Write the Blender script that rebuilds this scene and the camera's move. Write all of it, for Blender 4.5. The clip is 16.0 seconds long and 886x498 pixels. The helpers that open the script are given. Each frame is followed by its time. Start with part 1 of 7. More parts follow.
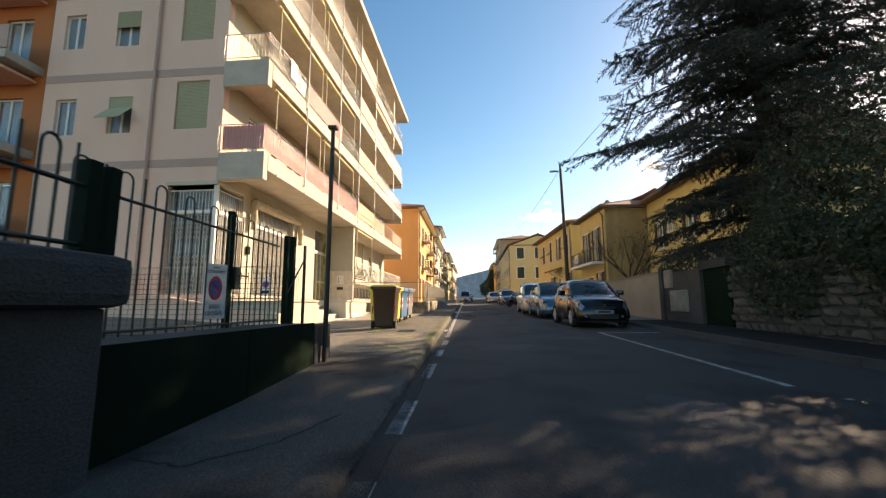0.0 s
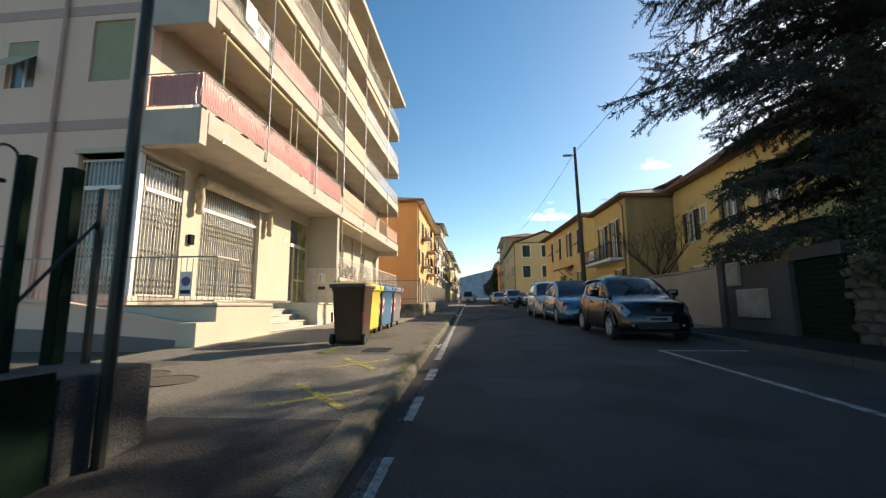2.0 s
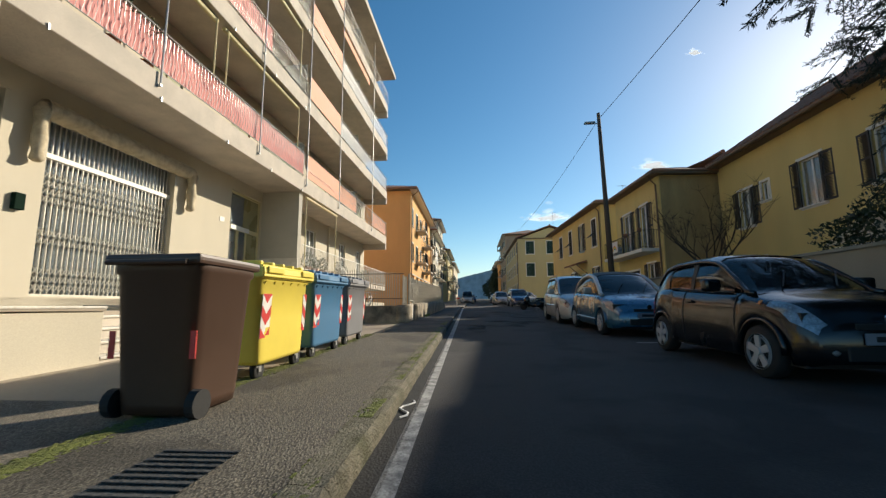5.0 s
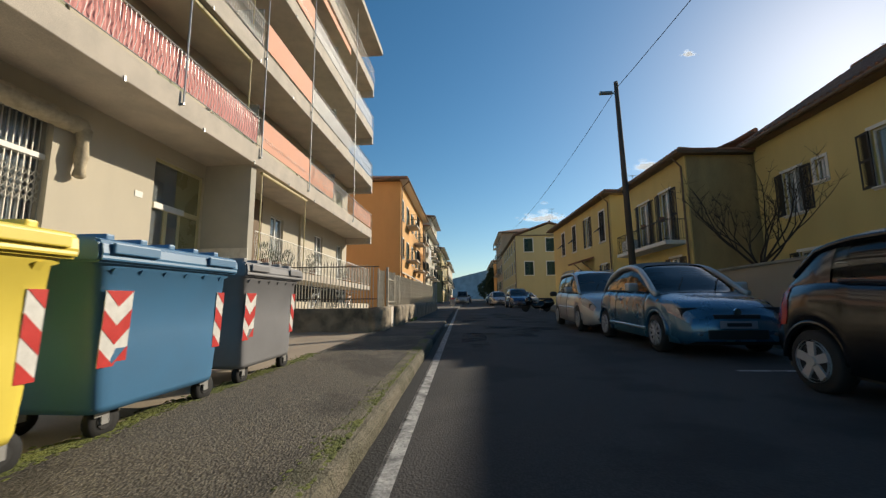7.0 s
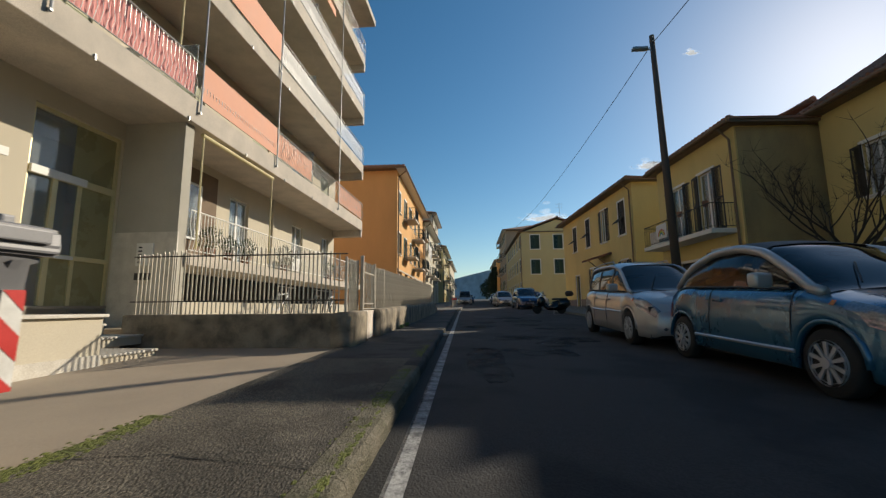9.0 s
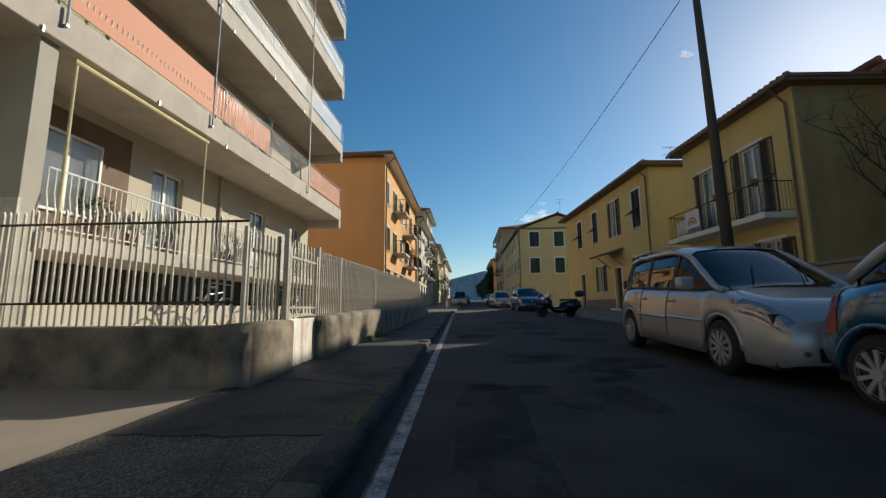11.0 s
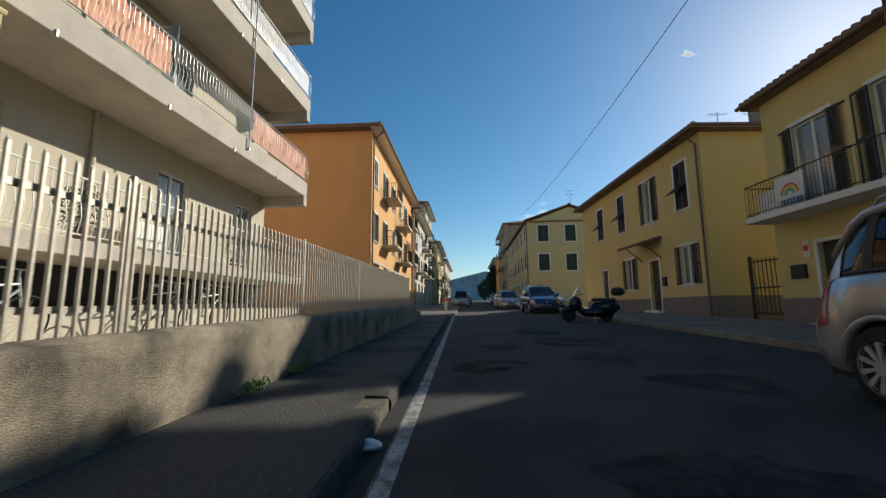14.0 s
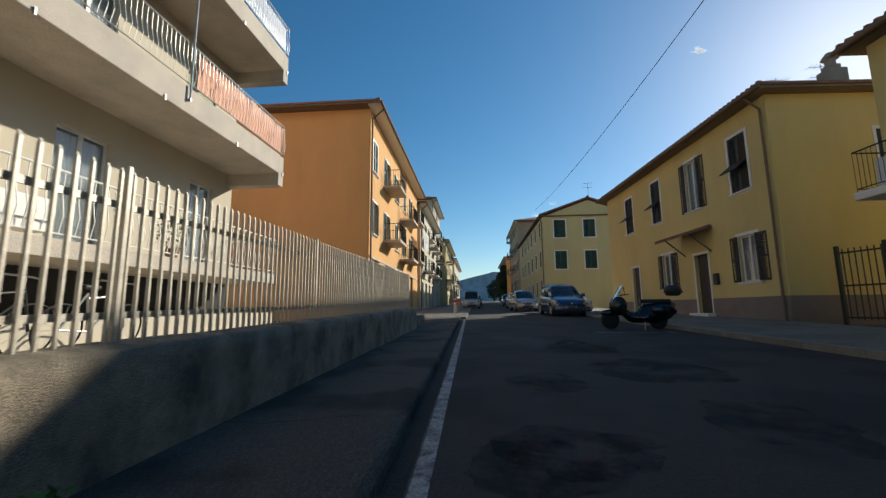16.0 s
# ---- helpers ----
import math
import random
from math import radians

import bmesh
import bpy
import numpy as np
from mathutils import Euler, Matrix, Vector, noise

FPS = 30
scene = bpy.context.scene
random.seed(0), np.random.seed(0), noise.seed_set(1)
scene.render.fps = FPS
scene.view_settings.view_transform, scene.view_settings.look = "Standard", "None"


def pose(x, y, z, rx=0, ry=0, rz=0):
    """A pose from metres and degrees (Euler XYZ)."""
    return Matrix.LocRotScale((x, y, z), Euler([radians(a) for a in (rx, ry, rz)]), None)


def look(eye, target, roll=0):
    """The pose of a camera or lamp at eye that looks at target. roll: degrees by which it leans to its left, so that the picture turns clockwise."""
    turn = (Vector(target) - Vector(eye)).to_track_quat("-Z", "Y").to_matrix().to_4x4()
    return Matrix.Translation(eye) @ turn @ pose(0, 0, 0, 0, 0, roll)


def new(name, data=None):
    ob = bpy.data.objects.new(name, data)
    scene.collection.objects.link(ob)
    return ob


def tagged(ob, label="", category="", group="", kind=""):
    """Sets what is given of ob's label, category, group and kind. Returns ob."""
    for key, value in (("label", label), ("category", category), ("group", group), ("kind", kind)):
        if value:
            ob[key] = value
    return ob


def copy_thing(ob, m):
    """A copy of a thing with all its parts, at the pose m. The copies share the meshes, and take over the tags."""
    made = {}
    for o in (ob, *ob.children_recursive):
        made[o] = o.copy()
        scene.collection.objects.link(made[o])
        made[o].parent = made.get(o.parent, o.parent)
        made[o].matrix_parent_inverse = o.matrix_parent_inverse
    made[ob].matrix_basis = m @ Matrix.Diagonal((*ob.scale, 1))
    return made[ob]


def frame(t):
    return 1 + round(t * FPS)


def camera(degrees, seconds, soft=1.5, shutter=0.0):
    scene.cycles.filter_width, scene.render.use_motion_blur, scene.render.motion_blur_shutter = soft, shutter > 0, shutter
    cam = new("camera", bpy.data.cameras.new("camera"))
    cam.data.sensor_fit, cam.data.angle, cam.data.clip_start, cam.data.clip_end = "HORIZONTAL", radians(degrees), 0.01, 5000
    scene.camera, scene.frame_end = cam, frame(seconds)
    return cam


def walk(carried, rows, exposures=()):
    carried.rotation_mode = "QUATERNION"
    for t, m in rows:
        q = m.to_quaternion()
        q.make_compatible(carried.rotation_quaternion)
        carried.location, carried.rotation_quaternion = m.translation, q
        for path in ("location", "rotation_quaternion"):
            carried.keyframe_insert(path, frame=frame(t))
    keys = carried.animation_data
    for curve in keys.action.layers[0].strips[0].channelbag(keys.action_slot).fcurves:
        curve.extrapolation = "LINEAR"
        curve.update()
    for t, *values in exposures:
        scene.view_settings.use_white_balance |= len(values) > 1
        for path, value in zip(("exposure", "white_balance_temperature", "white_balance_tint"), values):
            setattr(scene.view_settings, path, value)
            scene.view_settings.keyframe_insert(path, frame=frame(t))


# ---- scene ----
cam = camera(94.2, 16.0, 1.3, 0.25)
METRES, EYE, TILT, LEAN, TURN = 25.0, 0.935, 0.0, 0.0, 3.9
ROWS = [
    (0.0, 0.0, 0.0, 0.0, 0.04, 7.85, 0.26),
    (0.5, 0.0002, 0.0359, 0.0029, 0.34, 7.84, 0.26),
    (1.0, 0.0022, 0.0687, 0.0041, 0.37, 7.87, 0.23),
    (1.5, 0.0037, 0.1001, 0.0046, 0.49, 7.88, 0.26),
    (2.0, 0.0094, 0.1316, 0.004, 0.5, 7.88, 0.31),
    (2.5, 0.0112, 0.1629, 0.0027, 0.51, 7.93, 0.35),
    (3.0, 0.0118, 0.1935, 0.0035, 0.59, 7.97, 0.39),
    (3.5, 0.0109, 0.228, 0.0034, 0.66, 7.94, 0.37),
    (4.0, 0.0117, 0.2583, 0.0046, 0.7, 7.97, 0.37),
    (6.5, 0.0218, 0.4155, 0.0068, -0.44, 7.97, 0.46),
    (7.0, 0.0225, 0.4462, 0.0082, -0.38, 8.01, 0.44),
    (7.5, 0.0239, 0.4784, 0.008, -0.29, 8.03, 0.47),
    (8.0, 0.0249, 0.5083, 0.0093, -0.19, 8.03, 0.46),
    (8.5, 0.026, 0.5401, 0.0094, -0.14, 8.02, 0.47),
    (9.0, 0.0273, 0.5711, 0.0111, -0.09, 8.04, 0.5),
    (11.5, 0.0387, 0.7245, 0.0142, -0.76, 8.14, 0.47),
    (12.0, 0.0398, 0.7552, 0.0147, -0.71, 8.16, 0.45),
    (12.5, 0.0413, 0.7846, 0.0142, -0.68, 8.17, 0.43),
    (13.0, 0.042, 0.8155, 0.015, -0.62, 8.18, 0.46),
    (13.5, 0.0439, 0.8445, 0.0145, -0.64, 8.21, 0.46),
    (14.0, 0.0453, 0.8769, 0.0161, -0.57, 8.2, 0.47),
    (14.5, 0.0477, 0.9054, 0.0158, -0.49, 8.25, 0.49),
    (15.0, 0.0474, 0.9365, 0.0174, -0.23, 8.28, 0.52),
    (15.5, 0.0475, 0.965, 0.018, 0.15, 8.31, 0.54),
    (16.0, 0.0471, 0.9976, 0.0197, 0.68, 8.3, 0.56),
]
EXPOSURES = [(0.0, 1.2, 8700, 19), (2.0, 0.78, 7400, 13), (4.0, 0.5, 6600, 6), (6.5, 0.16, 6700, 8), (9.0, 0.0, 6650, 8), (12.0, -0.04, 6200, 6), (16.0, 0.12, 6200, 6)]
walk(cam, [(t, pose(0, 0, EYE, TILT, LEAN, TURN) @ pose(METRES * x, METRES * y, METRES * z, 90 + pitch, roll, yaw)) for t, x, y, z, yaw, pitch, roll in ROWS], EXPOSURES)

# ---- world, sun ----
SUN_AZ, SUN_EL = 44.5, 24.6
world = bpy.data.worlds.new("world")
scene.world = world
world.use_nodes = True
wn = world.node_tree
sky = wn.nodes.new("ShaderNodeTexSky")
sky.sky_type, sky.sun_disc = "NISHITA", False
sky.sun_elevation, sky.sun_rotation = radians(SUN_EL), radians(SUN_AZ)
sky.air_density, sky.dust_density, sky.ozone_density = 1.0, 0.32, 2.3
wn.nodes["Background"].inputs["Strength"].default_value = 0.102
hsv = wn.nodes.new("ShaderNodeHueSaturation")
hsv.inputs["Hue"].default_value, hsv.inputs["Saturation"].default_value = 0.493, 1.28
wn.links.new(sky.outputs[0], hsv.inputs["Color"])
wn.links.new(hsv.outputs[0], wn.nodes["Background"].inputs["Color"])
sun = new("sun", bpy.data.lights.new("sun", "SUN"))
sun.data.energy, sun.data.angle, sun.data.color = 5.0, radians(0.55), (1.0, 0.89, 0.74)
sd = Vector((math.sin(radians(SUN_AZ)) * math.cos(radians(SUN_EL)), math.cos(radians(SUN_AZ)) * math.cos(radians(SUN_EL)), math.sin(radians(SUN_EL))))
sun.matrix_world = look(sd * 100, (0, 0, 0))
scene.view_settings.exposure = 0.0

SLOPE = 0.0215


def KX(y):
    """The left edge of the street drifts slowly outwards."""
    return -0.0145 * (min(y, 46) - 13.0)


def G(y):
    """Height of the road, which climbs gently."""
    return SLOPE * y


# ---- materials ----
def mat(name, col, rough=0.8, var=0.18, scale=3.0, grain=60.0, bump=0.15, metal=0.0, dirt=None, spec=0.5, island=0.0, streak=0.0, depth=0.004):
    """A surface with stains at a large scale, grain at a small one and fine relief."""
    m = bpy.data.materials.new(name)
    m.use_nodes = True
    nt = m.node_tree
    L, N = nt.links, nt.nodes
    b = N["Principled BSDF"]
    b.inputs["Roughness"].default_value = rough
    b.inputs["Metallic"].default_value = metal
    b.inputs["Specular IOR Level"].default_value = spec
    tc = N.new("ShaderNodeTexCoord")
    n1 = N.new("ShaderNodeTexNoise")
    n1.inputs["Scale"].default_value, n1.inputs["Detail"].default_value, n1.inputs["Roughness"].default_value = scale, 6, 0.6
    src = tc.outputs["Object"]
    if streak:
        mp = N.new("ShaderNodeMapping")
        mp.inputs["Scale"].default_value = (1, 1, streak)
        L.new(src, mp.inputs[0])
        L.new(mp.outputs[0], n1.inputs["Vector"])
    else:
        L.new(src, n1.inputs["Vector"])
    n2 = N.new("ShaderNodeTexNoise")
    n2.inputs["Scale"].default_value, n2.inputs["Detail"].default_value = grain, 3
    L.new(src, n2.inputs["Vector"])
    r1 = N.new("ShaderNodeValToRGB")
    d = dirt or tuple(c * 0.62 for c in col)
    r1.color_ramp.elements[0].position, r1.color_ramp.elements[1].position = 0.32, 0.62
    r1.color_ramp.elements[0].color = (*[c * (1 - var) + e * var for c, e in zip(col, d)], 1)
    r1.color_ramp.elements[1].color = (*[min(1, c * (1 + var * 0.25)) for c in col], 1)
    L.new(n1.outputs["Fac"], r1.inputs[0])
    mix = N.new("ShaderNodeMixRGB")
    mix.blend_type = "OVERLAY"
    mix.inputs[0].default_value = min(0.9, var * 1.3)
    L.new(r1.outputs[0], mix.inputs[1])
    L.new(n2.outputs["Fac"], mix.inputs[2])
    out = mix.outputs[0]
    if island:
        oi = N.new("ShaderNodeObjectInfo")
        hs = N.new("ShaderNodeHueSaturation")
        mr = N.new("ShaderNodeMapRange")
        mr.inputs[3].default_value, mr.inputs[4].default_value = 1 - island, 1 + island
        L.new(oi.outputs["Random"], mr.inputs[0])
        L.new(mr.outputs[0], hs.inputs["Value"])
        L.new(out, hs.inputs["Color"])
        out = hs.outputs[0]
    L.new(out, b.inputs["Base Color"])
    if bump:
        bp = N.new("ShaderNodeBump")
        bp.inputs["Strength"].default_value, bp.inputs["Distance"].default_value = bump, depth
        L.new(n2.outputs["Fac"], bp.inputs["Height"])
        L.new(bp.outputs[0], b.inputs["Normal"])
    rr = N.new("ShaderNodeMapRange")
    rr.inputs[3].default_value, rr.inputs[4].default_value = max(0.02, rough - 0.08), min(1, rough + 0.08)
    L.new(n1.outputs["Fac"], rr.inputs[0])
    L.new(rr.outputs[0], b.inputs["Roughness"])
    return m


def glass_mat(name, col, rough=0.02):
    m = bpy.data.materials.new(name)
    m.use_nodes = True
    b = m.node_tree.nodes["Principled BSDF"]
    b.inputs["Base Color"].default_value = (*col, 1)
    b.inputs["Roughness"].default_value = rough
    b.inputs["Transmission Weight"].default_value = 0.85
    b.inputs["IOR"].default_value = 1.45
    return m


def asphalt_mat(name, col, stone=0.5, patch=0.35, pebble=70, relief=0.006):
    """Asphalt: pebbles in bitumen, worn patches, cracks."""
    m = mat(name, col, 0.88, 0.3, 0.35, 90, 0.5, depth=relief)
    nt = m.node_tree
    L, N = nt.links, nt.nodes
    b = N["Principled BSDF"]
    tc = N.new("ShaderNodeTexCoord")
    v = N.new("ShaderNodeTexVoronoi")
    v.inputs["Scale"].default_value = pebble
    L.new(tc.outputs["Object"], v.inputs["Vector"])
    ramp = N.new("ShaderNodeValToRGB")
    ramp.color_ramp.elements[0].color = (1 + stone, 1 + stone, 1 + stone, 1)
    dk = 0.6 if stone < 1 else 0.4
    ramp.color_ramp.elements[1].color = (dk, dk, dk, 1)
    ramp.color_ramp.elements[1].position = 0.55
    L.new(v.outputs["Distance"], ramp.inputs[0])
    mul = N.new("ShaderNodeMixRGB")
    mul.blend_type = "MULTIPLY"
    mul.inputs[0].default_value = 0.8
    old = b.inputs["Base Color"].links[0].from_socket
    L.new(old, mul.inputs[1])
    L.new(ramp.outputs[0], mul.inputs[2])
    bp = N.new("ShaderNodeBump")
    bp.invert = True
    bp.inputs["Strength"].default_value, bp.inputs["Distance"].default_value = 0.6, relief
    L.new(v.outputs["Distance"], bp.inputs["Height"])
    L.new(b.inputs["Normal"].links[0].from_socket, bp.inputs["Normal"])
    L.new(bp.outputs[0], b.inputs["Normal"])
    n = N.new("ShaderNodeTexNoise")
    n.inputs["Scale"].default_value, n.inputs["Detail"].default_value = 0.9, 5
    L.new(tc.outputs["Object"], n.inputs["Vector"])
    r2 = N.new("ShaderNodeValToRGB")
    r2.color_ramp.elements[0].position, r2.color_ramp.elements[1].position = 0.40, 0.50
    r2.color_ramp.elements[0].color = (1 - patch, 1 - patch, 1 - patch, 1)
    r2.color_ramp.elements[1].color = (1, 1, 1, 1)
    L.new(n.outputs["Fac"], r2.inputs[0])
    mul2 = N.new("ShaderNodeMixRGB")
    mul2.blend_type = "MULTIPLY"
    mul2.inputs[0].default_value = 1.0
    L.new(mul.outputs[0], mul2.inputs[1])
    L.new(r2.outputs[0], mul2.inputs[2])
    L.new(mul2.outputs[0], b.inputs["Base Color"])
    return m


def paint_mat(name, col, metal=0.4, rough=0.25, coat=0.8):
    m = mat(name, col, rough, 0.06, 1.5, 400, 0.0, metal)
    b = m.node_tree.nodes["Principled BSDF"]
    b.inputs["Coat Weight"].default_value = coat
    b.inputs["Coat Roughness"].default_value = 0.06
    return m


M = {}
M["road"] = asphalt_mat("asphalt", (0.047, 0.043, 0.040), 0.5, 0.5)
M["walk"] = asphalt_mat("pavement_asphalt", (0.205, 0.178, 0.135), 2.1, 0.4, 88, 0.008)
M["walk_pebble"] = asphalt_mat("pebbly_asphalt", (0.125, 0.108, 0.080), 2.6, 0.45, 85, 0.009)
M["walk_far"] = asphalt_mat("far_pavement", (0.17, 0.16, 0.14), 0.6, 0.2)
M["walk_right"] = asphalt_mat("concrete_pavement", (0.23, 0.215, 0.18), 0.7, 0.2)
# Old worn pavement, darkened further where the footpath lies in shade.
M["walk_old_shade"] = asphalt_mat("old_concrete_pavement", (0.078, 0.071, 0.061), 0.8, 0.7, 60, 0.006)
M["gutter_dirt_shade"] = asphalt_mat("dirty_gutter", (0.026, 0.024, 0.021), 0.8, 0.4, 60, 0.006)
M["crack"] = mat("crack_dirt", (0.012, 0.011, 0.009), 0.95, 0.5, 8, 90, 0.5)
M["marble"] = mat("worn_marble", (0.62, 0.58, 0.50), 0.6, 0.35, 3.5, 60, 0.15, dirt=(0.36, 0.32, 0.26))
# Near-black asphalt: deep shade is put into its colour and low gloss.
M["walk_shade"] = asphalt_mat("dark_pavement", (0.030, 0.028, 0.027), 0.6, 0.4)
M["walk_shade"].node_tree.nodes["Principled BSDF"].inputs["Specular IOR Level"].default_value = 0.15
M["apron"] = mat("apron_tiles", (0.34, 0.28, 0.21), 0.7, 0.25, 1.2, 120, 0.2)
M["kerb"] = mat("kerb_stone", (0.24, 0.23, 0.20), 0.9, 0.45, 2.5, 60, 0.6, dirt=(0.08, 0.09, 0.05), depth=0.01)
M["mosskerb"] = mat("mossy_kerb_stone", (0.135, 0.118, 0.085), 0.95, 0.9, 3.2, 80, 1.0, dirt=(0.06, 0.06, 0.026), depth=0.016)
M["line"] = mat("road_paint", (0.36, 0.355, 0.335), 0.85, 0.95, 7, 60, 0.4, dirt=(0.10, 0.10, 0.10))
M["yline"] = mat("yellow_paint", (0.40, 0.34, 0.06), 0.9, 0.7, 16, 70, 0.5, dirt=(0.13, 0.12, 0.085))
M["moss"] = mat("moss", (0.13, 0.145, 0.03), 0.95, 0.6, 9, 150, 0.9, dirt=(0.05, 0.06, 0.02), depth=0.01)
M["cream"] = mat("cream_render", (0.56, 0.50, 0.385), 0.88, 0.16, 0.7, 90, 0.25, streak=0.35)
M["gable"] = mat("gable_render", (0.82, 0.56, 0.435), 0.88, 0.15, 0.5, 90, 0.25, streak=0.3)
M["band"] = mat("grey_band", (0.50, 0.35, 0.29), 0.88, 0.2, 1.0, 90, 0.25)
M["slab"] = mat("balcony_concrete", (0.52, 0.455, 0.375), 0.85, 0.35, 1.3, 70, 0.25, dirt=(0.28, 0.26, 0.22))
M["pier"] = mat("pier_render", (0.43, 0.40, 0.33), 0.88, 0.2, 1.2, 90, 0.3)
M["ochre"] = mat("orange_render", (0.70, 0.385, 0.14), 0.9, 0.18, 0.6, 90, 0.25, streak=0.3)
M["tan"] = mat("tan_render", (0.46, 0.33, 0.22), 0.9, 0.2, 0.7, 90, 0.25, streak=0.35)
M["tan_dark"] = mat("stained_ochre_render", (0.40, 0.30, 0.14), 0.9, 0.5, 0.8, 60, 0.4, dirt=(0.16, 0.12, 0.07), streak=0.4)
M["terra"] = mat("terracotta_render", (0.50, 0.17, 0.06), 0.9, 0.18, 0.6, 90, 0.25)
M["yellow"] = mat("yellow_render", (0.66, 0.52, 0.21), 0.9, 0.18, 0.7, 90, 0.3, streak=0.35)
M["yellow_pale"] = mat("pale_yellow_render", (0.62, 0.52, 0.27), 0.9, 0.16, 0.7, 90, 0.3, streak=0.35)
M["greyrender"] = mat("grey_render", (0.30, 0.27, 0.21), 0.9, 0.3, 0.9, 60, 0.4)
M["plinth"] = mat("plinth", (0.22, 0.18, 0.16), 0.9, 0.3, 1.5, 60, 0.4)
M["white"] = mat("white_paint", (0.78, 0.76, 0.70), 0.55, 0.12, 4, 120, 0.1)
M["whitewood"] = mat("white_window", (0.75, 0.74, 0.70), 0.5, 0.1, 4, 120, 0.1)
M["tile"] = mat("roof_tile", (0.30, 0.15, 0.09), 0.9, 0.5, 2.0, 40, 0.5, dirt=(0.10, 0.08, 0.07), depth=0.02)
M["eave"] = mat("eave_wood", (0.20, 0.14, 0.09), 0.85, 0.3, 3, 60, 0.3)
M["shutter"] = mat("dark_shutter", (0.045, 0.040, 0.032), 0.6, 0.25, 4, 90, 0.2)
M["shutter_green"] = mat("green_shutter", (0.03, 0.07, 0.055), 0.6, 0.25, 4, 90, 0.2)
M["roller"] = mat("roller_blind", (0.40, 0.40, 0.26), 0.65, 0.15, 3, 90, 0.15)
M["dark"] = mat("dark_inside", (0.02, 0.02, 0.022), 0.8, 0.2, 4, 60, 0.1)
M["steel"] = mat("painted_steel", (0.47, 0.44, 0.37), 0.45, 0.3, 8, 150, 0.2, 0.3, dirt=(0.22, 0.14, 0.08))
M["galv"] = mat("galvanised_steel", (0.42, 0.42, 0.41), 0.45, 0.25, 6, 150, 0.15, 0.7)
M["blackiron"] = mat("dark_iron", (0.022, 0.028, 0.022), 0.55, 0.4, 8, 150, 0.3, 0.2, dirt=(0.05, 0.03, 0.02))
M["greensheet"] = mat("dark_green_sheet", (0.005, 0.017, 0.010), 0.7, 0.4, 3, 100, 0.2, 0.0, spec=0.05)
M["awnpole"] = mat("yellowed_paint", (0.62, 0.53, 0.27), 0.5, 0.3, 5, 120, 0.1)
M["alu"] = mat("gold_aluminium", (0.68, 0.60, 0.34), 0.4, 0.1, 6, 150, 0.05, 0.3)
M["conc"] = mat("rough_concrete", (0.30, 0.247, 0.176), 0.95, 0.9, 2.6, 150, 1.0, dirt=(0.085, 0.074, 0.055), depth=0.012)
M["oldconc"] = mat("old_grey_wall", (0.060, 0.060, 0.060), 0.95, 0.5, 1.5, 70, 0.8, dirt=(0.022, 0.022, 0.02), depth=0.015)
M["pink"] = mat("pink_fabric", (0.70, 0.31, 0.28), 0.9, 0.2, 6, 200, 0.2)
M["orangefab"] = mat("orange_fabric", (0.82, 0.44, 0.30), 0.9, 0.2, 6, 200, 0.2)
M["orangepanel"] = mat("orange_panel", (0.66, 0.29, 0.17), 0.7, 0.12, 1.5, 120, 0.1)
M["canvas"] = mat("beige_canvas", (0.47, 0.40, 0.28), 0.9, 0.5, 6, 120, 0.3, dirt=(0.25, 0.20, 0.14))
M["rust"] = mat("rusty_white_sheet", (0.78, 0.75, 0.68), 0.7, 0.8, 5, 80, 0.2, 0.1, dirt=(0.42, 0.24, 0.11), streak=0.12)
M["olive"] = mat("olive_frosted_glass", (0.30, 0.27, 0.13), 0.28, 0.2, 2, 60, 0.02)
M["glass"] = glass_mat("window_glass", (0.75, 0.82, 0.84))
M["carglass"] = glass_mat("tinted_glass", (0.05, 0.06, 0.065))
M["binyellow"] = mat("yellow_plastic", (0.80, 0.64, 0.10), 0.42, 0.10, 3, 300, 0.08, dirt=(0.5, 0.38, 0.08))
M["binblue"] = mat("blue_plastic", (0.060, 0.185, 0.34), 0.45, 0.18, 3, 300, 0.08, dirt=(0.10, 0.17, 0.26))
M["bingrey"] = mat("grey_plastic", (0.22, 0.22, 0.23), 0.48, 0.2, 3, 300, 0.08)
M["binbrown"] = mat("brown_plastic", (0.07, 0.036, 0.022), 0.45, 0.25, 3, 300, 0.08)
M["rubber"] = mat("black_rubber", (0.014, 0.014, 0.014), 0.8, 0.3, 10, 200, 0.3)
M["plastic"] = mat("black_plastic", (0.02, 0.02, 0.021), 0.55, 0.2, 8, 200, 0.15)
M["red"] = mat("red_sticker", (0.58, 0.04, 0.035), 0.45, 0.25, 14, 200, 0.05)
M["signblue"] = mat("sign_blue", (0.03, 0.08, 0.28), 0.45, 0.2, 14, 200, 0.05)
M["stickwhite"] = mat("white_sticker", (0.75, 0.74, 0.70), 0.45, 0.25, 14, 200, 0.05, dirt=(0.4, 0.38, 0.34))
M["alloy"] = mat("wheel_alloy", (0.46, 0.46, 0.46), 0.38, 0.15, 6, 200, 0.05, 0.25)
M["chrome"] = mat("chrome", (0.7, 0.7, 0.7), 0.12, 0.05, 6, 200, 0.0, 1.0)
M["lamp"] = mat("lamp_lens", (0.34, 0.36, 0.38), 0.08, 0.5, 14, 60, 0.1, 0.6, dirt=(0.10, 0.10, 0.11))
M["amber"] = mat("amber_lens", (0.6, 0.20, 0.03), 0.2, 0.1, 12, 60, 0.1)
M["redlens"] = mat("red_lens", (0.35, 0.015, 0.01), 0.2, 0.1, 12, 60, 0.1)
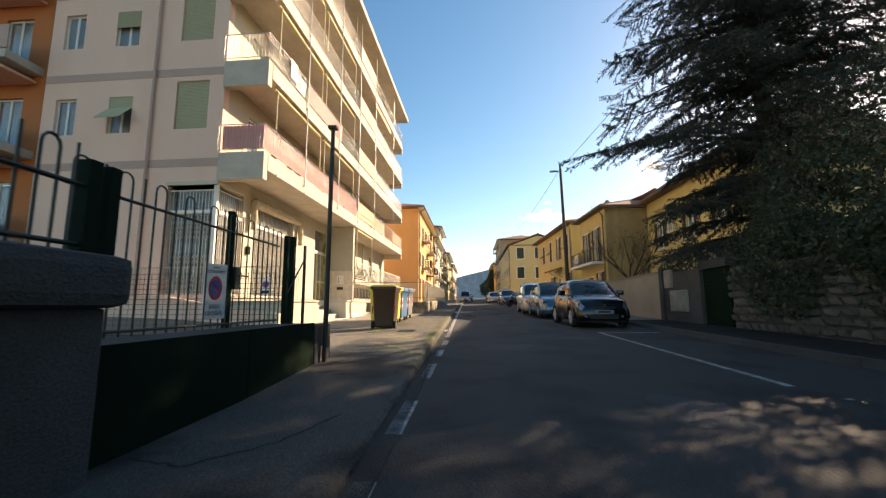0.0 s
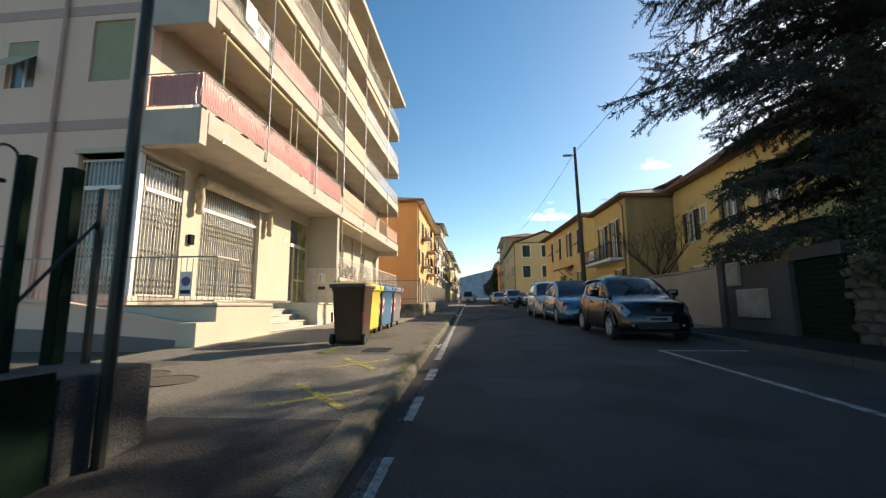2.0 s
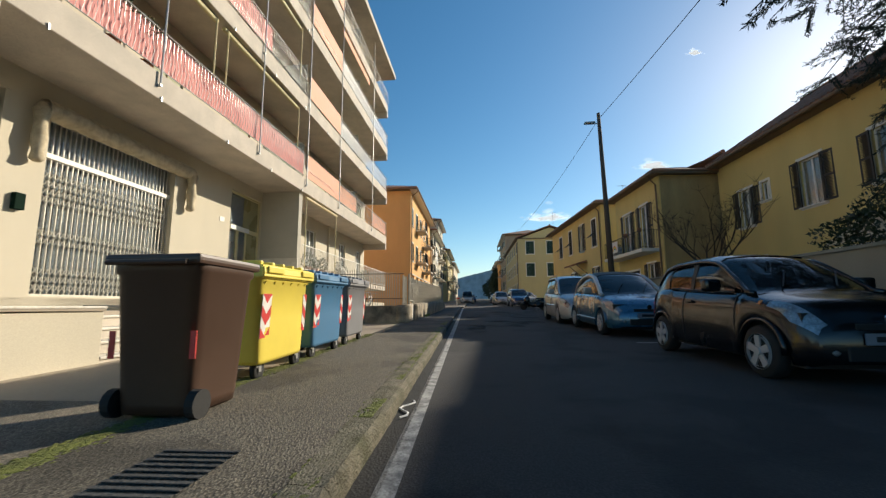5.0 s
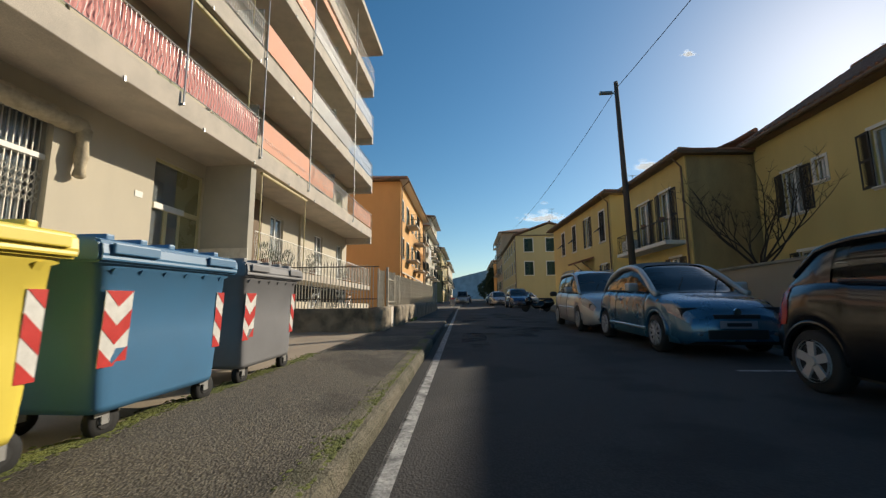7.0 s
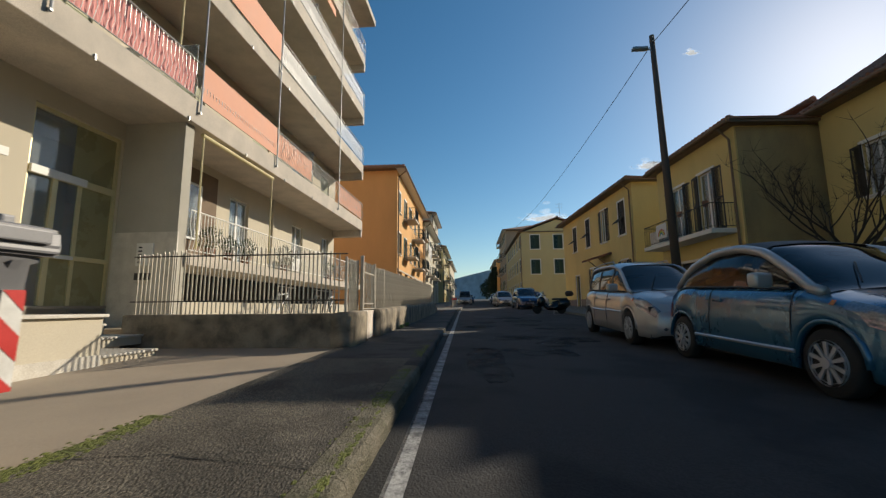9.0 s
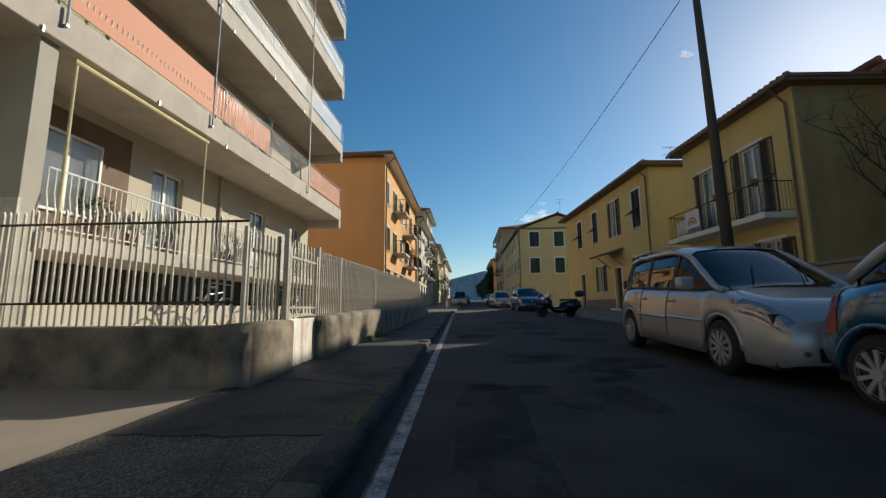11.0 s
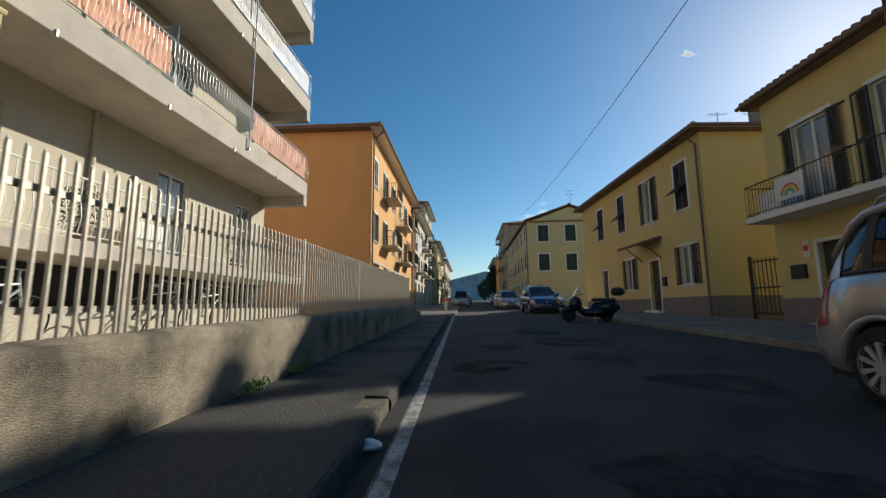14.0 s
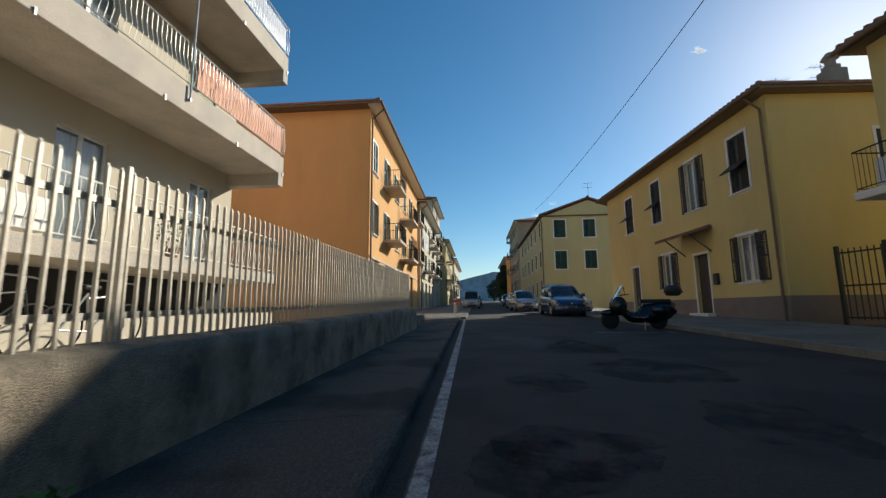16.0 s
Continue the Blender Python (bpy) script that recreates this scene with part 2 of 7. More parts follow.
M["rustiron"] = mat("rusty_iron", (0.12, 0.095, 0.07), 0.85, 0.6, 12, 120, 0.6, 0.2)
M["wood"] = mat("pole_wood", (0.085, 0.070, 0.058), 0.9, 0.35, 3, 90, 0.5, streak=0.1)
M["bark"] = mat("bark", (0.055, 0.042, 0.032), 0.95, 0.4, 6, 40, 0.9, depth=0.02)
M["needle"] = mat("cedar_needles", (0.024, 0.040, 0.032), 0.8, 0.4, 1.0, 40, 0.0, dirt=(0.012, 0.02, 0.014))
M["leaf"] = mat("dark_leaves", (0.026, 0.042, 0.016), 0.6, 0.4, 1.2, 40, 0.0)
M["potleaf"] = mat("plant_leaves", (0.075, 0.105, 0.04), 0.6, 0.4, 1.2, 40, 0.0)
M["farleaf"] = mat("far_foliage", (0.035, 0.055, 0.030), 0.9, 0.5, 0.4, 10, 0.0)
# Distance haze is painted into the pale blue of the hills.
M["hill"] = mat("far_hill", (0.34, 0.42, 0.50), 1.0, 0.3, 0.01, 0.08, 0.0, spec=0.0)
M["soil"] = mat("earth", (0.09, 0.075, 0.05), 0.95, 0.4, 1.5, 60, 0.6)
M["stone"] = mat("rubble_stone", (0.10, 0.088, 0.07), 0.92, 0.4, 4, 60, 0.6, island=0.3, depth=0.02)
M["film"] = mat("plastic_film", (0.70, 0.70, 0.70), 0.4, 0.1, 4, 120, 0.1)
M["film"].node_tree.nodes["Principled BSDF"].inputs["Alpha"].default_value = 0.45
M["grille"] = mat("grille_steel", (0.52, 0.49, 0.41), 0.5, 0.3, 8, 150, 0.2, 0.2)
M["platewhite"] = mat("plate_white", (0.22, 0.23, 0.27), 0.5, 0.1, 8, 100, 0.0)
M["blind"] = mat("grey_blind", (0.24, 0.26, 0.27), 0.8, 0.2, 4, 120, 0.1)
M["cloth"] = mat("white_cloth", (0.75, 0.74, 0.72), 0.9, 0.1, 6, 200, 0.1)


def worn_away(m, scale, lo, hi, least=0.0):
    """Paint that has flaked and rubbed off in patches."""
    L, N = m.node_tree.links, m.node_tree.nodes
    tc = N.new("ShaderNodeTexCoord")
    n = N.new("ShaderNodeTexNoise")
    n.inputs["Scale"].default_value, n.inputs["Detail"].default_value, n.inputs["Roughness"].default_value = scale, 8, 0.72
    r = N.new("ShaderNodeMapRange")
    r.inputs[1].default_value, r.inputs[2].default_value, r.inputs[3].default_value, r.inputs[4].default_value = lo, hi, least, 1.0
    L.new(tc.outputs["Object"], n.inputs["Vector"])
    L.new(n.outputs["Fac"], r.inputs[0])
    L.new(r.outputs[0], N["Principled BSDF"].inputs["Alpha"])


worn_away(M["line"], 16.0, 0.33, 0.46, 0.45)
worn_away(M["yline"], 9.0, 0.34, 0.52, 0.2)


# ---- building blocks ----
def bx(bm, x0, x1, y0, y1, z0, z1):
    v = [bm.verts.new(p) for p in ((x0, y0, z0), (x1, y0, z0), (x1, y1, z0), (x0, y1, z0), (x0, y0, z1), (x1, y0, z1), (x1, y1, z1), (x0, y1, z1))]
    for f in ((3, 2, 1, 0), (4, 5, 6, 7), (0, 1, 5, 4), (1, 2, 6, 5), (2, 3, 7, 6), (3, 0, 4, 7)):
        bm.faces.new([v[i] for i in f])
    return bm


def box(x0, x1, y0, y1, z0, z1, bevel=0.0):
    bm = bx(bmesh.new(), x0, x1, y0, y1, z0, z1)
    if bevel:
        bmesh.ops.bevel(bm, geom=bm.edges[:], offset=bevel, segments=2, affect="EDGES", profile=0.6)
    return bm


def prism(pts, y0, y1, bm=None):
    """A solid with the outline pts, (x, z), from y0 to y1."""
    bm = bm or bmesh.new()
    a = [bm.verts.new((x, y0, z)) for x, z in pts]
    b = [bm.verts.new((x, y1, z)) for x, z in pts]
    bm.faces.new(a)
    bm.faces.new(b[::-1])
    n = len(pts)
    for i in range(n):
        bm.faces.new((a[i], b[i], b[(i + 1) % n], a[(i + 1) % n]))
    bmesh.ops.recalc_face_normals(bm, faces=bm.faces[:])
    return bm


def tube(bm, a, b, r0, r1=None, n=8, cap=True):
    """A round bar from a to b."""
    a, b = Vector(a), Vector(b)
    r1 = r0 if r1 is None else r1
    q = (b - a).to_track_quat("Z", "Y")
    ra, rb = [], []
    for i in range(n):
        c = Vector((math.cos(2 * math.pi * i / n), math.sin(2 * math.pi * i / n), 0))
        ra.append(bm.verts.new(a + q @ (c * r0)))
        rb.append(bm.verts.new(b + q @ (c * r1)))
    for i in range(n):
        bm.faces.new((ra[i], ra[(i + 1) % n], rb[(i + 1) % n], rb[i]))
    if cap:
        bm.faces.new(ra[::-1])
        bm.faces.new(rb)
    return bm


def pipe(bm, pts, r, n=6):
    """One bent bar through the points."""
    pts = [Vector(p) for p in pts]
    rings = []
    for i, p in enumerate(pts):
        d = (pts[min(i + 1, len(pts) - 1)] - pts[max(i - 1, 0)]).normalized()
        u = d.orthogonal().normalized() if not rings else (u - d * u.dot(d)).normalized()
        w = d.cross(u)
        rings.append([bm.verts.new(p + (u * math.cos(2 * math.pi * k / n) + w * math.sin(2 * math.pi * k / n)) * r) for k in range(n)])
    for a, b in zip(rings, rings[1:]):
        for k in range(n):
            bm.faces.new((a[k], a[(k + 1) % n], b[(k + 1) % n], b[k]))
    bm.faces.new(rings[0][::-1])
    bm.faces.new(rings[-1])
    return bm


def lathe(bm, prof, axis="X", n=24, at=(0, 0, 0), cap=True):
    """Turn the profile (along, radius) round an axis."""
    rings = []
    for s, r in prof:
        ring = []
        for i in range(n):
            a = 2 * math.pi * i / n
            p = {"X": (s, r * math.cos(a), r * math.sin(a)), "Y": (r * math.cos(a), s, r * math.sin(a)), "Z": (r * math.cos(a), r * math.sin(a), s)}[axis]
            ring.append(bm.verts.new(Vector(p) + Vector(at)))
        rings.append(ring)
    for p, q in zip(rings, rings[1:]):
        for i in range(n):
            bm.faces.new((p[i], p[(i + 1) % n], q[(i + 1) % n], q[i]))
    if cap:
        bm.faces.new(rings[0][::-1])
        bm.faces.new(rings[-1])
    bmesh.ops.recalc_face_normals(bm, faces=bm.faces[:])
    return bm


def link(name, bm, material, smooth=False):
    me = bpy.data.meshes.new(name)
    bm.to_mesh(me)
    bm.free()
    me.materials.append(material)
    if smooth:
        me.polygons.foreach_set("use_smooth", [True] * len(me.polygons))
    return new(name, me)


def part(name, bm, material, parent, label="", smooth=False):
    ob = link(name, bm, material, smooth)
    ob.parent = parent
    if label:
        ob["label"] = label
    return ob


def clone(ob, m, parent=None):
    """Another piece on the same mesh."""
    c = new(ob.name.split(".")[0], ob.data)
    c.parent = parent or ob.parent
    c.matrix_basis = m
    if "label" in ob:
        c["label"] = ob["label"]
    return c


def thing(name, m, label, category, group="", kind=""):
    e = new(name)
    e.empty_display_size = 0.2
    e.matrix_basis = m
    return tagged(e, label, category, group, kind)


def setting(name, bm, material, label="", category="", smooth=False):
    return tagged(link(name, bm, material, smooth), label or name.replace("_", " "), category or name.split("_")[0], kind="structure")


def ribbed(x0, x1, y0, y1, z0, z1, step=0.05):
    """One curtain of joined slats: a ribbed sheet from z0 up to z1."""
    n = max(2, int((z1 - z0) / step))
    front = []
    for j in range(n):
        z = z0 + (z1 - z0) * j / n
        front += [(y0 + 0.012, z), (y0, z + step * 0.25), (y0, z + step * 0.75)]
    front.append((y0 + 0.012, z1))
    bm = bmesh.new()
    a = [(bm.verts.new((x0, y, z)), bm.verts.new((x1, y, z))) for y, z in front]
    for p, q in zip(a, a[1:]):
        bm.faces.new((p[0], p[1], q[1], q[0]))
    b = [bm.verts.new(p) for p in ((x0, y1, z0), (x1, y1, z0), (x1, y1, z1), (x0, y1, z1))]
    bm.faces.new(b[::-1])
    bm.faces.new((a[0][1], a[0][0], b[0], b[1]))
    bm.faces.new((a[-1][0], a[-1][1], b[2], b[3]))
    bm.faces.new([p[0] for p in a] + [b[3], b[0]])
    bm.faces.new([p[1] for p in a][::-1] + [b[1], b[2]])
    bmesh.ops.recalc_face_normals(bm, faces=bm.faces[:])
    return bm


def pierced(u0, u1, z0, z1, holes, put):
    """Fill a wall's rectangle with blocks round its holes (u0, u1, z0, z1)."""
    hs = [(max(a, u0), min(b, u1), max(c, z0), min(d, z1)) for a, b, c, d in holes if c < z1 and d > z0]
    us = sorted({round(q, 4) for q in (u0, u1, *[h[i] for h in hs for i in (0, 1)])})
    zs = sorted({round(q, 4) for q in (z0, z1, *[h[i] for h in hs for i in (2, 3)])})
    for a, b in zip(us, us[1:]):
        for c, d in zip(zs, zs[1:]):
            m, n = (a + b) / 2, (c + d) / 2
            if not any(h[0] < m < h[1] and h[2] < n < h[3] for h in hs):
                put(a, b, c, d)


def joined(bm):
    """Weld neighbouring blocks into one body."""
    bmesh.ops.remove_doubles(bm, verts=bm.verts[:], dist=0.0005)
    return bm


def wall_y(x0, x1, y0, y1, z0, z1, holes=()):
    """A wall along y, with openings."""
    bm = bmesh.new()
    pierced(y0, y1, z0, z1, holes, lambda a, b, c, d: bx(bm, x0, x1, a, b, c, d))
    return joined(bm)


def wall_x(y0, y1, x0, x1, z0, z1, holes=()):
    bm = bmesh.new()
    pierced(x0, x1, z0, z1, holes, lambda a, b, c, d: bx(bm, a, b, y0, y1, c, d))
    return joined(bm)


# ---- ground, road, pavements ----
def sheet(x0, x1, ys, dz, nx=1):
    bm = bmesh.new()
    rows = [[bm.verts.new((x0 + (x1 - x0) * i / nx, y, G(y) + dz)) for i in range(nx + 1)] for y in ys]
    for p, q in zip(rows, rows[1:]):
        for i in range(nx):
            bm.faces.new((p[i], p[i + 1], q[i + 1], q[i]))
    return bm


def KT(y):
    """Height of the left footpath over the road; it ramps up past the gate."""
    return 0.05 + 0.08 * min(1, max(0, (y - 3.6) / 2.6)) if y < 24.9 else 0.112


def slab_sloped(x0, x1, y0, y1, top, down=0.4, drift=(0, 0), top2=None):
    """A slab that follows the road's slope, its top so far above it. drift: whether its sides follow the street's left edge."""
    bm = bmesh.new()
    a, b = drift
    xs = (x0 + a * KX(y0), x1 + b * KX(y0), x1 + b * KX(y1), x0 + a * KX(y1))
    v = [bm.verts.new((x, y, G(y) + (h if k < 2 or h < 0 or top2 is None else top2))) for h in (-down, top) for k, (x, y) in enumerate(zip(xs, (y0, y0, y1, y1)))]
    for f in ((3, 2, 1, 0), (4, 5, 6, 7), (0, 1, 5, 4), (1, 2, 6, 5), (2, 3, 7, 6), (3, 0, 4, 7)):
        bm.faces.new([v[i] for i in f])
    return bm


gm = bmesh.new()
gv = [[gm.verts.new((x, y, G(min(y, 260)) - 0.03)) for x in (-1500, -60, 60, 1500)] for y in (-400, -60, 260, 2500)]
for p, q in zip(gv, gv[1:]):
    for i in range(3):
        gm.faces.new((p[i], p[i + 1], q[i + 1], q[i]))
setting("ground", gm, M["soil"], "bare earth ground reaching the horizon", "ground")
setting("road", sheet(-1.6, 5.0, [-40, 0, 40, 80, 120, 260], 0.0, 1), M["road"], "dark worn asphalt street with patches", "road")
setting("pavement_left_old", slab_sloped(-2.35, -1.0, 19.8, 24.9, 0.13, drift=(1, 1)), M["walk_old_shade"], "dark cracked concrete footpath before the fence", "pavement")
# Gutter strip: dirt plus the kerb's shade, both in one dark colour.
setting("gutter", slab_sloped(-0.80, -0.655, -3.0, 44, 0.004, 0.02, drift=(1, 1)), M["gutter_dirt_shade"], "dirty gutter strip, darkened for the shade of the kerb", "gutter")
setting("pavement_left_drive", slab_sloped(-2.35, -1.0, 6.2, 9.4, 0.13, drift=(1, 1)), M["walk"], "worn grey asphalt footpath crossing the driveway", "pavement")
setting("pavement_left", slab_sloped(-2.35, -1.0, 9.4, 19.8, 0.13, drift=(1, 1)), M["walk_pebble"], "pebbly grey asphalt footpath beside the street", "pavement")
# Ramp and near stretch beside the gate have shade in their colour.
setting("pavement_ramp", slab_sloped(-2.35, -1.0, 3.6, 6.2, 0.05, drift=(1, 1), top2=0.13), M["walk_old_shade"], "worn asphalt ramp of the footpath beside the gate", "pavement")
setting("pavement_left_near", slab_sloped(-2.4, -1.0, -12, 3.6, 0.05, drift=(0, 1)), M["walk_old_shade"], "stained asphalt footpath before the green gate, darkened for shade", "pavement")
setting("pavement_left_far", slab_sloped(-2.35, -1.0, 24.9, 44, 0.11, drift=(1, 1)), M["walk_old_shade"], "pebbly grey asphalt footpath beside the fence wall", "pavement")
setting("pavement_left_end", slab_sloped(-6.0, -1.0, 44, 200, 0.11), M["walk_far"], "grey footpath before distant houses", "pavement")
setting("driveway_yard", slab_sloped(-13.0, -5.3, 5.35, 7.0, 0.115), M["walk"], "grey asphalt yard beside the garage ramp", "driveway")
setting("driveway", slab_sloped(-5.3, -2.35, 5.35, 11.2, 0.115, drift=(0, 1)), M["walk"], "grey asphalt driveway beside the gate", "driveway")
setting("forecourt", slab_sloped(-8.0, -2.35, 11.2, 21.6, 0.105, drift=(0, 1)), M["apron"], "tan paved forecourt before the shop", "forecourt")
setting("pavement_right_near", slab_sloped(5.15, 9.4, -12, 15.0, 0.10), M["walk_shade"], "footpath under the cedar, its shade put into the colour", "pavement")
setting("pavement_right", slab_sloped(5.15, 9.4, 15.0, 56, 0.10), M["walk_right"], "grey concrete footpath before the yellow houses", "pavement")
setting("pavement_right_far", slab_sloped(5.15, 9.4, 56, 200, 0.10), M["walk_right"], "grey footpath before distant houses", "pavement")

def worn_kerb(y0, y1):
    """One long worn kerb stone with a rounded, uneven upper edge."""
    bm = bmesh.new()
    prof = [(-1.003, -0.3), (-1.003, -0.004), (-0.995, 0.003), (-0.90, 0.002), (-0.835, -0.006), (-0.812, -0.024), (-0.80, -0.055), (-0.793, -0.3)]
    n = 24
    prev = None
    for i in range(n + 1):
        y = y0 + (y1 - y0) * i / n
        ring = []
        for j, (x, z) in enumerate(prof):
            free = 0.0 if j in (0, 1, 7) else 1.0
            k = free * (0.010 * noise.noise((y * 1.6, j * 0.35, 0.7)) + 0.009 * noise.noise((y * 9, j * 0.9, 3.1)))
            ring.append(bm.verts.new((x + KX(y) + k, y, G(y) + KT(y) + z + (k * 0.7 if z > -0.1 else 0))))
        if prev:
            for j in range(len(prof) - 1):
                bm.faces.new((prev[j], prev[j + 1], ring[j + 1], ring[j]))
        if i in (0, n):
            bm.faces.new([bm.verts.new(v.co) for v in ring])
        prev = ring
    bmesh.ops.recalc_face_normals(bm, faces=bm.faces[:])
    return bm


kerb = thing("kerb", pose(0, 0, 0), "mossy worn grey stone kerb along the footpath", "kerb", kind="structure")
random.seed(5)
yk = -3.0
while yk < 44:
    ln = 1.4 + random.random() * 0.3
    if 24.4 < yk < 25.3:
        yk = 25.3
    if yk < 24.9 < yk + ln:
        ln = 24.9 - yk
    # Stones outside y 5 to 19 match the darkened footpath.
    part("kerb_stone", worn_kerb(yk, yk + ln), M["mosskerb"] if 5 < yk < 19 else M["walk_old_shade"], kerb)
    yk += ln + 0.003
part("kerb_stone", slab_sloped(-1.003, -0.81, 24.9, 25.3, 0.095, drift=(1, 1)), M["mosskerb"], kerb, "sunken broken kerb stone")
kerb_r = thing("kerb", pose(0, 0, 0), "pale grey stone kerb before the yellow houses", "kerb", kind="structure")
yk = 0.0
while yk < 60:
    k = slab_sloped(5.0, 5.15, yk, yk + 1.15, 0.115)
    # Stones before y 14 are coloured dark for the shade of the cedar.
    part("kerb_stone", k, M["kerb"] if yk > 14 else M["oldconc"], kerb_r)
    yk += 1.165

marks = thing("road_marking", pose(0, 0, 0), "worn white painted edge line and parking marks", "road marking", kind="structure")


def mark(name, x0, x1, y0, y1, material="line", dz=0.004, shear=0.0, n=1):
    bm = bmesh.new()
    for i in range(n):
        a, b = y0 + (y1 - y0) * i / n, y0 + (y1 - y0) * (i + 1) / n
        bm.faces.new([bm.verts.new((x, y, G(y) + dz)) for x, y in ((x0, a), (x1, a), (x1 + shear, b), (x0 + shear, b))])
    return part(name, bm, M[material], marks)


for y0, y1 in ((1.3, 2.2), (2.93, 3.85), (4.87, 5.9), (6.65, 7.43), (8.23, 8.99)):
    mark("dash", -0.61, -0.49, y0, y1)
mark("edge_line", -0.635, -0.525, 9.8, 46, shear=-0.50)
mark("edge_line", -1.12, -0.99, 46, 64)
mark("edge_line_far", -1.12, -1.0, 64, 120)
mark("bay_line", 3.2, 3.3, 4.6, 10.9)
mark("bay_end", 3.2, 4.7, 10.9, 11.02)
mark("bay_end", 3.0, 4.9, 16.4, 16.5)
mark("bay_end", 2.6, 4.6, 36.2, 36.3)
for x0, x1, y0, y1, sh in ((-1.03, -0.93, 6.45, 7.35, -0.74), (-1.72, -1.62, 6.5, 7.1, 0.66), (-1.20, -1.10, 8.15, 9.05, -0.66), (-1.80, -1.70, 8.25, 8.95, 0.6)):
    mark("yellow_mark", x0, x1, y0, y1, "yline", 0.1335, sh)

hl = bmesh.new()
random.seed(3)
for k in range(2):
    prev = None
    for i in range(81):
        x = -700 + i * 18
        h = (30 if k else 16) + 26 * noise.noise((i * 0.12 + k * 9, k, 0.3)) + 8 * noise.noise((i * 0.5, k, 2))
        h = h * 1.1 + 60 * math.exp(-((x - 15 - 70 * k) / 150) ** 2)
        a = hl.verts.new((x, 900 + 250 * k, -5)), hl.verts.new((x, 900 + 250 * k, max(6, h))), hl.verts.new((x, 1100 + 250 * k, -5))
        if prev:
            hl.faces.new((prev[0], a[0], a[1], prev[1]))
            hl.faces.new((prev[1], a[1], a[2], prev[2]))
        prev = a
setting("backdrop_hills", hl, M["hill"], "hazy blue wooded hills at the end of the street", "hill")


def blob(name, x, y, rx, ry, seed, material, dz=0.003):
    """An uneven patch on the road."""
    bm = bmesh.new()
    n = 36
    vs = []
    for i in range(n):
        a = 2 * math.pi * i / n
        r = 1 + 0.45 * noise.noise((math.cos(a) * 1.3 + seed, math.sin(a) * 1.3, seed * 0.7)) + 0.15 * noise.noise((math.cos(a) * 5, math.sin(a) * 5, seed))
        px, py = x + rx * r * math.cos(a), y + ry * r * math.sin(a)
        vs.append(bm.verts.new((px, py, G(py) + dz)))
    bm.faces.new(vs)
    bmesh.ops.triangulate(bm, faces=bm.faces[:])
    return part(name, bm, material, patches)


patches = thing("road_patches", pose(0, 0, 0), "dark and pale worn patches on the asphalt", "road patch", kind="structure")
dark_patch = asphalt_mat("dark_patch", (0.020, 0.020, 0.021), 0.4, 0.3)
worn_away(dark_patch, 1.9, 0.40, 0.66)

pale_patch = asphalt_mat("pale_patch", (0.065, 0.063, 0.062), 0.6, 0.3)
for i, (x, y, rx, ry, k) in enumerate(((0.6, 7.9, 0.55, 0.45, 1), (1.3, 22.6, 0.35, 0.6, 0), (0.7, 23.6, 0.5, 0.35, 0), (1.9, 23.4, 0.45, 0.5, 0), (0.0, 27.6, 0.45, 0.45, 0),
                                           (2.2, 26.4, 0.6, 0.5, 0), (1.6, 30.5, 0.7, 0.9, 0), (0.4, 34.0, 0.6, 1.2, 1), (2.4, 9.6, 0.35, 0.25, 1), (1.8, 3.6, 0.3, 0.5, 1), (-0.1, 20.5, 0.3, 1.6, 0), (-0.15, 21.75, 0.28, 0.16, 0), (0.35, 21.65, 0.34, 0.2, 0), (1.0, 21.3, 0.5, 0.4, 0), (0.9, 24.1, 0.6, 0.35, 0), (-0.2, 27.35, 0.45, 0.4, 0), (0.35, 27.75, 0.25, 0.18, 0), (0.2, 29.6, 0.4, 0.5, 0), (1.6, 28.2, 0.5, 0.6, 0), (1.3, 33.0, 0.6, 1.1, 0))):
    blob("patch", x, y, rx, ry, i + 3.3, pale_patch if k else dark_patch)


def crack(pts, seed, h, w=0.012):
    """A ragged dirt-filled crack in the footpath through the points (x, y)."""
    bm = bmesh.new()
    prev = None
    n = 10 * (len(pts) - 1)
    for i in range(n + 1):
        k = min(len(pts) - 2, i // 10)
        p = Vector(pts[k]).lerp(Vector(pts[k + 1]), i / 10 - k)
        d = (Vector(pts[k + 1]) - Vector(pts[k])).normalized()
        o = Vector((-d.y, d.x))
        p = p + o * 0.035 * noise.noise((i * 0.5, seed, 0.2))
        ww = w * (0.6 + 0.9 * abs(noise.noise((i * 0.8, seed, 4.0))))
        a = [bm.verts.new((q.x, q.y, G(q.y) + h + 0.003)) for q in (p - o * ww, p + o * ww)]
        if prev:
            bm.faces.new((prev[0], a[0], a[1], prev[1]))
        prev = a
    return part("crack", bm, M["crack"], cracks)


cracks = thing("pavement_cracks", pose(0, 0, 0), "dark ragged cracks across the worn footpath", "crack", kind="structure")
crack([(-2.42, 20.6), (-2.3, 21.3), (-2.0, 21.5), (-1.5, 21.3), (-1.12, 21.2)], 1, 0.13, 0.028)
crack([(-2.4, 19.8), (-1.75, 19.78), (-1.1, 19.82)], 2, 0.13, 0.015)
crack([(-2.1, 29.75), (-1.7, 29.6), (-1.25, 29.45)], 3, 0.11, 0.012)
crack([(-2.3, 27.7), (-1.9, 27.66), (-1.25, 27.9)], 4, 0.11, 0.008)
crack([(-2.4, 33.2), (-1.9, 33.1), (-1.35, 33.25)], 5, 0.11, 0.012)
crack([(-2.38, 16.3), (-1.9, 16.4), (-1.05, 16.25)], 6, 0.13, 0.006)
crack([(-2.3, 9.41), (-1.6, 9.4), (-0.98, 9.39)], 7, 0.13, 0.008)
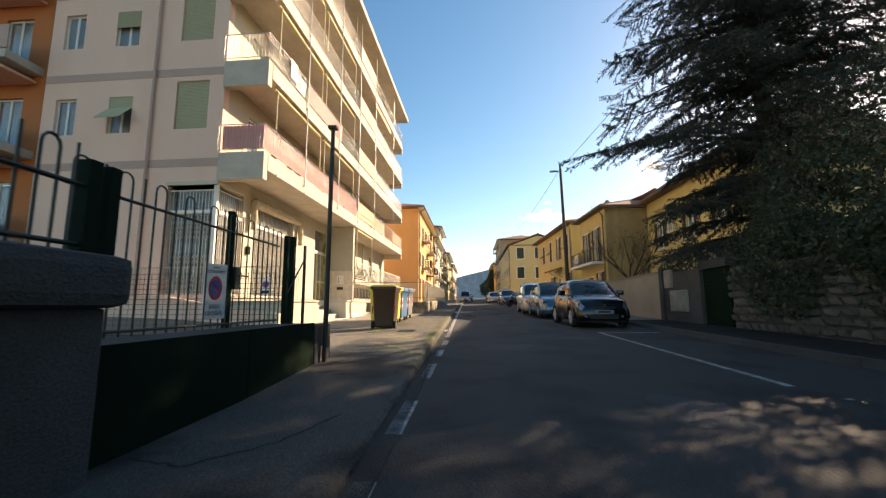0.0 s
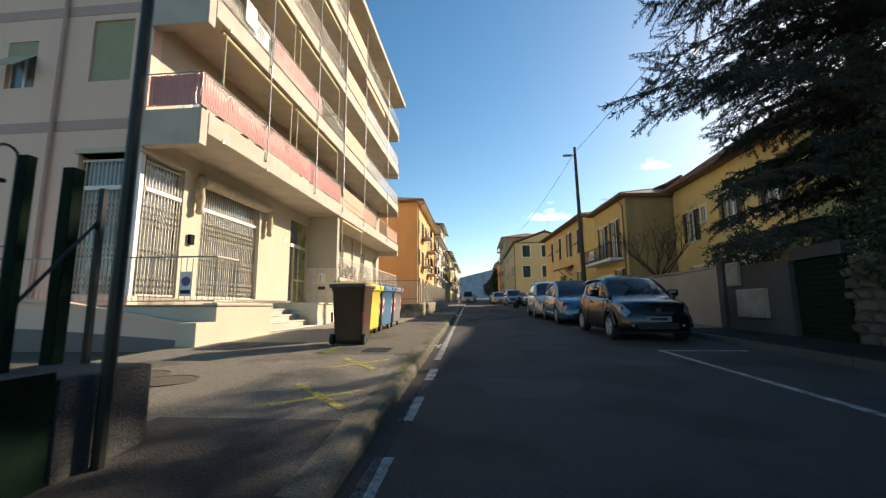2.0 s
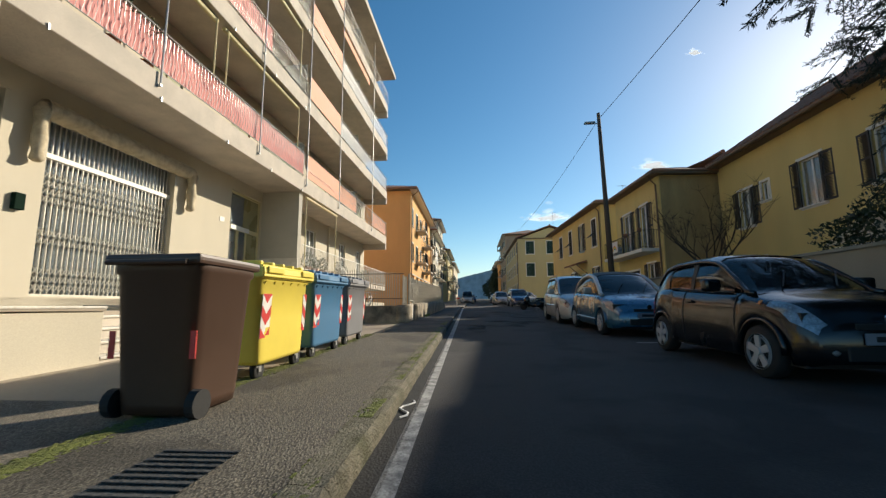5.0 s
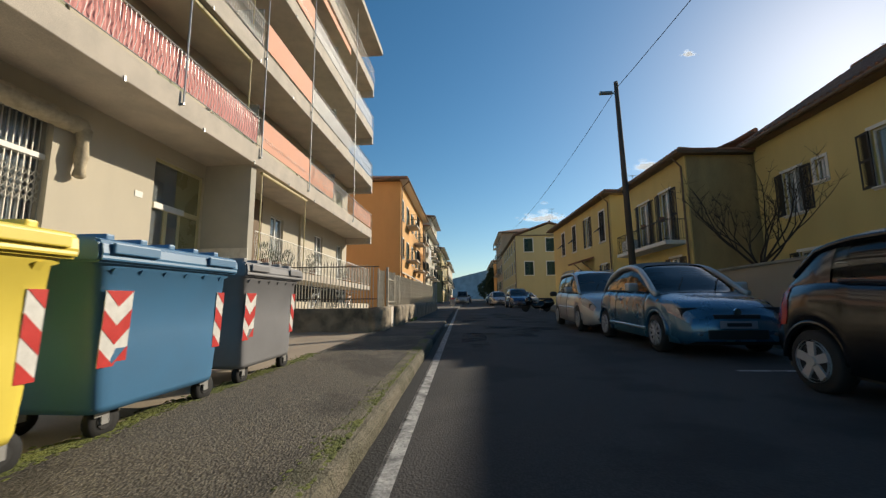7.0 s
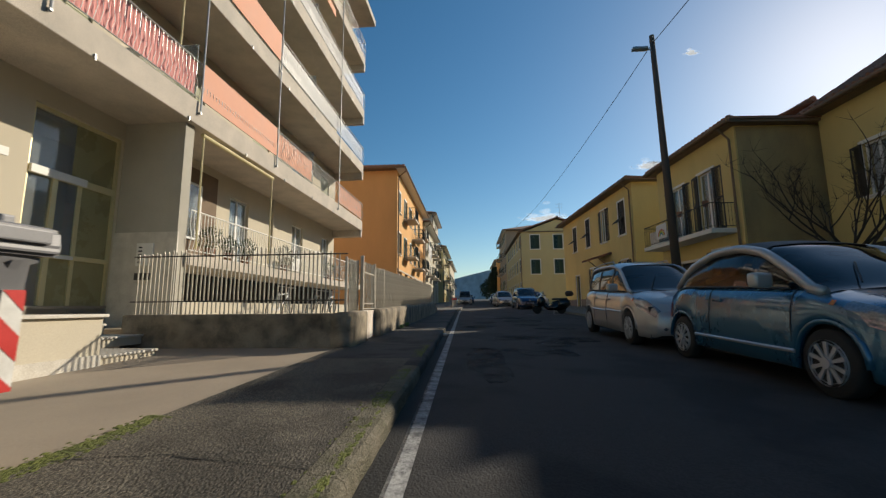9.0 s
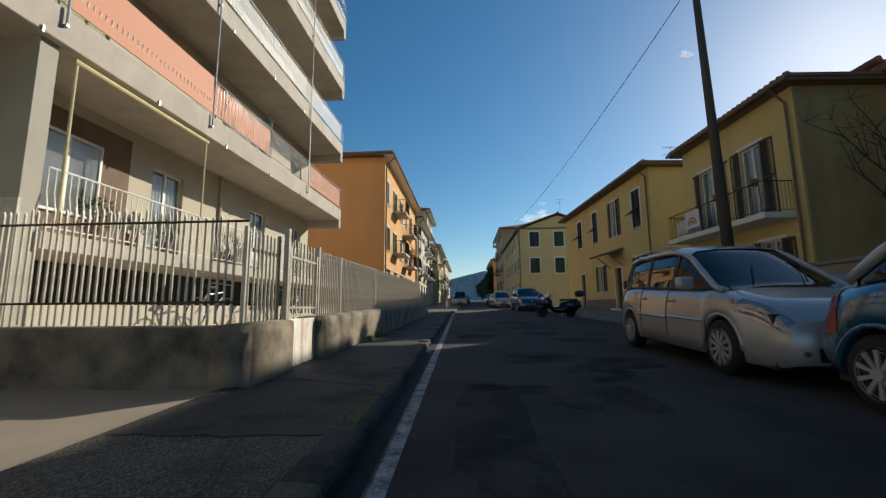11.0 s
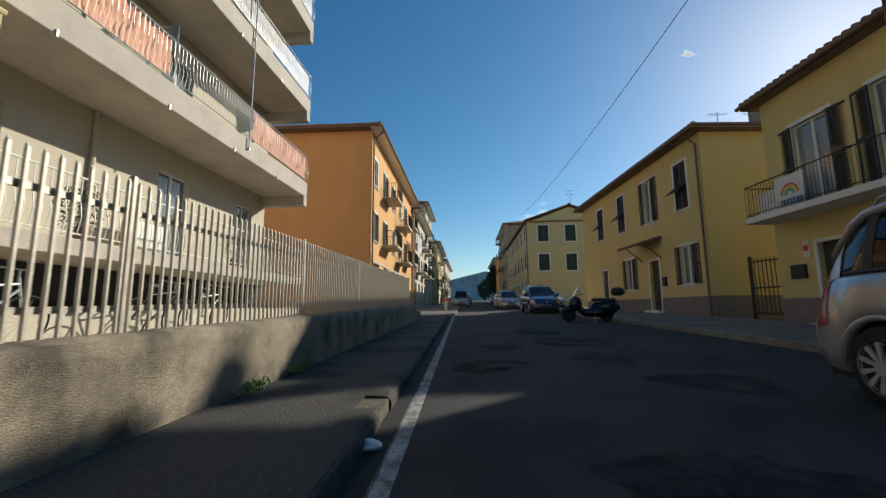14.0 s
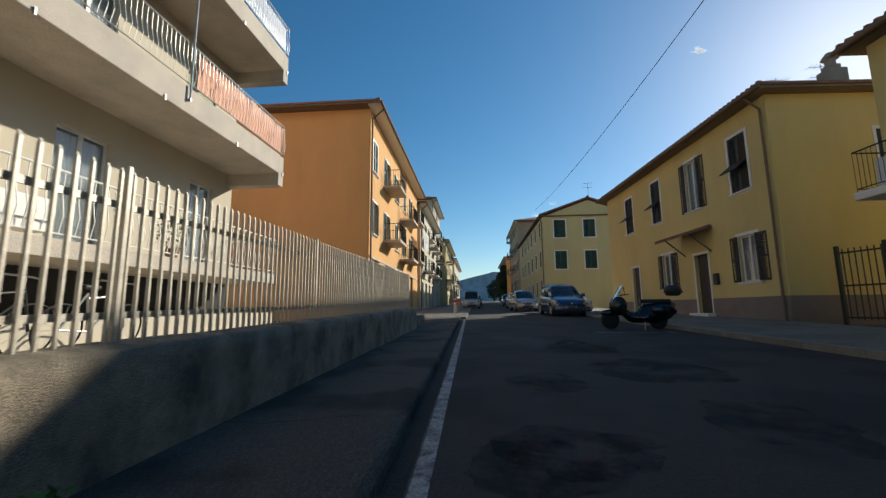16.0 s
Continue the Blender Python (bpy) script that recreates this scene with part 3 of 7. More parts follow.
crack([(-2.3, 1.9), (-1.9, 2.3), (-1.55, 2.2), (-1.2, 2.6), (-1.0, 3.2)], 8, 0.05, 0.014)

# ---- windows and shutters ----
def window(parent, m, w, h, style="", shutter="shutter", surround="white", sill=True, curtain=True):
    """A casement window; outward is -y, the opening's bottom middle is the origin."""
    f = bmesh.new()
    t = 0.055
    for x0, x1, z0, z1 in ((-w / 2, -w / 2 + t, 0, h), (w / 2 - t, w / 2, 0, h), (-w / 2 + t, w / 2 - t, 0, t), (-w / 2 + t, w / 2 - t, h - t, h), (-0.04, 0.04, t, h - t)):
        bx(f, x0, x1, 0.10, 0.16, z0, z1)
    win = part("window", f, M["whitewood"], parent)
    win.matrix_basis = m
    for s in (-1, 1):
        part("pane", box(min(s * 0.04, s * (w / 2 - t)), max(s * 0.04, s * (w / 2 - t)), 0.125, 0.135, t, h - t), M["glass"], win)
    if surround:
        b = bmesh.new()
        s = 0.11
        for x0, x1, z0, z1 in ((-w / 2 - s, -w / 2, -s, h + s), (w / 2, w / 2 + s, -s, h + s), (-w / 2, w / 2, h, h + s), (-w / 2, w / 2, -s, 0)):
            bx(b, x0, x1, -0.02, 0.03, z0, z1)
        part("surround", b, M[surround], win)
    if sill:
        part("sill", box(-w / 2 - 0.12, w / 2 + 0.12, -0.10, 0.10, -0.06, -0.004, 0.008), M["white"], win)
    if curtain:
        c = bmesh.new()
        pv = None
        for i in range(25):
            x = -w / 2 + 0.06 + (w - 0.12) * i / 24
            a = c.verts.new((x, 0.24 + 0.02 * math.sin(i * 1.9), 0.06)), c.verts.new((x, 0.24 + 0.02 * math.sin(i * 1.9), h - 0.06))
            if pv:
                c.faces.new((pv[0], a[0], a[1], pv[1]))
            pv = a
        part("curtain", c, M["cloth"], win)
    if style:
        lw = w / 2
        for s in (-1, 1):
            leaf = bmesh.new()
            bx(leaf, 0, 0.07, -0.02, 0.02, 0, h)
            bx(leaf, lw - 0.07, lw, -0.02, 0.02, 0, h)
            for z0 in (0, h * 0.5 - 0.04, h - 0.08):
                bx(leaf, 0.07, lw - 0.07, -0.018, 0.018, z0, z0 + 0.08)
            n = int(h / 0.055)
            for i in range(n):
                z = 0.06 + (h - 0.12) * i / n
                v = [leaf.verts.new(p) for p in ((0.07, -0.015, z), (lw - 0.07, -0.015, z), (lw - 0.07, 0.015, z + 0.05), (0.07, 0.015, z + 0.05))]
                leaf.faces.new(v)
            sh = part("shutter", leaf, M[shutter], win, "louvred wooden shutter")
            if style == "open":
                sh.matrix_basis = pose(s * (w / 2), -0.05, 0, 0, 0, 8 if s > 0 else 172)
            elif style == "closed":
                sh.matrix_basis = pose(s * w / 2, 0.03, 0, 0, 0, 180 if s > 0 else 0)
            elif style == "awning":
                sh.matrix_basis = pose(s * w / 2, 0.03, 0, 0, 0, 180 if s > 0 else 0)
        if style == "awning":
            fl = bmesh.new()
            bx(fl, -w / 2 + 0.05, w / 2 - 0.05, -0.02, 0.02, -0.55, 0)
            fp = part("shutter_flap", fl, M[shutter], win, "raised lower flap of the shutter")
            fp.matrix_basis = pose(0, -0.04, h * 0.5, -50, 0, 0)
    return win


def facing(d):
    return {"-x": -90, "+x": 90, "-y": 0, "+y": 180}[d]


def tiled_roof(name, parent, x0, x1, y0, y1, z, rise, over=0.5, ridge="y", hip=0.0, rows=True):
    """A pitched roof of pantiles: slabs, rows of tiles along the eave's fall, a soffit."""
    bm = bmesh.new()
    X0, X1, Y0, Y1 = x0 - over, x1 + over, y0 - over, y1 + over
    if ridge == "y":
        xm = (X0 + X1) / 2
        A, B = (xm, Y0 + hip, z + rise), (xm, Y1 - hip, z + rise)
        quads = (((X0, Y0, z), (X0, Y1, z), B, A), ((X1, Y1, z), (X1, Y0, z), A, B))
        tris = (((X0, Y0, z), A, (X1, Y0, z)), ((X1, Y1, z), B, (X0, Y1, z)))
    else:
        ym = (Y0 + Y1) / 2
        A, B = (X0 + hip, ym, z + rise), (X1 - hip, ym, z + rise)
        quads = (((X1, Y0, z), (X0, Y0, z), A, B), ((X0, Y1, z), (X1, Y1, z), B, A))
        tris = (((X0, Y0, z), (X0, Y1, z), A), ((X1, Y1, z), (X1, Y0, z), B))
    for q in (*quads, *(tris if hip else ())):
        bm.faces.new([bm.verts.new(p) for p in q])
    bmesh.ops.recalc_face_normals(bm, faces=bm.faces[:])
    g = bmesh.ops.extrude_face_region(bm, geom=bm.faces[:])
    bmesh.ops.translate(bm, verts=[v for v in g["geom"] if isinstance(v, bmesh.types.BMVert)], vec=(0, 0, 0.10))
    bmesh.ops.recalc_face_normals(bm, faces=bm.faces[:])
    roof = part(name, bm, M["tile"], parent, "brown weathered pantile roof")
    if rows:
        t = bmesh.new()
        for q in quads:
            a, b, c, d = [Vector(p) for p in q]
            n = max(2, int((b - a).length / 0.24))
            for i in range(n):
                f = (i + 0.5) / n
                lo, hi = a.lerp(b, f), d.lerp(c, f)
                if hip:
                    run = min(1, f * (b - a).length / hip if hip else 1, (1 - f) * (b - a).length / hip)
                    top = (d if f < 0.5 else c)
                    k = 1.0 if run >= 1 else run
                    hi = lo + ((d + c) / 2 - (a + b) / 2) * k
                    hi.y = lo.y if ridge == "y" else hi.y
                    hi.x = lo.x if ridge == "x" else hi.x
                tube(t, lo + Vector((0, 0, 0.10)), hi + Vector((0, 0, 0.10)), 0.075, 0.07, 6)
        tagged(part("pantile_cover", t, M["tile"], roof), kind="stuff")
        if hip or rows:
            r = bmesh.new()
            tube(r, Vector(A) + Vector((0, 0, 0.13)), Vector(B) + Vector((0, 0, 0.13)), 0.12, 0.12, 8)
            part("ridge_tiles", r, M["tile"], roof)
    part("soffit", box(X0 + 0.04, X1 - 0.04, Y0 + 0.04, Y1 - 0.04, z - 0.10, z - 0.005), M["eave"], parent)
    return roof


def railing(parent, pts, z0, h, name="railing", material="blackiron", gap=0.11, r=0.008, wavy=0.0):
    """A balcony rail along the points (x, y): top and bottom bars, thin uprights."""
    bars = bmesh.new()
    for a, b in zip(pts, pts[1:]):
        for z in (z0 + 0.08, z0 + h):
            tube(bars, (*a, z), (*b, z), 0.018 if z > z0 + 0.5 else 0.012, None, 6)
    rail = part(name, bars, M[material], parent)
    up = bmesh.new()
    for a, b in zip(pts, pts[1:]):
        a, b = Vector(a), Vector(b)
        n = max(2, int((b - a).length / gap))
        out = Vector(((b - a).y, -(b - a).x)).normalized()
        for i in range(n + 1):
            p = a.lerp(b, i / n)
            if wavy:
                q = p + out * wavy
                pipe(up, [(*p, z0 + 0.08), (*q, z0 + h * 0.35), (*p, z0 + h * 0.62), (*p, z0 + h)], r, 4)
            else:
                tube(up, (*p, z0 + (0 if i % 12 == 0 else 0.08)), (*p, z0 + h), r, None, 4)
    tagged(part("baluster_infill", up, M[material], rail), kind="stuff")
    return rail


def fabric(parent, a, b, z0, z1, material, amp=0.02, wave=0.09, name="screen", label=""):
    """Cloth tied along a rail between a and b, (x, y), gathered in folds."""
    a, b = Vector(a), Vector(b)
    n = max(8, int((b - a).length / (wave / 4)))
    out = Vector(((b - a).y, -(b - a).x)).normalized()
    bm = bmesh.new()
    prev = None
    for i in range(n + 1):
        col = []
        for j in range(4):
            f = j / 3
            w = amp * math.sin(i * math.pi / 2 + 0.8 * math.sin(i * 0.13 + j)) * (0.6 + 0.8 * f) * (0.7 + 0.5 * noise.noise((i * 0.05, j, 3.3)))
            p = a.lerp(b, i / n) + out * w
            col.append(bm.verts.new((*p, z0 + (z1 - z0) * f + 0.012 * math.sin(i * 0.21) * (1 - f))))
        if prev:
            for j in range(3):
                bm.faces.new((prev[j], col[j], col[j + 1], prev[j + 1]))
        prev = col
    return part(name, bm, M[material], parent, label, True)


# ---- the apartment block with balconies ----
A_M = pose(-6.75, 12.55, 0, 0, 0, -1.2)
A = thing("apartment_building", A_M, "cream four-storey apartment block with long balconies and a ground-floor shop", "building")
LEN, WX, BACK, TOP = 23.95, -1.6, -8.4, 18.25
SB, FT, ST = 5.45, 0.57, 3.28

shop_holes = [(2.45, 5.75, 1.32, 4.85), (8.3, 10.2, 1.25, 5.05)]
terr_doors = [(14.3, 15.4), (18.8, 19.9), (22.2, 23.1)]
holes = shop_holes + [(a, b, 2.45, 4.85) for a, b in terr_doors]
bal_doors = [1.2, 4.6, 8.0, 11.6, 15.4, 18.6, 21.8]
for k in range(4):
    z = SB + 0.35 + k * ST
    holes += [(y, y + 1.15, z, z + 2.25) for y in bal_doors]
part("wall_street", wall_y(WX - 0.3, WX, 1.65, LEN, 0.0, TOP, holes), M["cream"], A, "cream rendered wall")
part("wall_street_corner", wall_y(WX - 0.3, WX, 0.4, 1.65, 5.0, TOP, []), M["cream"], A, "cream rendered wall")
gw = []
for k in range(4):
    z = 6.95 + k * ST
    gw += [(-3.35, -2.15, z, z + 1.75), (-5.85, -4.95, z - 0.05, z + 1.3), (-7.9, -7.1, z - 0.05, z + 1.3)]
part("wall_gable", wall_x(0.1, 0.4, BACK, WX, 0.0, TOP, gw + [(-3.35, WX + 0.01, 1.32, 4.95)]), M["gable"], A, "pinkish-beige rendered end wall")
part("wall_back", box(BACK, BACK + 0.3, 0.4, LEN, 0, TOP), M["gable"], A)
part("wall_end", box(BACK + 0.3, WX - 0.3, LEN - 0.3, LEN, 0, TOP), M["gable"], A)
part("flat_roof", box(BACK - 0.3, 0.45, -0.3, LEN + 0.55, TOP, TOP + 0.35, 0.02), M["slab"], A, "projecting concrete roof slab")
part("floor_inside", box(BACK + 0.3, WX - 0.3, 0.4, LEN - 0.3, 5.0, 5.2), M["slab"], A)
for k in range(4):
    z = SB + 0.35 + k * ST
    part("band", box(BACK + 0.02, WX - 0.0, 0.085, 0.1, z - 0.2, z + 0.08), M["band"], A, "grey painted string course")
dp = bmesh.new()
tube(dp, (-4.15, 0.02, 0.2), (-4.15, 0.02, TOP), 0.05)
part("downpipe", dp, M["band"], A, "grey-brown rainwater pipe")
for i, (a, b, z0, z1) in enumerate(gw):
    w = window(A, pose((a + b) / 2, 0.1, z0), b - a, z1 - z0, "", surround="", sill=False, curtain=False)
    if i % 3 == 0:
        rl = ribbed(-(b - a) / 2 + 0.02, (b - a) / 2 - 0.02, 0.06, 0.085, 0, z1 - z0)
        part("roller_blind", rl, M["roller"], w, "lowered pale green roller blind")
    elif i % 3 == 1:
        hh = (z1 - z0)
        ab = ribbed(-(b - a) / 2, (b - a) / 2, -0.012, 0.012, -hh * (0.55 if i == 1 else 0.85), 0)
        if i == 1:
            part("roller_blind", ribbed(-(b - a) / 2, (b - a) / 2, 0.02, 0.04, hh * 0.68, hh), M["roller"], w, "upper part of the green roller blind")
        o = part("roller_blind", ab, M["roller"], w, "green roller blind pushed out like an awning" if i == 1 else "half-raised green roller blind")
        o.matrix_basis = pose(0, 0.0, hh * 0.68 if i == 1 else hh, -42 if i == 1 else 0, 0, 0)
        if i != 1:
            o.scale.z = 0.55

# balconies
for k in range(4):
    z = SB + k * ST
    b = bmesh.new()
    bx(b, WX, -0.10, 0.05, LEN, z, z + 0.30)
    bx(b, -0.12, 0.0, 0.3, LEN - 0.25, z, z + FT)
    bx(b, WX, 0.0, 0.0, 0.28, z - 0.37, z + FT)
    bx(b, WX, 0.0, LEN - 0.26, LEN + 0.02, z - 0.36, z + FT - 0.02)
    bmesh.ops.bevel(b, geom=b.edges[:], offset=0.012, segments=1, affect="EDGES")
    bal = part("balcony", b, M["slab"], A, "long concrete balcony with end beams")
    railing(bal, [(WX, -0.01), (-0.01, -0.01), (-0.01, LEN), (WX, LEN)], z + FT, 0.95, "railing", "galv", 0.115, 0.005, 0.06 if k != 1 else 0.035)
    for y in (10.35, 17.2):
        part("divider", box(WX, -0.1, y, y + 0.03, z + 0.3, z + 2.0), M["glass"], bal, "frosted glass divider screen")
    part("solid_panel", box(0.02, 0.035, 10.45, 14.0, z + FT + 0.05, z + FT + 0.97), M["orangepanel"], bal, "plain orange balcony panel")
    if k == 0:
        fabric(bal, (-0.06, 0.06), (-0.06, 10.3), z + FT + 0.12, z + FT + 0.94, "pink", label="faded pink gathered cloth screen")
        fabric(bal, (WX + 0.1, 0.05), (-0.08, 0.05), z + FT + 0.12, z + FT + 0.94, "pink", label="faded pink gathered cloth screen")
        fabric(bal, (-0.06, 14.1), (-0.06, 17.0), z + FT + 0.12, z + FT + 0.92, "orangefab", 0.025, 0.14, label="orange gathered cloth screen")
        fabric(bal, (-0.06, 20.2), (-0.06, LEN - 0.1), z + FT + 0.12, z + FT + 0.92, "orangefab", 0.025, 0.14, label="orange gathered cloth screen")
    if k == 1:
        fabric(bal, (-0.06, 3.4), (-0.06, 7.6), z + FT + 0.12, z + FT + 0.94, "pink", label="faded pink gathered cloth screen")
        fabric(bal, (-0.06, 14.1), (-0.06, LEN - 0.1), z + FT + 0.12, z + FT + 0.9, "film", 0.008, 0.3, label="thin translucent white plastic screen")
    if k == 2:
        fabric(bal, (-0.06, 14.1), (-0.06, LEN - 0.1), z + FT + 0.12, z + FT + 0.9, "film", 0.008, 0.3, label="thin translucent white plastic screen")
        part("awning", prism([(-0.1, z + ST - 0.15), (-0.02, z + ST - 0.2), (0.0, z + ST - 0.55), (-0.03, z + ST - 0.55)], 14.2, 19.0), M["orangefab"], bal, "rolled orange sun awning")
    for y0, y1 in ((0.8, 5.0), (5.3, 9.9)):
        c = bmesh.new()
        tube(c, (-0.18, y0, z + ST - 0.10), (-0.18, y1, z + ST - 0.10), 0.06)
        for y in (y0 + 0.1, y1 - 0.1):
            tube(c, (-0.10, y, z + FT + 0.5), (-0.10, y, z + ST - 0.1), 0.022)
        part("awning_case", c, M["awnpole"], bal, "yellowed sun-awning roller with side poles")
    for y in np.arange(0.9, LEN, 2.3):
        cl = bmesh.new()
        bx(cl, 0.0, 0.03, y - 0.014, y + 0.014, z - 0.04, z + 0.07)
        part("rail_clamp", cl, M["galv"], bal)
    for y in bal_doors:
        w = window(A, pose(WX, y + 0.575, z + 0.35, 0, 0, 90), 1.15, 2.25, "", surround="", sill=False)
        if (int(y * 10) + k) % 3:
            rl = ribbed(-0.56, 0.56, 0.05, 0.075, 2.22 - 0.062 * (18 if (int(y) + k) % 2 else 34), 2.22, 0.062)
            part("roller_blind", rl, M["roller"], w, "partly lowered roller blind")
for y in (3.1, 7.0, 10.4, 14.05, 19.9):
    t = bmesh.new()
    tube(t, (0.05, y, SB + 0.25), (0.05, y, TOP), 0.022)
    for k in range(4):
        bx(t, -0.02, 0.07, y - 0.02, y + 0.02, SB + k * ST + 0.25, SB + k * ST + 0.30)
    part("standpipe", t, M["galv"], A, "thin galvanised upright pipe before the balconies")

# shop front
part("shop_floor", box(BACK + 0.3, WX, 0.4, 10.2, 1.0, 1.3), M["apron"], A, "pale shop floor")
part("shop_ceiling", box(BACK + 0.3, WX - 0.3, 0.4, 10.2, 4.95, 5.0), M["cream"], A)


def grille(parent, m, w, h, label):
    """A folding lattice gate over a shop window."""
    f = bmesh.new()
    n = int(w / 0.11)
    for i in range(n + 1):
        x = -w / 2 + w * i / n
        bx(f, x - 0.009, x + 0.009, -0.009, 0.009, 0.0, h)
    for z in (0.0, h - 0.05):
        bx(f, -w / 2, w / 2, -0.02, 0.02, z, z + 0.05)
    gr = part("folding_grille", f, M["grille"], parent, label)
    gr.matrix_basis = m
    d = bmesh.new()
    for i in range(n):
        x0, x1 = -w / 2 + w * i / n, -w / 2 + w * (i + 1) / n
        for z in (0.10, 0.26, 0.42, 1.0, 1.16, 1.82, 1.98, 2.14, 2.30):
            tube(d, (x0, -0.014, z), (x1, -0.014, z + 0.15), 0.009, None, 4)
            tube(d, (x0, -0.014, z + 0.15), (x1, -0.014, z), 0.009, None, 4)
    tagged(part("lattice", d, M["grille"], gr), kind="stuff")
    return gr


def blind_slats(parent, m, w, h):
    b = bmesh.new()
    n = int(w / 0.09)
    for i in range(n):
        x = -w / 2 + w * (i + 0.1) / n
        bm_v = [b.verts.new(p) for p in ((x, 0, 0), (x + 0.07, 0.03, 0), (x + 0.07, 0.03, h), (x, 0, h))]
        b.faces.new(bm_v)
    o = part("vertical_blind", b, M["blind"], parent, "grey vertical slat blind")
    o.matrix_basis = m
    return tagged(o, kind="stuff")


for m, w, h, lab in ((pose(WX - 0.15, 4.1, 1.32, 0, 0, 90), 3.3, 3.5, "steel folding lattice grille over the shop window"),
                     (pose(WX - 0.05, 0.98, 1.32, 0, 0, 90), 1.25, 3.5, "steel folding lattice grille round the shop corner"),
                     (pose(-2.5, 0.2, 1.32), 1.6, 3.5, "steel folding lattice grille round the shop corner")):
    grille(A, m, w, h, lab)
    gp = part("shop_glass", box(-w / 2, w / 2, 0.10, 0.11, 0, 3.5), M["glass"], A)
    gp.matrix_basis = m
    tr = bmesh.new()
    bx(tr, -w / 2, w / 2, -0.04, 0.09, 2.70, 2.80)
    tp = part("transom", tr, M["white"], A, "white transom bar")
    tp.matrix_basis = m
    blind_slats(A, m @ pose(0, 0.22, 0.0), w, 3.55)
part("corner_post", box(WX - 0.12, WX, 0.12, 0.24, 1.32, 4.95), M["white"], A, "white corner post")
part("shop_soffit", box(-3.4, WX + 0.06, 0.02, 1.7, 4.95, 5.07), M["cream"], A, "pale shop awning box")
ca = bmesh.new()
pv = None
for i in range(40):
    y = 2.2 + 4.0 * i / 39
    s = 0.05 * noise.noise((i * 0.5, 1, 1))
    col = [ca.verts.new((WX + x, y, z + s)) for x, z in ((0.02, 5.05), (0.20, 5.02), (0.30, 4.88 + s), (0.22, 4.72 + s), (0.03, 4.70))]
    if pv:
        for j in range(4):
            ca.faces.new((pv[j], col[j], col[j + 1], pv[j + 1]))
    pv = col
part("rolled_awning", ca, M["canvas"], A, "rolled-up ragged canvas shop awning", True)
for y in (2.15, 6.2):
    b = bmesh.new()
    lathe(b, [(0, 0.06), (0.05, 0.12), (0.2, 0.09), (0.45, 0.13), (0.75, 0.10), (1.0, 0.15), (1.15, 0.06)], "Z", 10, (WX + 0.16, y, 3.78))
    part("awning_drape", b, M["canvas"], A, "bundle of hanging awning canvas", True)
part("letter_box", box(WX, WX + 0.10, 1.95, 2.12, 2.85, 3.15, 0.01), M["greensheet"], A, "small green wall box")

# entrance
fr = bmesh.new()
for y0, y1, z0, z1 in ((8.3, 8.37, 1.25, 5.05), (10.12, 10.19, 1.25, 5.05), (8.37, 10.12, 3.72, 3.86), (8.82, 8.92, 1.25, 3.72), (8.37, 10.12, 4.97, 5.05), (8.92, 10.12, 2.2, 2.29)):
    bx(fr, WX - 0.16, WX - 0.06, y0, y1, z0, z1)
door = part("entrance_door", fr, M["alu"], A, "gold aluminium and glass entrance door")
part("pane", box(WX - 0.115, WX - 0.105, 8.37, 8.82, 1.27, 3.72), M["glass"], door)
part("pane", box(WX - 0.115, WX - 0.105, 9.42, 10.12, 2.29, 3.72), M["olive"], door, "olive frosted glass")
part("pane", box(WX - 0.115, WX - 0.105, 8.92, 9.34, 2.29, 3.72), M["glass"], door)
part("stile", box(WX - 0.13, WX - 0.07, 9.34, 9.42, 1.27, 3.72, 0.006), M["alu"], door)
part("kick_panel", box(WX - 0.125, WX - 0.10, 9.42, 10.12, 1.27, 2.2), M["olive"], door)
part("kick_panel", box(WX - 0.125, WX - 0.10, 8.92, 9.34, 1.27, 2.2), M["olive"], door)
part("pane", box(WX - 0.115, WX - 0.105, 8.37, 9.2, 3.86, 4.97), M["glass"], door)
part("pane", box(WX - 0.115, WX - 0.105, 9.2, 10.12, 3.86, 4.97), M["olive"], door, "olive frosted glass")
part("door_handle", box(WX - 0.05, WX - 0.0, 8.98, 9.33, 2.2, 2.27, 0.01), M["white"], door, "white push bar")
part("header_strip", box(WX - 0.055, WX - 0.0, 8.37, 9.45, 3.72, 3.87), M["white"], door)
part("lobby", box(BACK + 0.3, WX - 1.3, 8.0, 10.2, 1.2, 4.95), M["cream"], A)
part("pier", box(WX, -0.14, 10.22, 10.5, 0.0, SB), M["pier"], A, "greyish rendered pier beside the entrance")
part("pier_base", box(WX, -0.1, 10.18, 10.22, 0.3, 2.9), M["marble"], A, "pale pier base")
part("number_plate_bar", box(WX + 0.0, WX + 0.012, 7.75, 7.98, 3.85, 4.0), M["white"], A, "small white wall plaque")
vp = part("doorbell_panel", box(-1.0, -0.62, 10.14, 10.18, 2.15, 2.65, 0.008), M["white"], A, "white doorbell panel")
for j in range(5):
    part("bell_bar", box(-0.94, -0.86, 10.132, 10.139, 2.22 + j * 0.08, 2.25 + j * 0.08), M["dark"], vp)
part("post_slot", box(-1.0, -0.65, 10.14, 10.18, 1.85, 2.0, 0.008), M["plastic"], A)

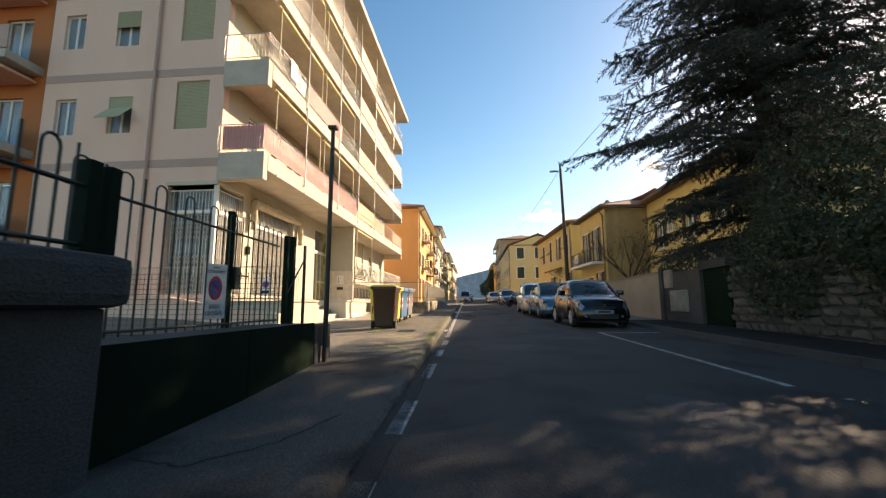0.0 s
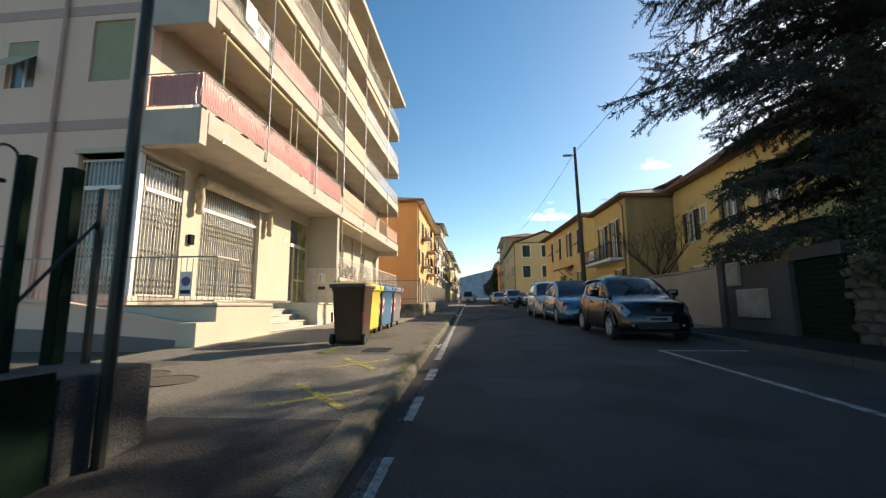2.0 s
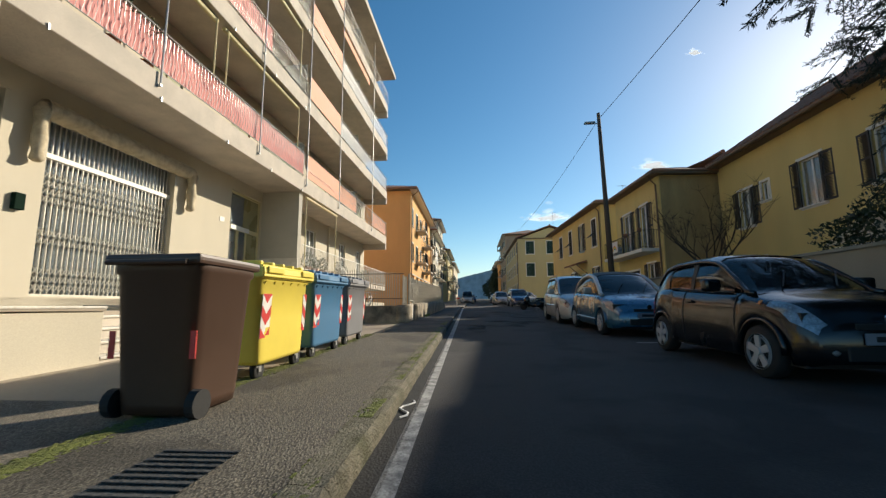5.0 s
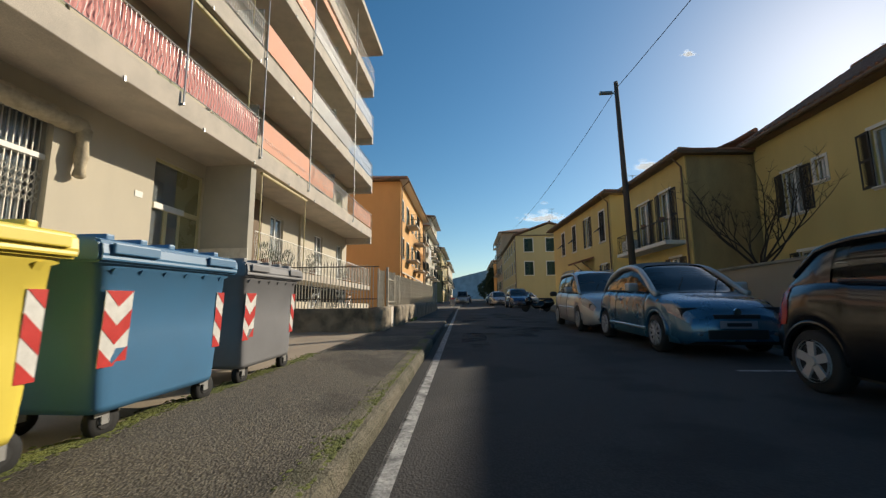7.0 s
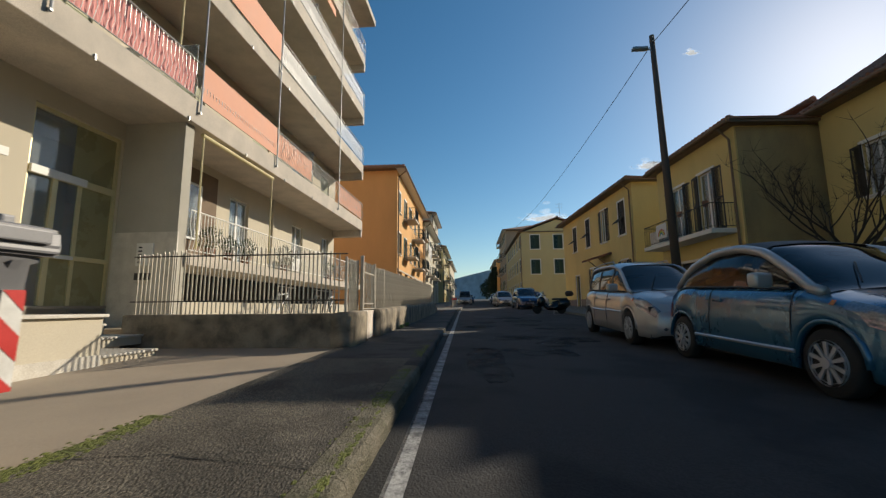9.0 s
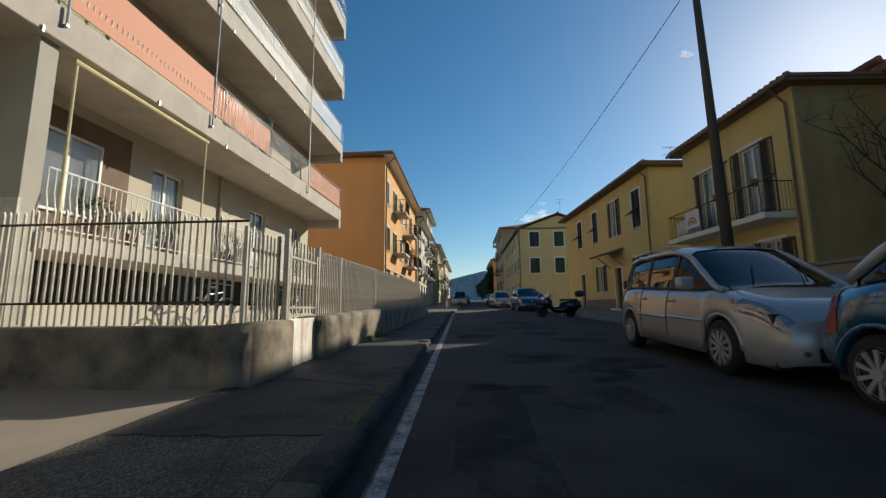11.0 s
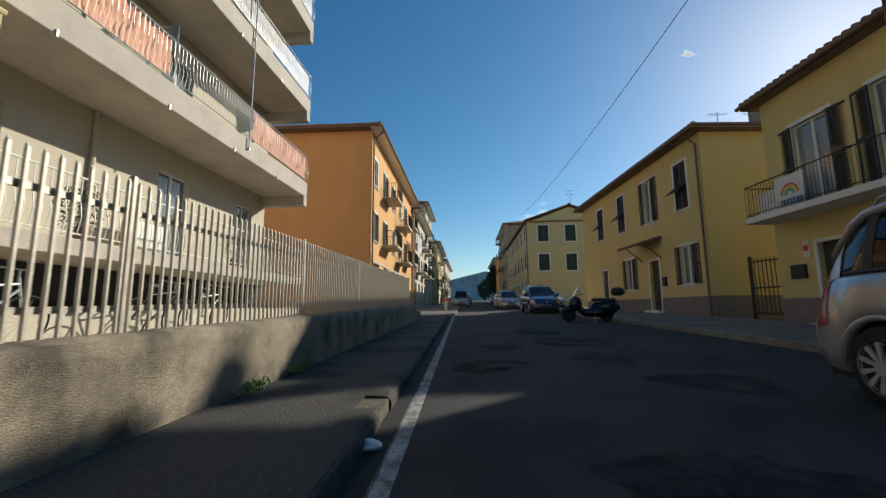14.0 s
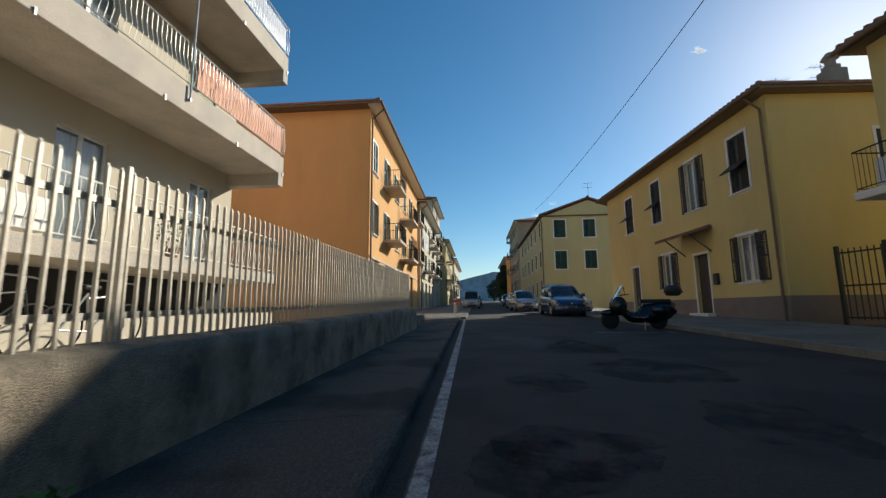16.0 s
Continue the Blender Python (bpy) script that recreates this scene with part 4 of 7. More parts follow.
# raised ground-floor terrace
part("terrace_slab", box(WX, -0.05, 10.5, LEN, 2.2, 2.47, 0.01), M["slab"], A, "raised concrete terrace slab")
part("basement_wall", box(WX, -0.12, 10.5, LEN, 0.0, 1.38), M["cream"], A, "pale low basement wall")
part("basement_back", box(WX - 0.02, WX + 0.02, 10.5, LEN, 1.38, 2.2), M["dark"], A)
tr = railing(A, [(-0.1, 10.55), (-0.1, LEN - 0.05), (WX, LEN - 0.05)], 2.47, 1.0, "terrace_railing", "white", 0.12, 0.008, 0.05)
part("terrace_panel", box(WX, WX + 0.02, 10.52, 13.6, 2.5, 5.2), M["eave"], A, "brown wall inside the terrace")
ub = part("air_conditioner", box(-0.32, -0.05, 2.2, 3.05, SB + ST + 0.75, SB + ST + 1.35, 0.02), M["white"], A, "white air-conditioning unit on the second balcony")
fb = bmesh.new()
lathe(fb, [(0.0, 0.22), (0.012, 0.22), (0.012, 0.19), (0.006, 0.0)], "X", 24, (-0.05, 2.52, SB + ST + 1.05))
part("fan_grille", fb, M["plastic"], ub)
fabric(A, (0.07, 1.45), (0.07, 2.05), SB + ST + 0.75, SB + ST + 1.5, "cloth", 0.015, 0.2, "towel", "white towel hung over the railing")
w = window(A, pose(WX + 0.17, 12.1, 3.15, 0, 0, 90), 1.5, 1.6, "", surround="", sill=False, curtain=False)
aw = bmesh.new()
tube(aw, (-0.08, 10.7, SB - 0.12), (-0.08, 14.1, SB - 0.12), 0.05)
for y in (10.75, 14.05):
    tube(aw, (-0.08, y, 2.6), (-0.08, y, SB - 0.1), 0.022)
part("awning_case", aw, M["awnpole"], A, "yellowed sun-awning roller with side poles")
for a, b in terr_doors:
    window(A, pose(WX, (a + b) / 2, 2.47, 0, 0, 90), b - a, 2.38, "", surround="", sill=False)
tp = bmesh.new()
tube(tp, (WX + 0.05, 17.0, 2.5), (WX + 0.05, 17.0, SB), 0.05)
part("downpipe", tp, M["cream"], A)
ac = part("air_conditioner", box(WX + 0.25, WX + 0.6, 17.6, 18.4, 2.7, 3.25, 0.02), M["white"], A, "white air-conditioning unit on the terrace")

# platform and steps before the shop
PLX = -4.95
setting("shop_platform", box(-8.3, PLX, 10.95, 13.1, 0.0, 1.05, 0.015), M["cream"], "raised cream shop platform with a tiled top", "platform")
setting("shop_platform_far", box(-8.3, PLX, 16.1, 19.3, 0.0, 1.12, 0.015), M["cream"], "raised cream platform beside the entrance", "platform")
setting("shop_platform_back", box(-8.3, -6.3, 13.1, 16.1, 0.0, 1.05), M["apron"], "raised tiled platform behind the steps", "platform")
stp = thing("entrance_steps", pose(0, 0, 0), "worn white stone steps up to the shop", "steps", kind="structure")
for i in range(4):
    part("step", box(-6.3, PLX - 0.02 - 0.30 * i, 13.1, 16.1, 0.30 + 0.17 * i, 0.435 + 0.17 * i, 0.006), M["slab"], stp)
    part("tread", box(-6.3, PLX + 0.01 - 0.30 * i, 13.1, 16.1, 0.435 + 0.17 * i, 0.47 + 0.17 * i, 0.008), M["marble"], stp, "worn pale marble tread")
for i, (x1, y1, z0, z1) in enumerate(((-5.0, 20.3, 0.40, 0.64), (-5.35, 21.1, 0.40, 0.52), (-5.9, 21.1, 0.64, 0.80), (-6.6, 21.1, 0.80, 0.98))):
    part("step", box(-8.2, x1, 19.335 if i != 1 else 20.31, y1, z0, z1 - 0.035, 0.008), M["cream"], stp, "cream rendered riser")
    part("tread", box(-8.2, x1 + 0.025, 19.335 if i != 1 else 20.31, y1 + 0.02, z1 - 0.035, z1, 0.008), M["marble"], stp, "worn pale marble tread")
part("tiled_floor", box(-8.3, PLX + 0.03, 10.92, 13.1, 1.054, 1.09, 0.008), M["apron"], stp)
part("coping", box(PLX - 0.25, PLX + 0.04, 10.90, 13.1, 1.085, 1.115, 0.008), M["marble"], stp, "pale stone edge of the platform")
part("plinth_strip", box(PLX, PLX + 0.015, 16.1, 19.3, 0.3, 0.66), M["marble"], stp, "splashed pale base strip")
part("coping", box(-8.3, PLX + 0.05, 16.1, 19.33, 1.124, 1.165, 0.008), M["marble"], stp, "pale stone slab of the platform")
rw0 = thing("ramp_wall", pose(0, 0, 0), "sloping rendered wall beside the garage ramp", "wall", kind="structure")
part("wall", prism([(-16.0, -1.6), (-16.0, 1.3), (-8.3, 1.14), (-5.3, 0.66), (-5.3, -1.6)], 10.80, 10.945), M["gable"], rw0)
part("coping", prism([(-16.0, 1.3), (-16.0, 1.37), (-8.3, 1.21), (-5.3, 0.73), (-5.3, 0.66), (-8.3, 1.14)], 10.74, 10.948), M["gable"], rw0, "thin sloping concrete coping")
# Dark band paints the shade at the foot of the ramp wall.
part("dado", prism([(-16.0, -1.6), (-16.0, 0.9), (-8.3, 0.62), (-5.3, 0.40), (-5.3, -1.6)], 10.785, 10.80), M["plinth"], rw0, "dark lower band painted for shade")
part("end_block", box(-5.3, -4.93, 10.36, 10.945, -0.2, 0.76, 0.012), M["cream"], rw0, "cream rendered end block")
bmr = bmesh.new()
bmr.faces.new([bmr.verts.new(p) for p in ((-5.3, 7.2, 0.27), (-5.3, 10.8, 0.33), (-13.0, 10.8, -1.5), (-13.0, 7.2, -1.5))])
# The sunken ramp carries its shade in the dark asphalt colour.
setting("garage_ramp", bmr, M["walk_shade"], "asphalt ramp down to the garage, darkened for shade", "ramp")
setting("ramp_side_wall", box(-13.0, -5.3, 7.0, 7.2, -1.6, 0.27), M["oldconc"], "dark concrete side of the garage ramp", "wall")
gdr = thing("garage_door", pose(-13.0, 7.2, -1.5), "grey-blue ribbed metal garage door at the foot of the ramp", "door")
o = part("curtain", ribbed(0, 3.6, 0, 0.05, 0.0, 2.4, 0.12), M["bingrey"], gdr)
o.matrix_basis = pose(0, 0, 0, 0, 0, 90)
sgn = thing("no_parking_plate", pose(-5.62, 10.955, 1.25), "small white no-parking plate tied to the railing", "sign")
part("plate", box(-0.13, 0.13, -0.006, 0.006, 0, 0.48, 0.002), M["stickwhite"], sgn)
for rr, mt, dy in ((0.095, "red", -0.008), (0.072, "signblue", -0.011)):
    sb = bmesh.new()
    lathe(sb, [(dy, rr), (dy + 0.002, rr)], "Y", 24, (0, 0, 0.29))
    part("disc", sb, M[mt], sgn)
part("text_bar", box(-0.10, 0.10, -0.008, -0.006, 0.05, 0.12), M["dark"], sgn)
pr = thing("platform_railing", pose(0, 0, 0), "thin painted steel railing round the shop platform", "railing")
railing(pr, [(-11.5, 11.0), (-5.05, 11.0), (-5.05, 11.75)], 1.08, 0.95, "railing", "steel", 0.12, 0.008)

# far-left block behind
T = thing("terracotta_building", pose(-15.6, 13.2, 0), "terracotta apartment block with striped balconies", "building")
part("wall", wall_x(0, 0.3, -16, 0, 0, 17, [(-1.9 - 3.2 * i, -0.8 - 3.2 * i, 3.4 + 3.2 * k, 5.4 + 3.2 * k) for i in range(4) for k in range(4)]), M["terra"], T)
part("wall_side", box(-0.3, 0, 0.3, 10, 0, 17), M["terra"], T)
part("roof", box(-16.4, 0.3, -0.4, 10, 17, 17.3), M["slab"], T)
for k in range(4):
    part("balcony", box(-14.5, -0.1, -1.3, 0, 3.0 + 3.2 * k, 3.3 + 3.2 * k, 0.01), M["slab"], T)
    part("parapet", box(-14.5, -0.1, -1.3, -1.24, 3.35 + 3.2 * k, 4.2 + 3.2 * k), M["band"], T, "grey balcony parapet")
    part("awning", prism([(-14.0, 5.9 + 3.2 * k), (-0.3, 5.9 + 3.2 * k), (-0.3, 6.0 + 3.2 * k), (-14.0, 6.0 + 3.2 * k)], -1.2, -0.05), M["orangefab"], T, "orange sun awning")
    for i in range(4):
        window(T, pose(-1.35 - 3.2 * i, 0, 3.4 + 3.2 * k), 1.1, 2.0, "", surround="", sill=False)


# ---- yellow houses on the other side ----
def house(name, m, L, D, z0, zt, body, label, street, gable=(), rise=1.6, ridge="y", hip=3.0, over=0.5, plinth=0.9, near=0.0):
    """A rendered house; its street front lies in x = 0 and looks to -x, from y = 0 to L. street, gable: windows (along, z, w, h, style)."""
    H = thing(name, m, label, "house")
    part("wall_front", wall_y(0, 0.35, -near, L, z0 - 0.5, zt, [(u - w / 2, u + w / 2, z, z + h) for u, z, w, h, *_ in street]), M[body], H)
    part("wall_side", wall_x(-near, 0.35 - near, 0.35, D, z0 - 0.5, zt, [(u - w / 2, u + w / 2, z, z + h) for u, z, w, h, *_ in gable]), M[body], H)
    part("wall_far", box(0.35, D, L - 0.35, L, z0 - 0.5, zt), M[body], H)
    part("wall_back", box(D - 0.35, D, 0.35 - near, L - 0.35, z0 - 0.5, zt), M[body], H)
    for ws, turn in ((street, True), (gable, False)):
        for u, z, w, h, style, *rest in ws:
            mm = pose(0, u, z, 0, 0, -90) if turn else pose(u, -near, z, 0, 0, 0)
            if style == "door":
                d = bmesh.new()
                bx(d, -w / 2, w / 2, 0.15, 0.21, 0, h)
                for sx in (-1, 1):
                    for zz in (0.15, h * 0.5):
                        bx(d, sx * w / 4 - w / 6, sx * w / 4 + w / 6, 0.135, 0.15, zz, zz + h * 0.4)
                dd = part("door", d, M["shutter"], H, "dark panelled wooden door")
                dd.matrix_basis = mm
                part("door_handle", box(w / 2 - 0.15, w / 2 - 0.10, 0.09, 0.135, 1.0, 1.12, 0.01), M["chrome"], dd)
                j = bmesh.new()
                for x0, x1, a, b in ((-w / 2 - 0.1, -w / 2, 0, h + 0.1), (w / 2, w / 2 + 0.1, 0, h + 0.1), (-w / 2, w / 2, h, h + 0.1)):
                    bx(j, x0, x1, -0.02, 0.03, a, b)
                part("surround", j, M["white"], dd)
                part("doorstep", box(-w / 2 - 0.2, w / 2 + 0.2, -0.35, 0.1, -0.2, 0.0, 0.015), M["white"], dd)
            else:
                window(H, mm, w, h, style, rest[0] if rest else "shutter")
    if plinth:
        b = bmesh.new()
        pierced(-near, L, z0 - 0.5, z0 + plinth, [(u - w / 2 - 0.1, u + w / 2 + 0.1, z, z + h) for u, z, w, h, *_ in street], lambda a, b2, c, d: bx(b, -0.025, 0.0, a, b2, c, d))
        part("plinth", box(0.0, D, -near - 0.025, -near, z0 - 0.5, z0 + plinth), M["plinth"], H, "dark grey-brown painted plinth")
        part("plinth", joined(b), M["plinth"], H, "dark grey-brown painted plinth")
    tiled_roof("roof", H, 0, D, -near, L, zt + 0.1, rise, over, ridge, hip)
    g = bmesh.new()
    tube(g, (-over - 0.05, -over - near, zt + 0.08), (-over - 0.05, L + over, zt + 0.08), 0.07)
    pipe(g, [(-over - 0.05, 0.3 - near, zt + 0.05), (-0.09, 0.18 - near, zt - 0.45), (-0.09, 0.18 - near, z0 + 0.1)], 0.045)
    part("gutter", g, M["eave"], H, "brown metal gutter and downpipe")
    return H


Z3 = 0.85
y3 = house("yellow_house", pose(9.45, 39.2, 0, 0, 0, 3.4), 14.2, 9.0, Z3, 8.6, "yellow", "two-storey yellow house with dark shutters and tiled roof",
           [(1.4, 5.65, 0.95, 2.15, "awning"), (4.4, 5.65, 0.95, 2.25, "open"), (7.65, 5.75, 0.9, 2.2, "awning"), (10.9, 5.8, 0.95, 2.1, "awning"),
            (1.4, 2.3, 0.95, 1.7, "open"), (4.25, 1.15, 0.95, 2.5, "door"), (7.0, 2.3, 0.95, 1.7, "open"), (10.6, 1.1, 0.9, 2.6, "door")],
           [(4.0, 5.4, 0.95, 1.9, "awning")], 1.3, "y", 4.5, near=0.2)
cn = prism([(-1.25, 4.3), (-1.25, 4.36), (0, 4.75), (0, 4.67)], 3.3, 5.6)
for i in range(10):
    tube(cn, (-1.27, 3.42 + i * 0.235, 4.38), (0, 3.42 + i * 0.235, 4.77), 0.06, None, 6)
canopy = part("canopy", cn, M["tile"], y3, "small tiled door canopy")
br = bmesh.new()
for y in (3.5, 5.4):
    tube(br, (0, y, 3.7), (-0.85, y, 4.42), 0.035)
part("bracket", br, M["eave"], canopy)
part("letter_box", box(-0.12, 0, 3.15, 3.4, 2.3, 2.75, 0.01), M["plastic"], y3, "black letter box")
ch = box(4.0, 4.7, 1.5, 2.1, 9.0, 10.6, 0.02)
lathe(ch, [(0, 0.28), (0.15, 0.30), (0.2, 0.18), (0.45, 0.18), (0.5, 0.3), (0.75, 0.12)], "Z", 12, (4.35, 1.8, 10.6))
part("chimney", ch, M["greyrender"], y3, "rendered chimney with a round cowl")

Z2 = 0.65
y2 = house("yellow_house", pose(9.5, 29.4, 0, 0, 0, 2.6), 5.75, 9.0, Z2, 7.75, "yellow", "yellow house with an iron balcony and open dark shutters",
           [(4.1, 4.05, 1.2, 2.5, "open"), (1.9, 4.1, 1.0, 2.5, "open"), (3.6, 0.85, 1.5, 2.2, "door"), (1.4, 2.0, 0.9, 1.3, "open")],
           [(5.5, 5.0, 0.9, 1.3, "closed")], 1.6, "y", 4.6, 0.4)
part("side_render", box(0.05, 9.0, -0.035, -0.03, 1.6, 7.7), M["tan_dark"], y2, "darker ochre rendered side with brown streaks")
bb = box(-0.95, 0, 0.35, 5.65, 3.82, 4.0, 0.012)
bal2 = part("balcony", bb, M["white"], y2, "white-edged balcony")
railing(bal2, [(0, 0.4), (-0.9, 0.4), (-0.9, 5.6), (0, 5.6)], 4.0, 0.95, "railing", "blackiron", 0.11, 0.008)
bx2 = bmesh.new()
bx(bx2, -0.82, -0.3, 4.4, 5.2, 4.05, 4.65)
part("air_conditioner", bx2, M["white"], bal2, "white air-conditioning unit")
ban = part("banner", box(-0.945, -0.935, 3.45, 4.35, 4.2, 4.85), M["cloth"], bal2, "white cloth with a painted rainbow")
for i, c in enumerate(((0.6, 0.06, 0.05), (0.75, 0.4, 0.05), (0.7, 0.65, 0.1), (0.1, 0.4, 0.15), (0.1, 0.2, 0.5))):
    r = bmesh.new()
    a0, a1 = 0.30 - i * 0.045, 0.262 - i * 0.045
    pv = None
    for j in range(13):
        t = math.pi * j / 12
        q = [r.verts.new((-0.948, 3.9 + math.cos(t) * s, 4.32 + math.sin(t) * s)) for s in (a0, a1)]
        if pv:
            r.faces.new((pv[0], q[0], q[1], pv[1]))
        pv = q
    part("stripe", r, mat("rainbow", c, 0.9, 0.1), ban)
for y in (0.8, 2.6):
    fp = bmesh.new()
    lathe(fp, [(0, 0.08), (0.2, 0.12), (0.22, 0.10)], "Z", 10, (-0.8, y, 4.9))
    part("flower_pot", fp, M["tile"], bal2)
for yb in (4.75, 5.0):
    part("letter_box", box(-0.1, 0, yb, yb + 0.23, 2.1, 2.5, 0.01), M["plastic"], y2, "black letter box")
sg = part("sign", box(-0.02, 0, 4.6, 4.8, 2.7, 3.15), M["white"], y2, "small white no-parking plate")
rg = bmesh.new()
lathe(rg, [(0, 0.09), (0.006, 0.09)], "X", 16, (-0.03, 4.7, 2.95))
part("disc", rg, M["red"], sg)

# Ridge raised out of view and hip shortened to shape the road's shadow.
y1 = house("yellow_house", pose(12.4, 19.4, 0), 9.9, 8.0, 0.5, 7.9, "yellow", "yellow house with dark shutters behind a garden wall",
           [(8.0, 4.6, 0.9, 1.7, "open"), (4.3, 4.7, 1.0, 1.8, "open"), (1.4, 4.8, 1.0, 1.7, "open"), (6.7, 5.5, 0.45, 0.8, ""), (7.6, 1.6, 1.0, 1.5, "open"), (3.0, 0.7, 1.3, 2.2, "open")], [], 3.05, "y", 1.2, plinth=0)
part("awning", prism([(-1.3, 2.9), (-1.25, 2.9), (0, 3.9), (0, 3.85)], 0.4, 2.6), M["canvas"], y1, "beige window awning")

y4 = house("pale_yellow_house", pose(6.2, 65.7, 0), 22.0, 8.9, 1.35, 10.4, "yellow_pale", "three-storey pale yellow house with green shutters",
           [(2.0 + 3.2 * i, 2.6 + 3.0 * k, 1.0, 1.6, "closed", "shutter_green") for i in range(6) for k in range(3)],
           [(1.65 + 2.85 * i, 5.2 + 3.1 * k, 1.1, 1.75, "closed", "shutter_green") for i in range(3) for k in range(2)], 1.65, "y", 0.0, 0.3, plinth=0)
gb = bmesh.new()
gb.faces.new([gb.verts.new(p) for p in ((0, 0.0, 10.4), (8.9, 0.0, 10.4), (4.45, 0.0, 12.0))])
gb2 = bmesh.ops.extrude_face_region(gb, geom=gb.faces[:])
bmesh.ops.translate(gb, verts=[v for v in gb2["geom"] if isinstance(v, bmesh.types.BMVert)], vec=(0, 0.3, 0))
part("gable_top", gb, M["yellow_pale"], y4)


# ---- left row beyond the block ----
def block(name, m, L, D, z0, zt, body, label, floors, balconies=(), near=True, rise=1.4, step=3.1, first=4.6, gap=3.0, shut="shutter_green"):
    """A row house of the far street; its front lies in x = 0 and looks to +x."""
    B = thing(name, m, label, "house")
    n = int((L - 1.0) / gap)
    hs = [(1.2 + gap * i, first + step * k, 0.95, 1.7) for i in range(n) for k in range(floors)]
    gs = [(1.6 + gap * i, 1.6, 1.6, 2.4) for i in range(n)]
    part("wall_front", wall_y(-0.35, 0, 0, L, z0 - 0.5, zt, [(u - w / 2, u + w / 2, z, z + h) for u, z, w, h in hs + gs]), M[body], B)
    part("wall_side", box(-D, -0.35, 0, 0.35, z0 - 0.5, zt), M[body], B)
    part("wall_far", box(-D, -0.35, L - 0.35, L, z0 - 0.5, zt), M[body], B)
    part("wall_back", box(-D, -D + 0.35, 0.35, L - 0.35, z0 - 0.5, zt), M[body], B)
    for i, (u, z, w, h) in enumerate(hs):
        window(B, pose(0, u, z, 0, 0, 90), w, h, ("open", "closed", "open")[i % 3], shut)
    for u, z, w, h in gs:
        s = bmesh.new()
        for j in range(int(h / 0.1)):
            bx(s, -0.2, -0.17, u - w / 2, u + w / 2, z + j * 0.1, z + j * 0.1 + 0.09)
        part("shop_shutter", s, M["pier"], B, "lowered grey shop shutter")
    for u, z in balconies:
        b = part("balcony", box(0, 1.0, u - 1.1, u + 1.1, z - 0.16, z, 0.01), M["slab"], B)
        railing(b, [(0, u - 1.05), (0.95, u - 1.05), (0.95, u + 1.05), (0, u + 1.05)], z, 0.95, "railing", "blackiron", 0.12, 0.009)
    tiled_roof("roof", B, -D, 0, 0, L, zt + 0.1, rise, 0.65, "y", 4.0 if D > 9 else 2.5, rows=near)
    g = bmesh.new()
    tube(g, (0.7, -0.6, zt + 0.06), (0.7, L + 0.6, zt + 0.06), 0.07)
    pipe(g, [(0.7, 0.1, zt), (0.09, 0.15, zt - 0.5), (0.09, 0.15, z0)], 0.05)
    part("gutter", g, M["eave"], B)
    so = bmesh.new()
    bx(so, 0.0, 0.64, -0.55, L + 0.55, zt - 0.02, zt + 0.06)
    part("soffit", so, M["white"], B, "pale painted soffit")
    part("string_course", box(0.0, 0.04, 0.0, L, z0 + 3.05, z0 + 3.17), M["slab"], B)
    return B


orange = block("orange_house", pose(-5.75, 44.6, 0), 17.0, 12.0, 0.95, 11.7, "ochre", "three-storey orange house with small iron balconies", 2,
               [(4.4, 5.4), (4.4, 8.6), (9.5, 7.7), (9.5, 4.9), (13.5, 8.4), (13.5, 5.2)], True, 1.5, 3.3, 5.3)
window(orange, pose(-11.0, 0, 4.9), 0.9, 1.5, "closed", "shutter_green", surround="")
w2 = thing("laundry", pose(-4.9, 60.5, 0), "white laundry drying on a balcony line", "laundry")
random.seed(8)
for i in range(5):
    fabric(w2, (0.1, i * 0.7 - 1.5), (0.1, i * 0.7 - 0.95), 6.5 + random.random() * 0.4, 8.1, "cloth", 0.03, 0.2, "sheet")
block("cream_house", pose(-5.6, 62.5, 0), 15.0, 10.0, 1.35, 11.2, "cream", "cream house with balconies along the street", 2, [(3, 8.2), (8, 8.2), (12, 8.2), (3, 5.1), (8, 5.1), (12, 5.1)], False, 1.4, 3.1, 5.2)
block("tall_house", pose(-6.2, 78.5, 0), 12.0, 11.0, 1.7, 16.0, "cream", "taller grey-beige house with a brown roof", 4, [(4, 8.2), (8, 8.2), (4, 11.3), (8, 11.3)], False, 1.6, 3.1, 5.2)
block("yellow_row_house", pose(-5.4, 91.5, 0), 20.0, 10.0, 2.0, 12.5, "yellow_pale", "pale yellow row house with balconies", 3, [(4, 6.4), (8, 6.4), (12, 6.4), (4, 9.5), (8, 9.5)], False)
block("grey_row_house", pose(-5.2, 113, 0), 30.0, 10.0, 2.4, 12.0, "cream", "pale row house far down the street", 2, [(5, 6.6), (12, 6.6), (20, 6.6)], False)
block("far_house", pose(6.6, 108, 0, 0, 0, 180), 16.0, 10.0, 2.2, 15.5, "tan", "beige apartment house with balconies far off", 4, [(4, 7.8), (4, 10.9), (10, 7.8), (10, 10.9), (4, 14)], False)
block("far_house", pose(6.4, 140, 0, 0, 0, 180), 24.0, 10.0, 2.7, 12.5, "ochre", "orange house far down the street", 3, [], False)


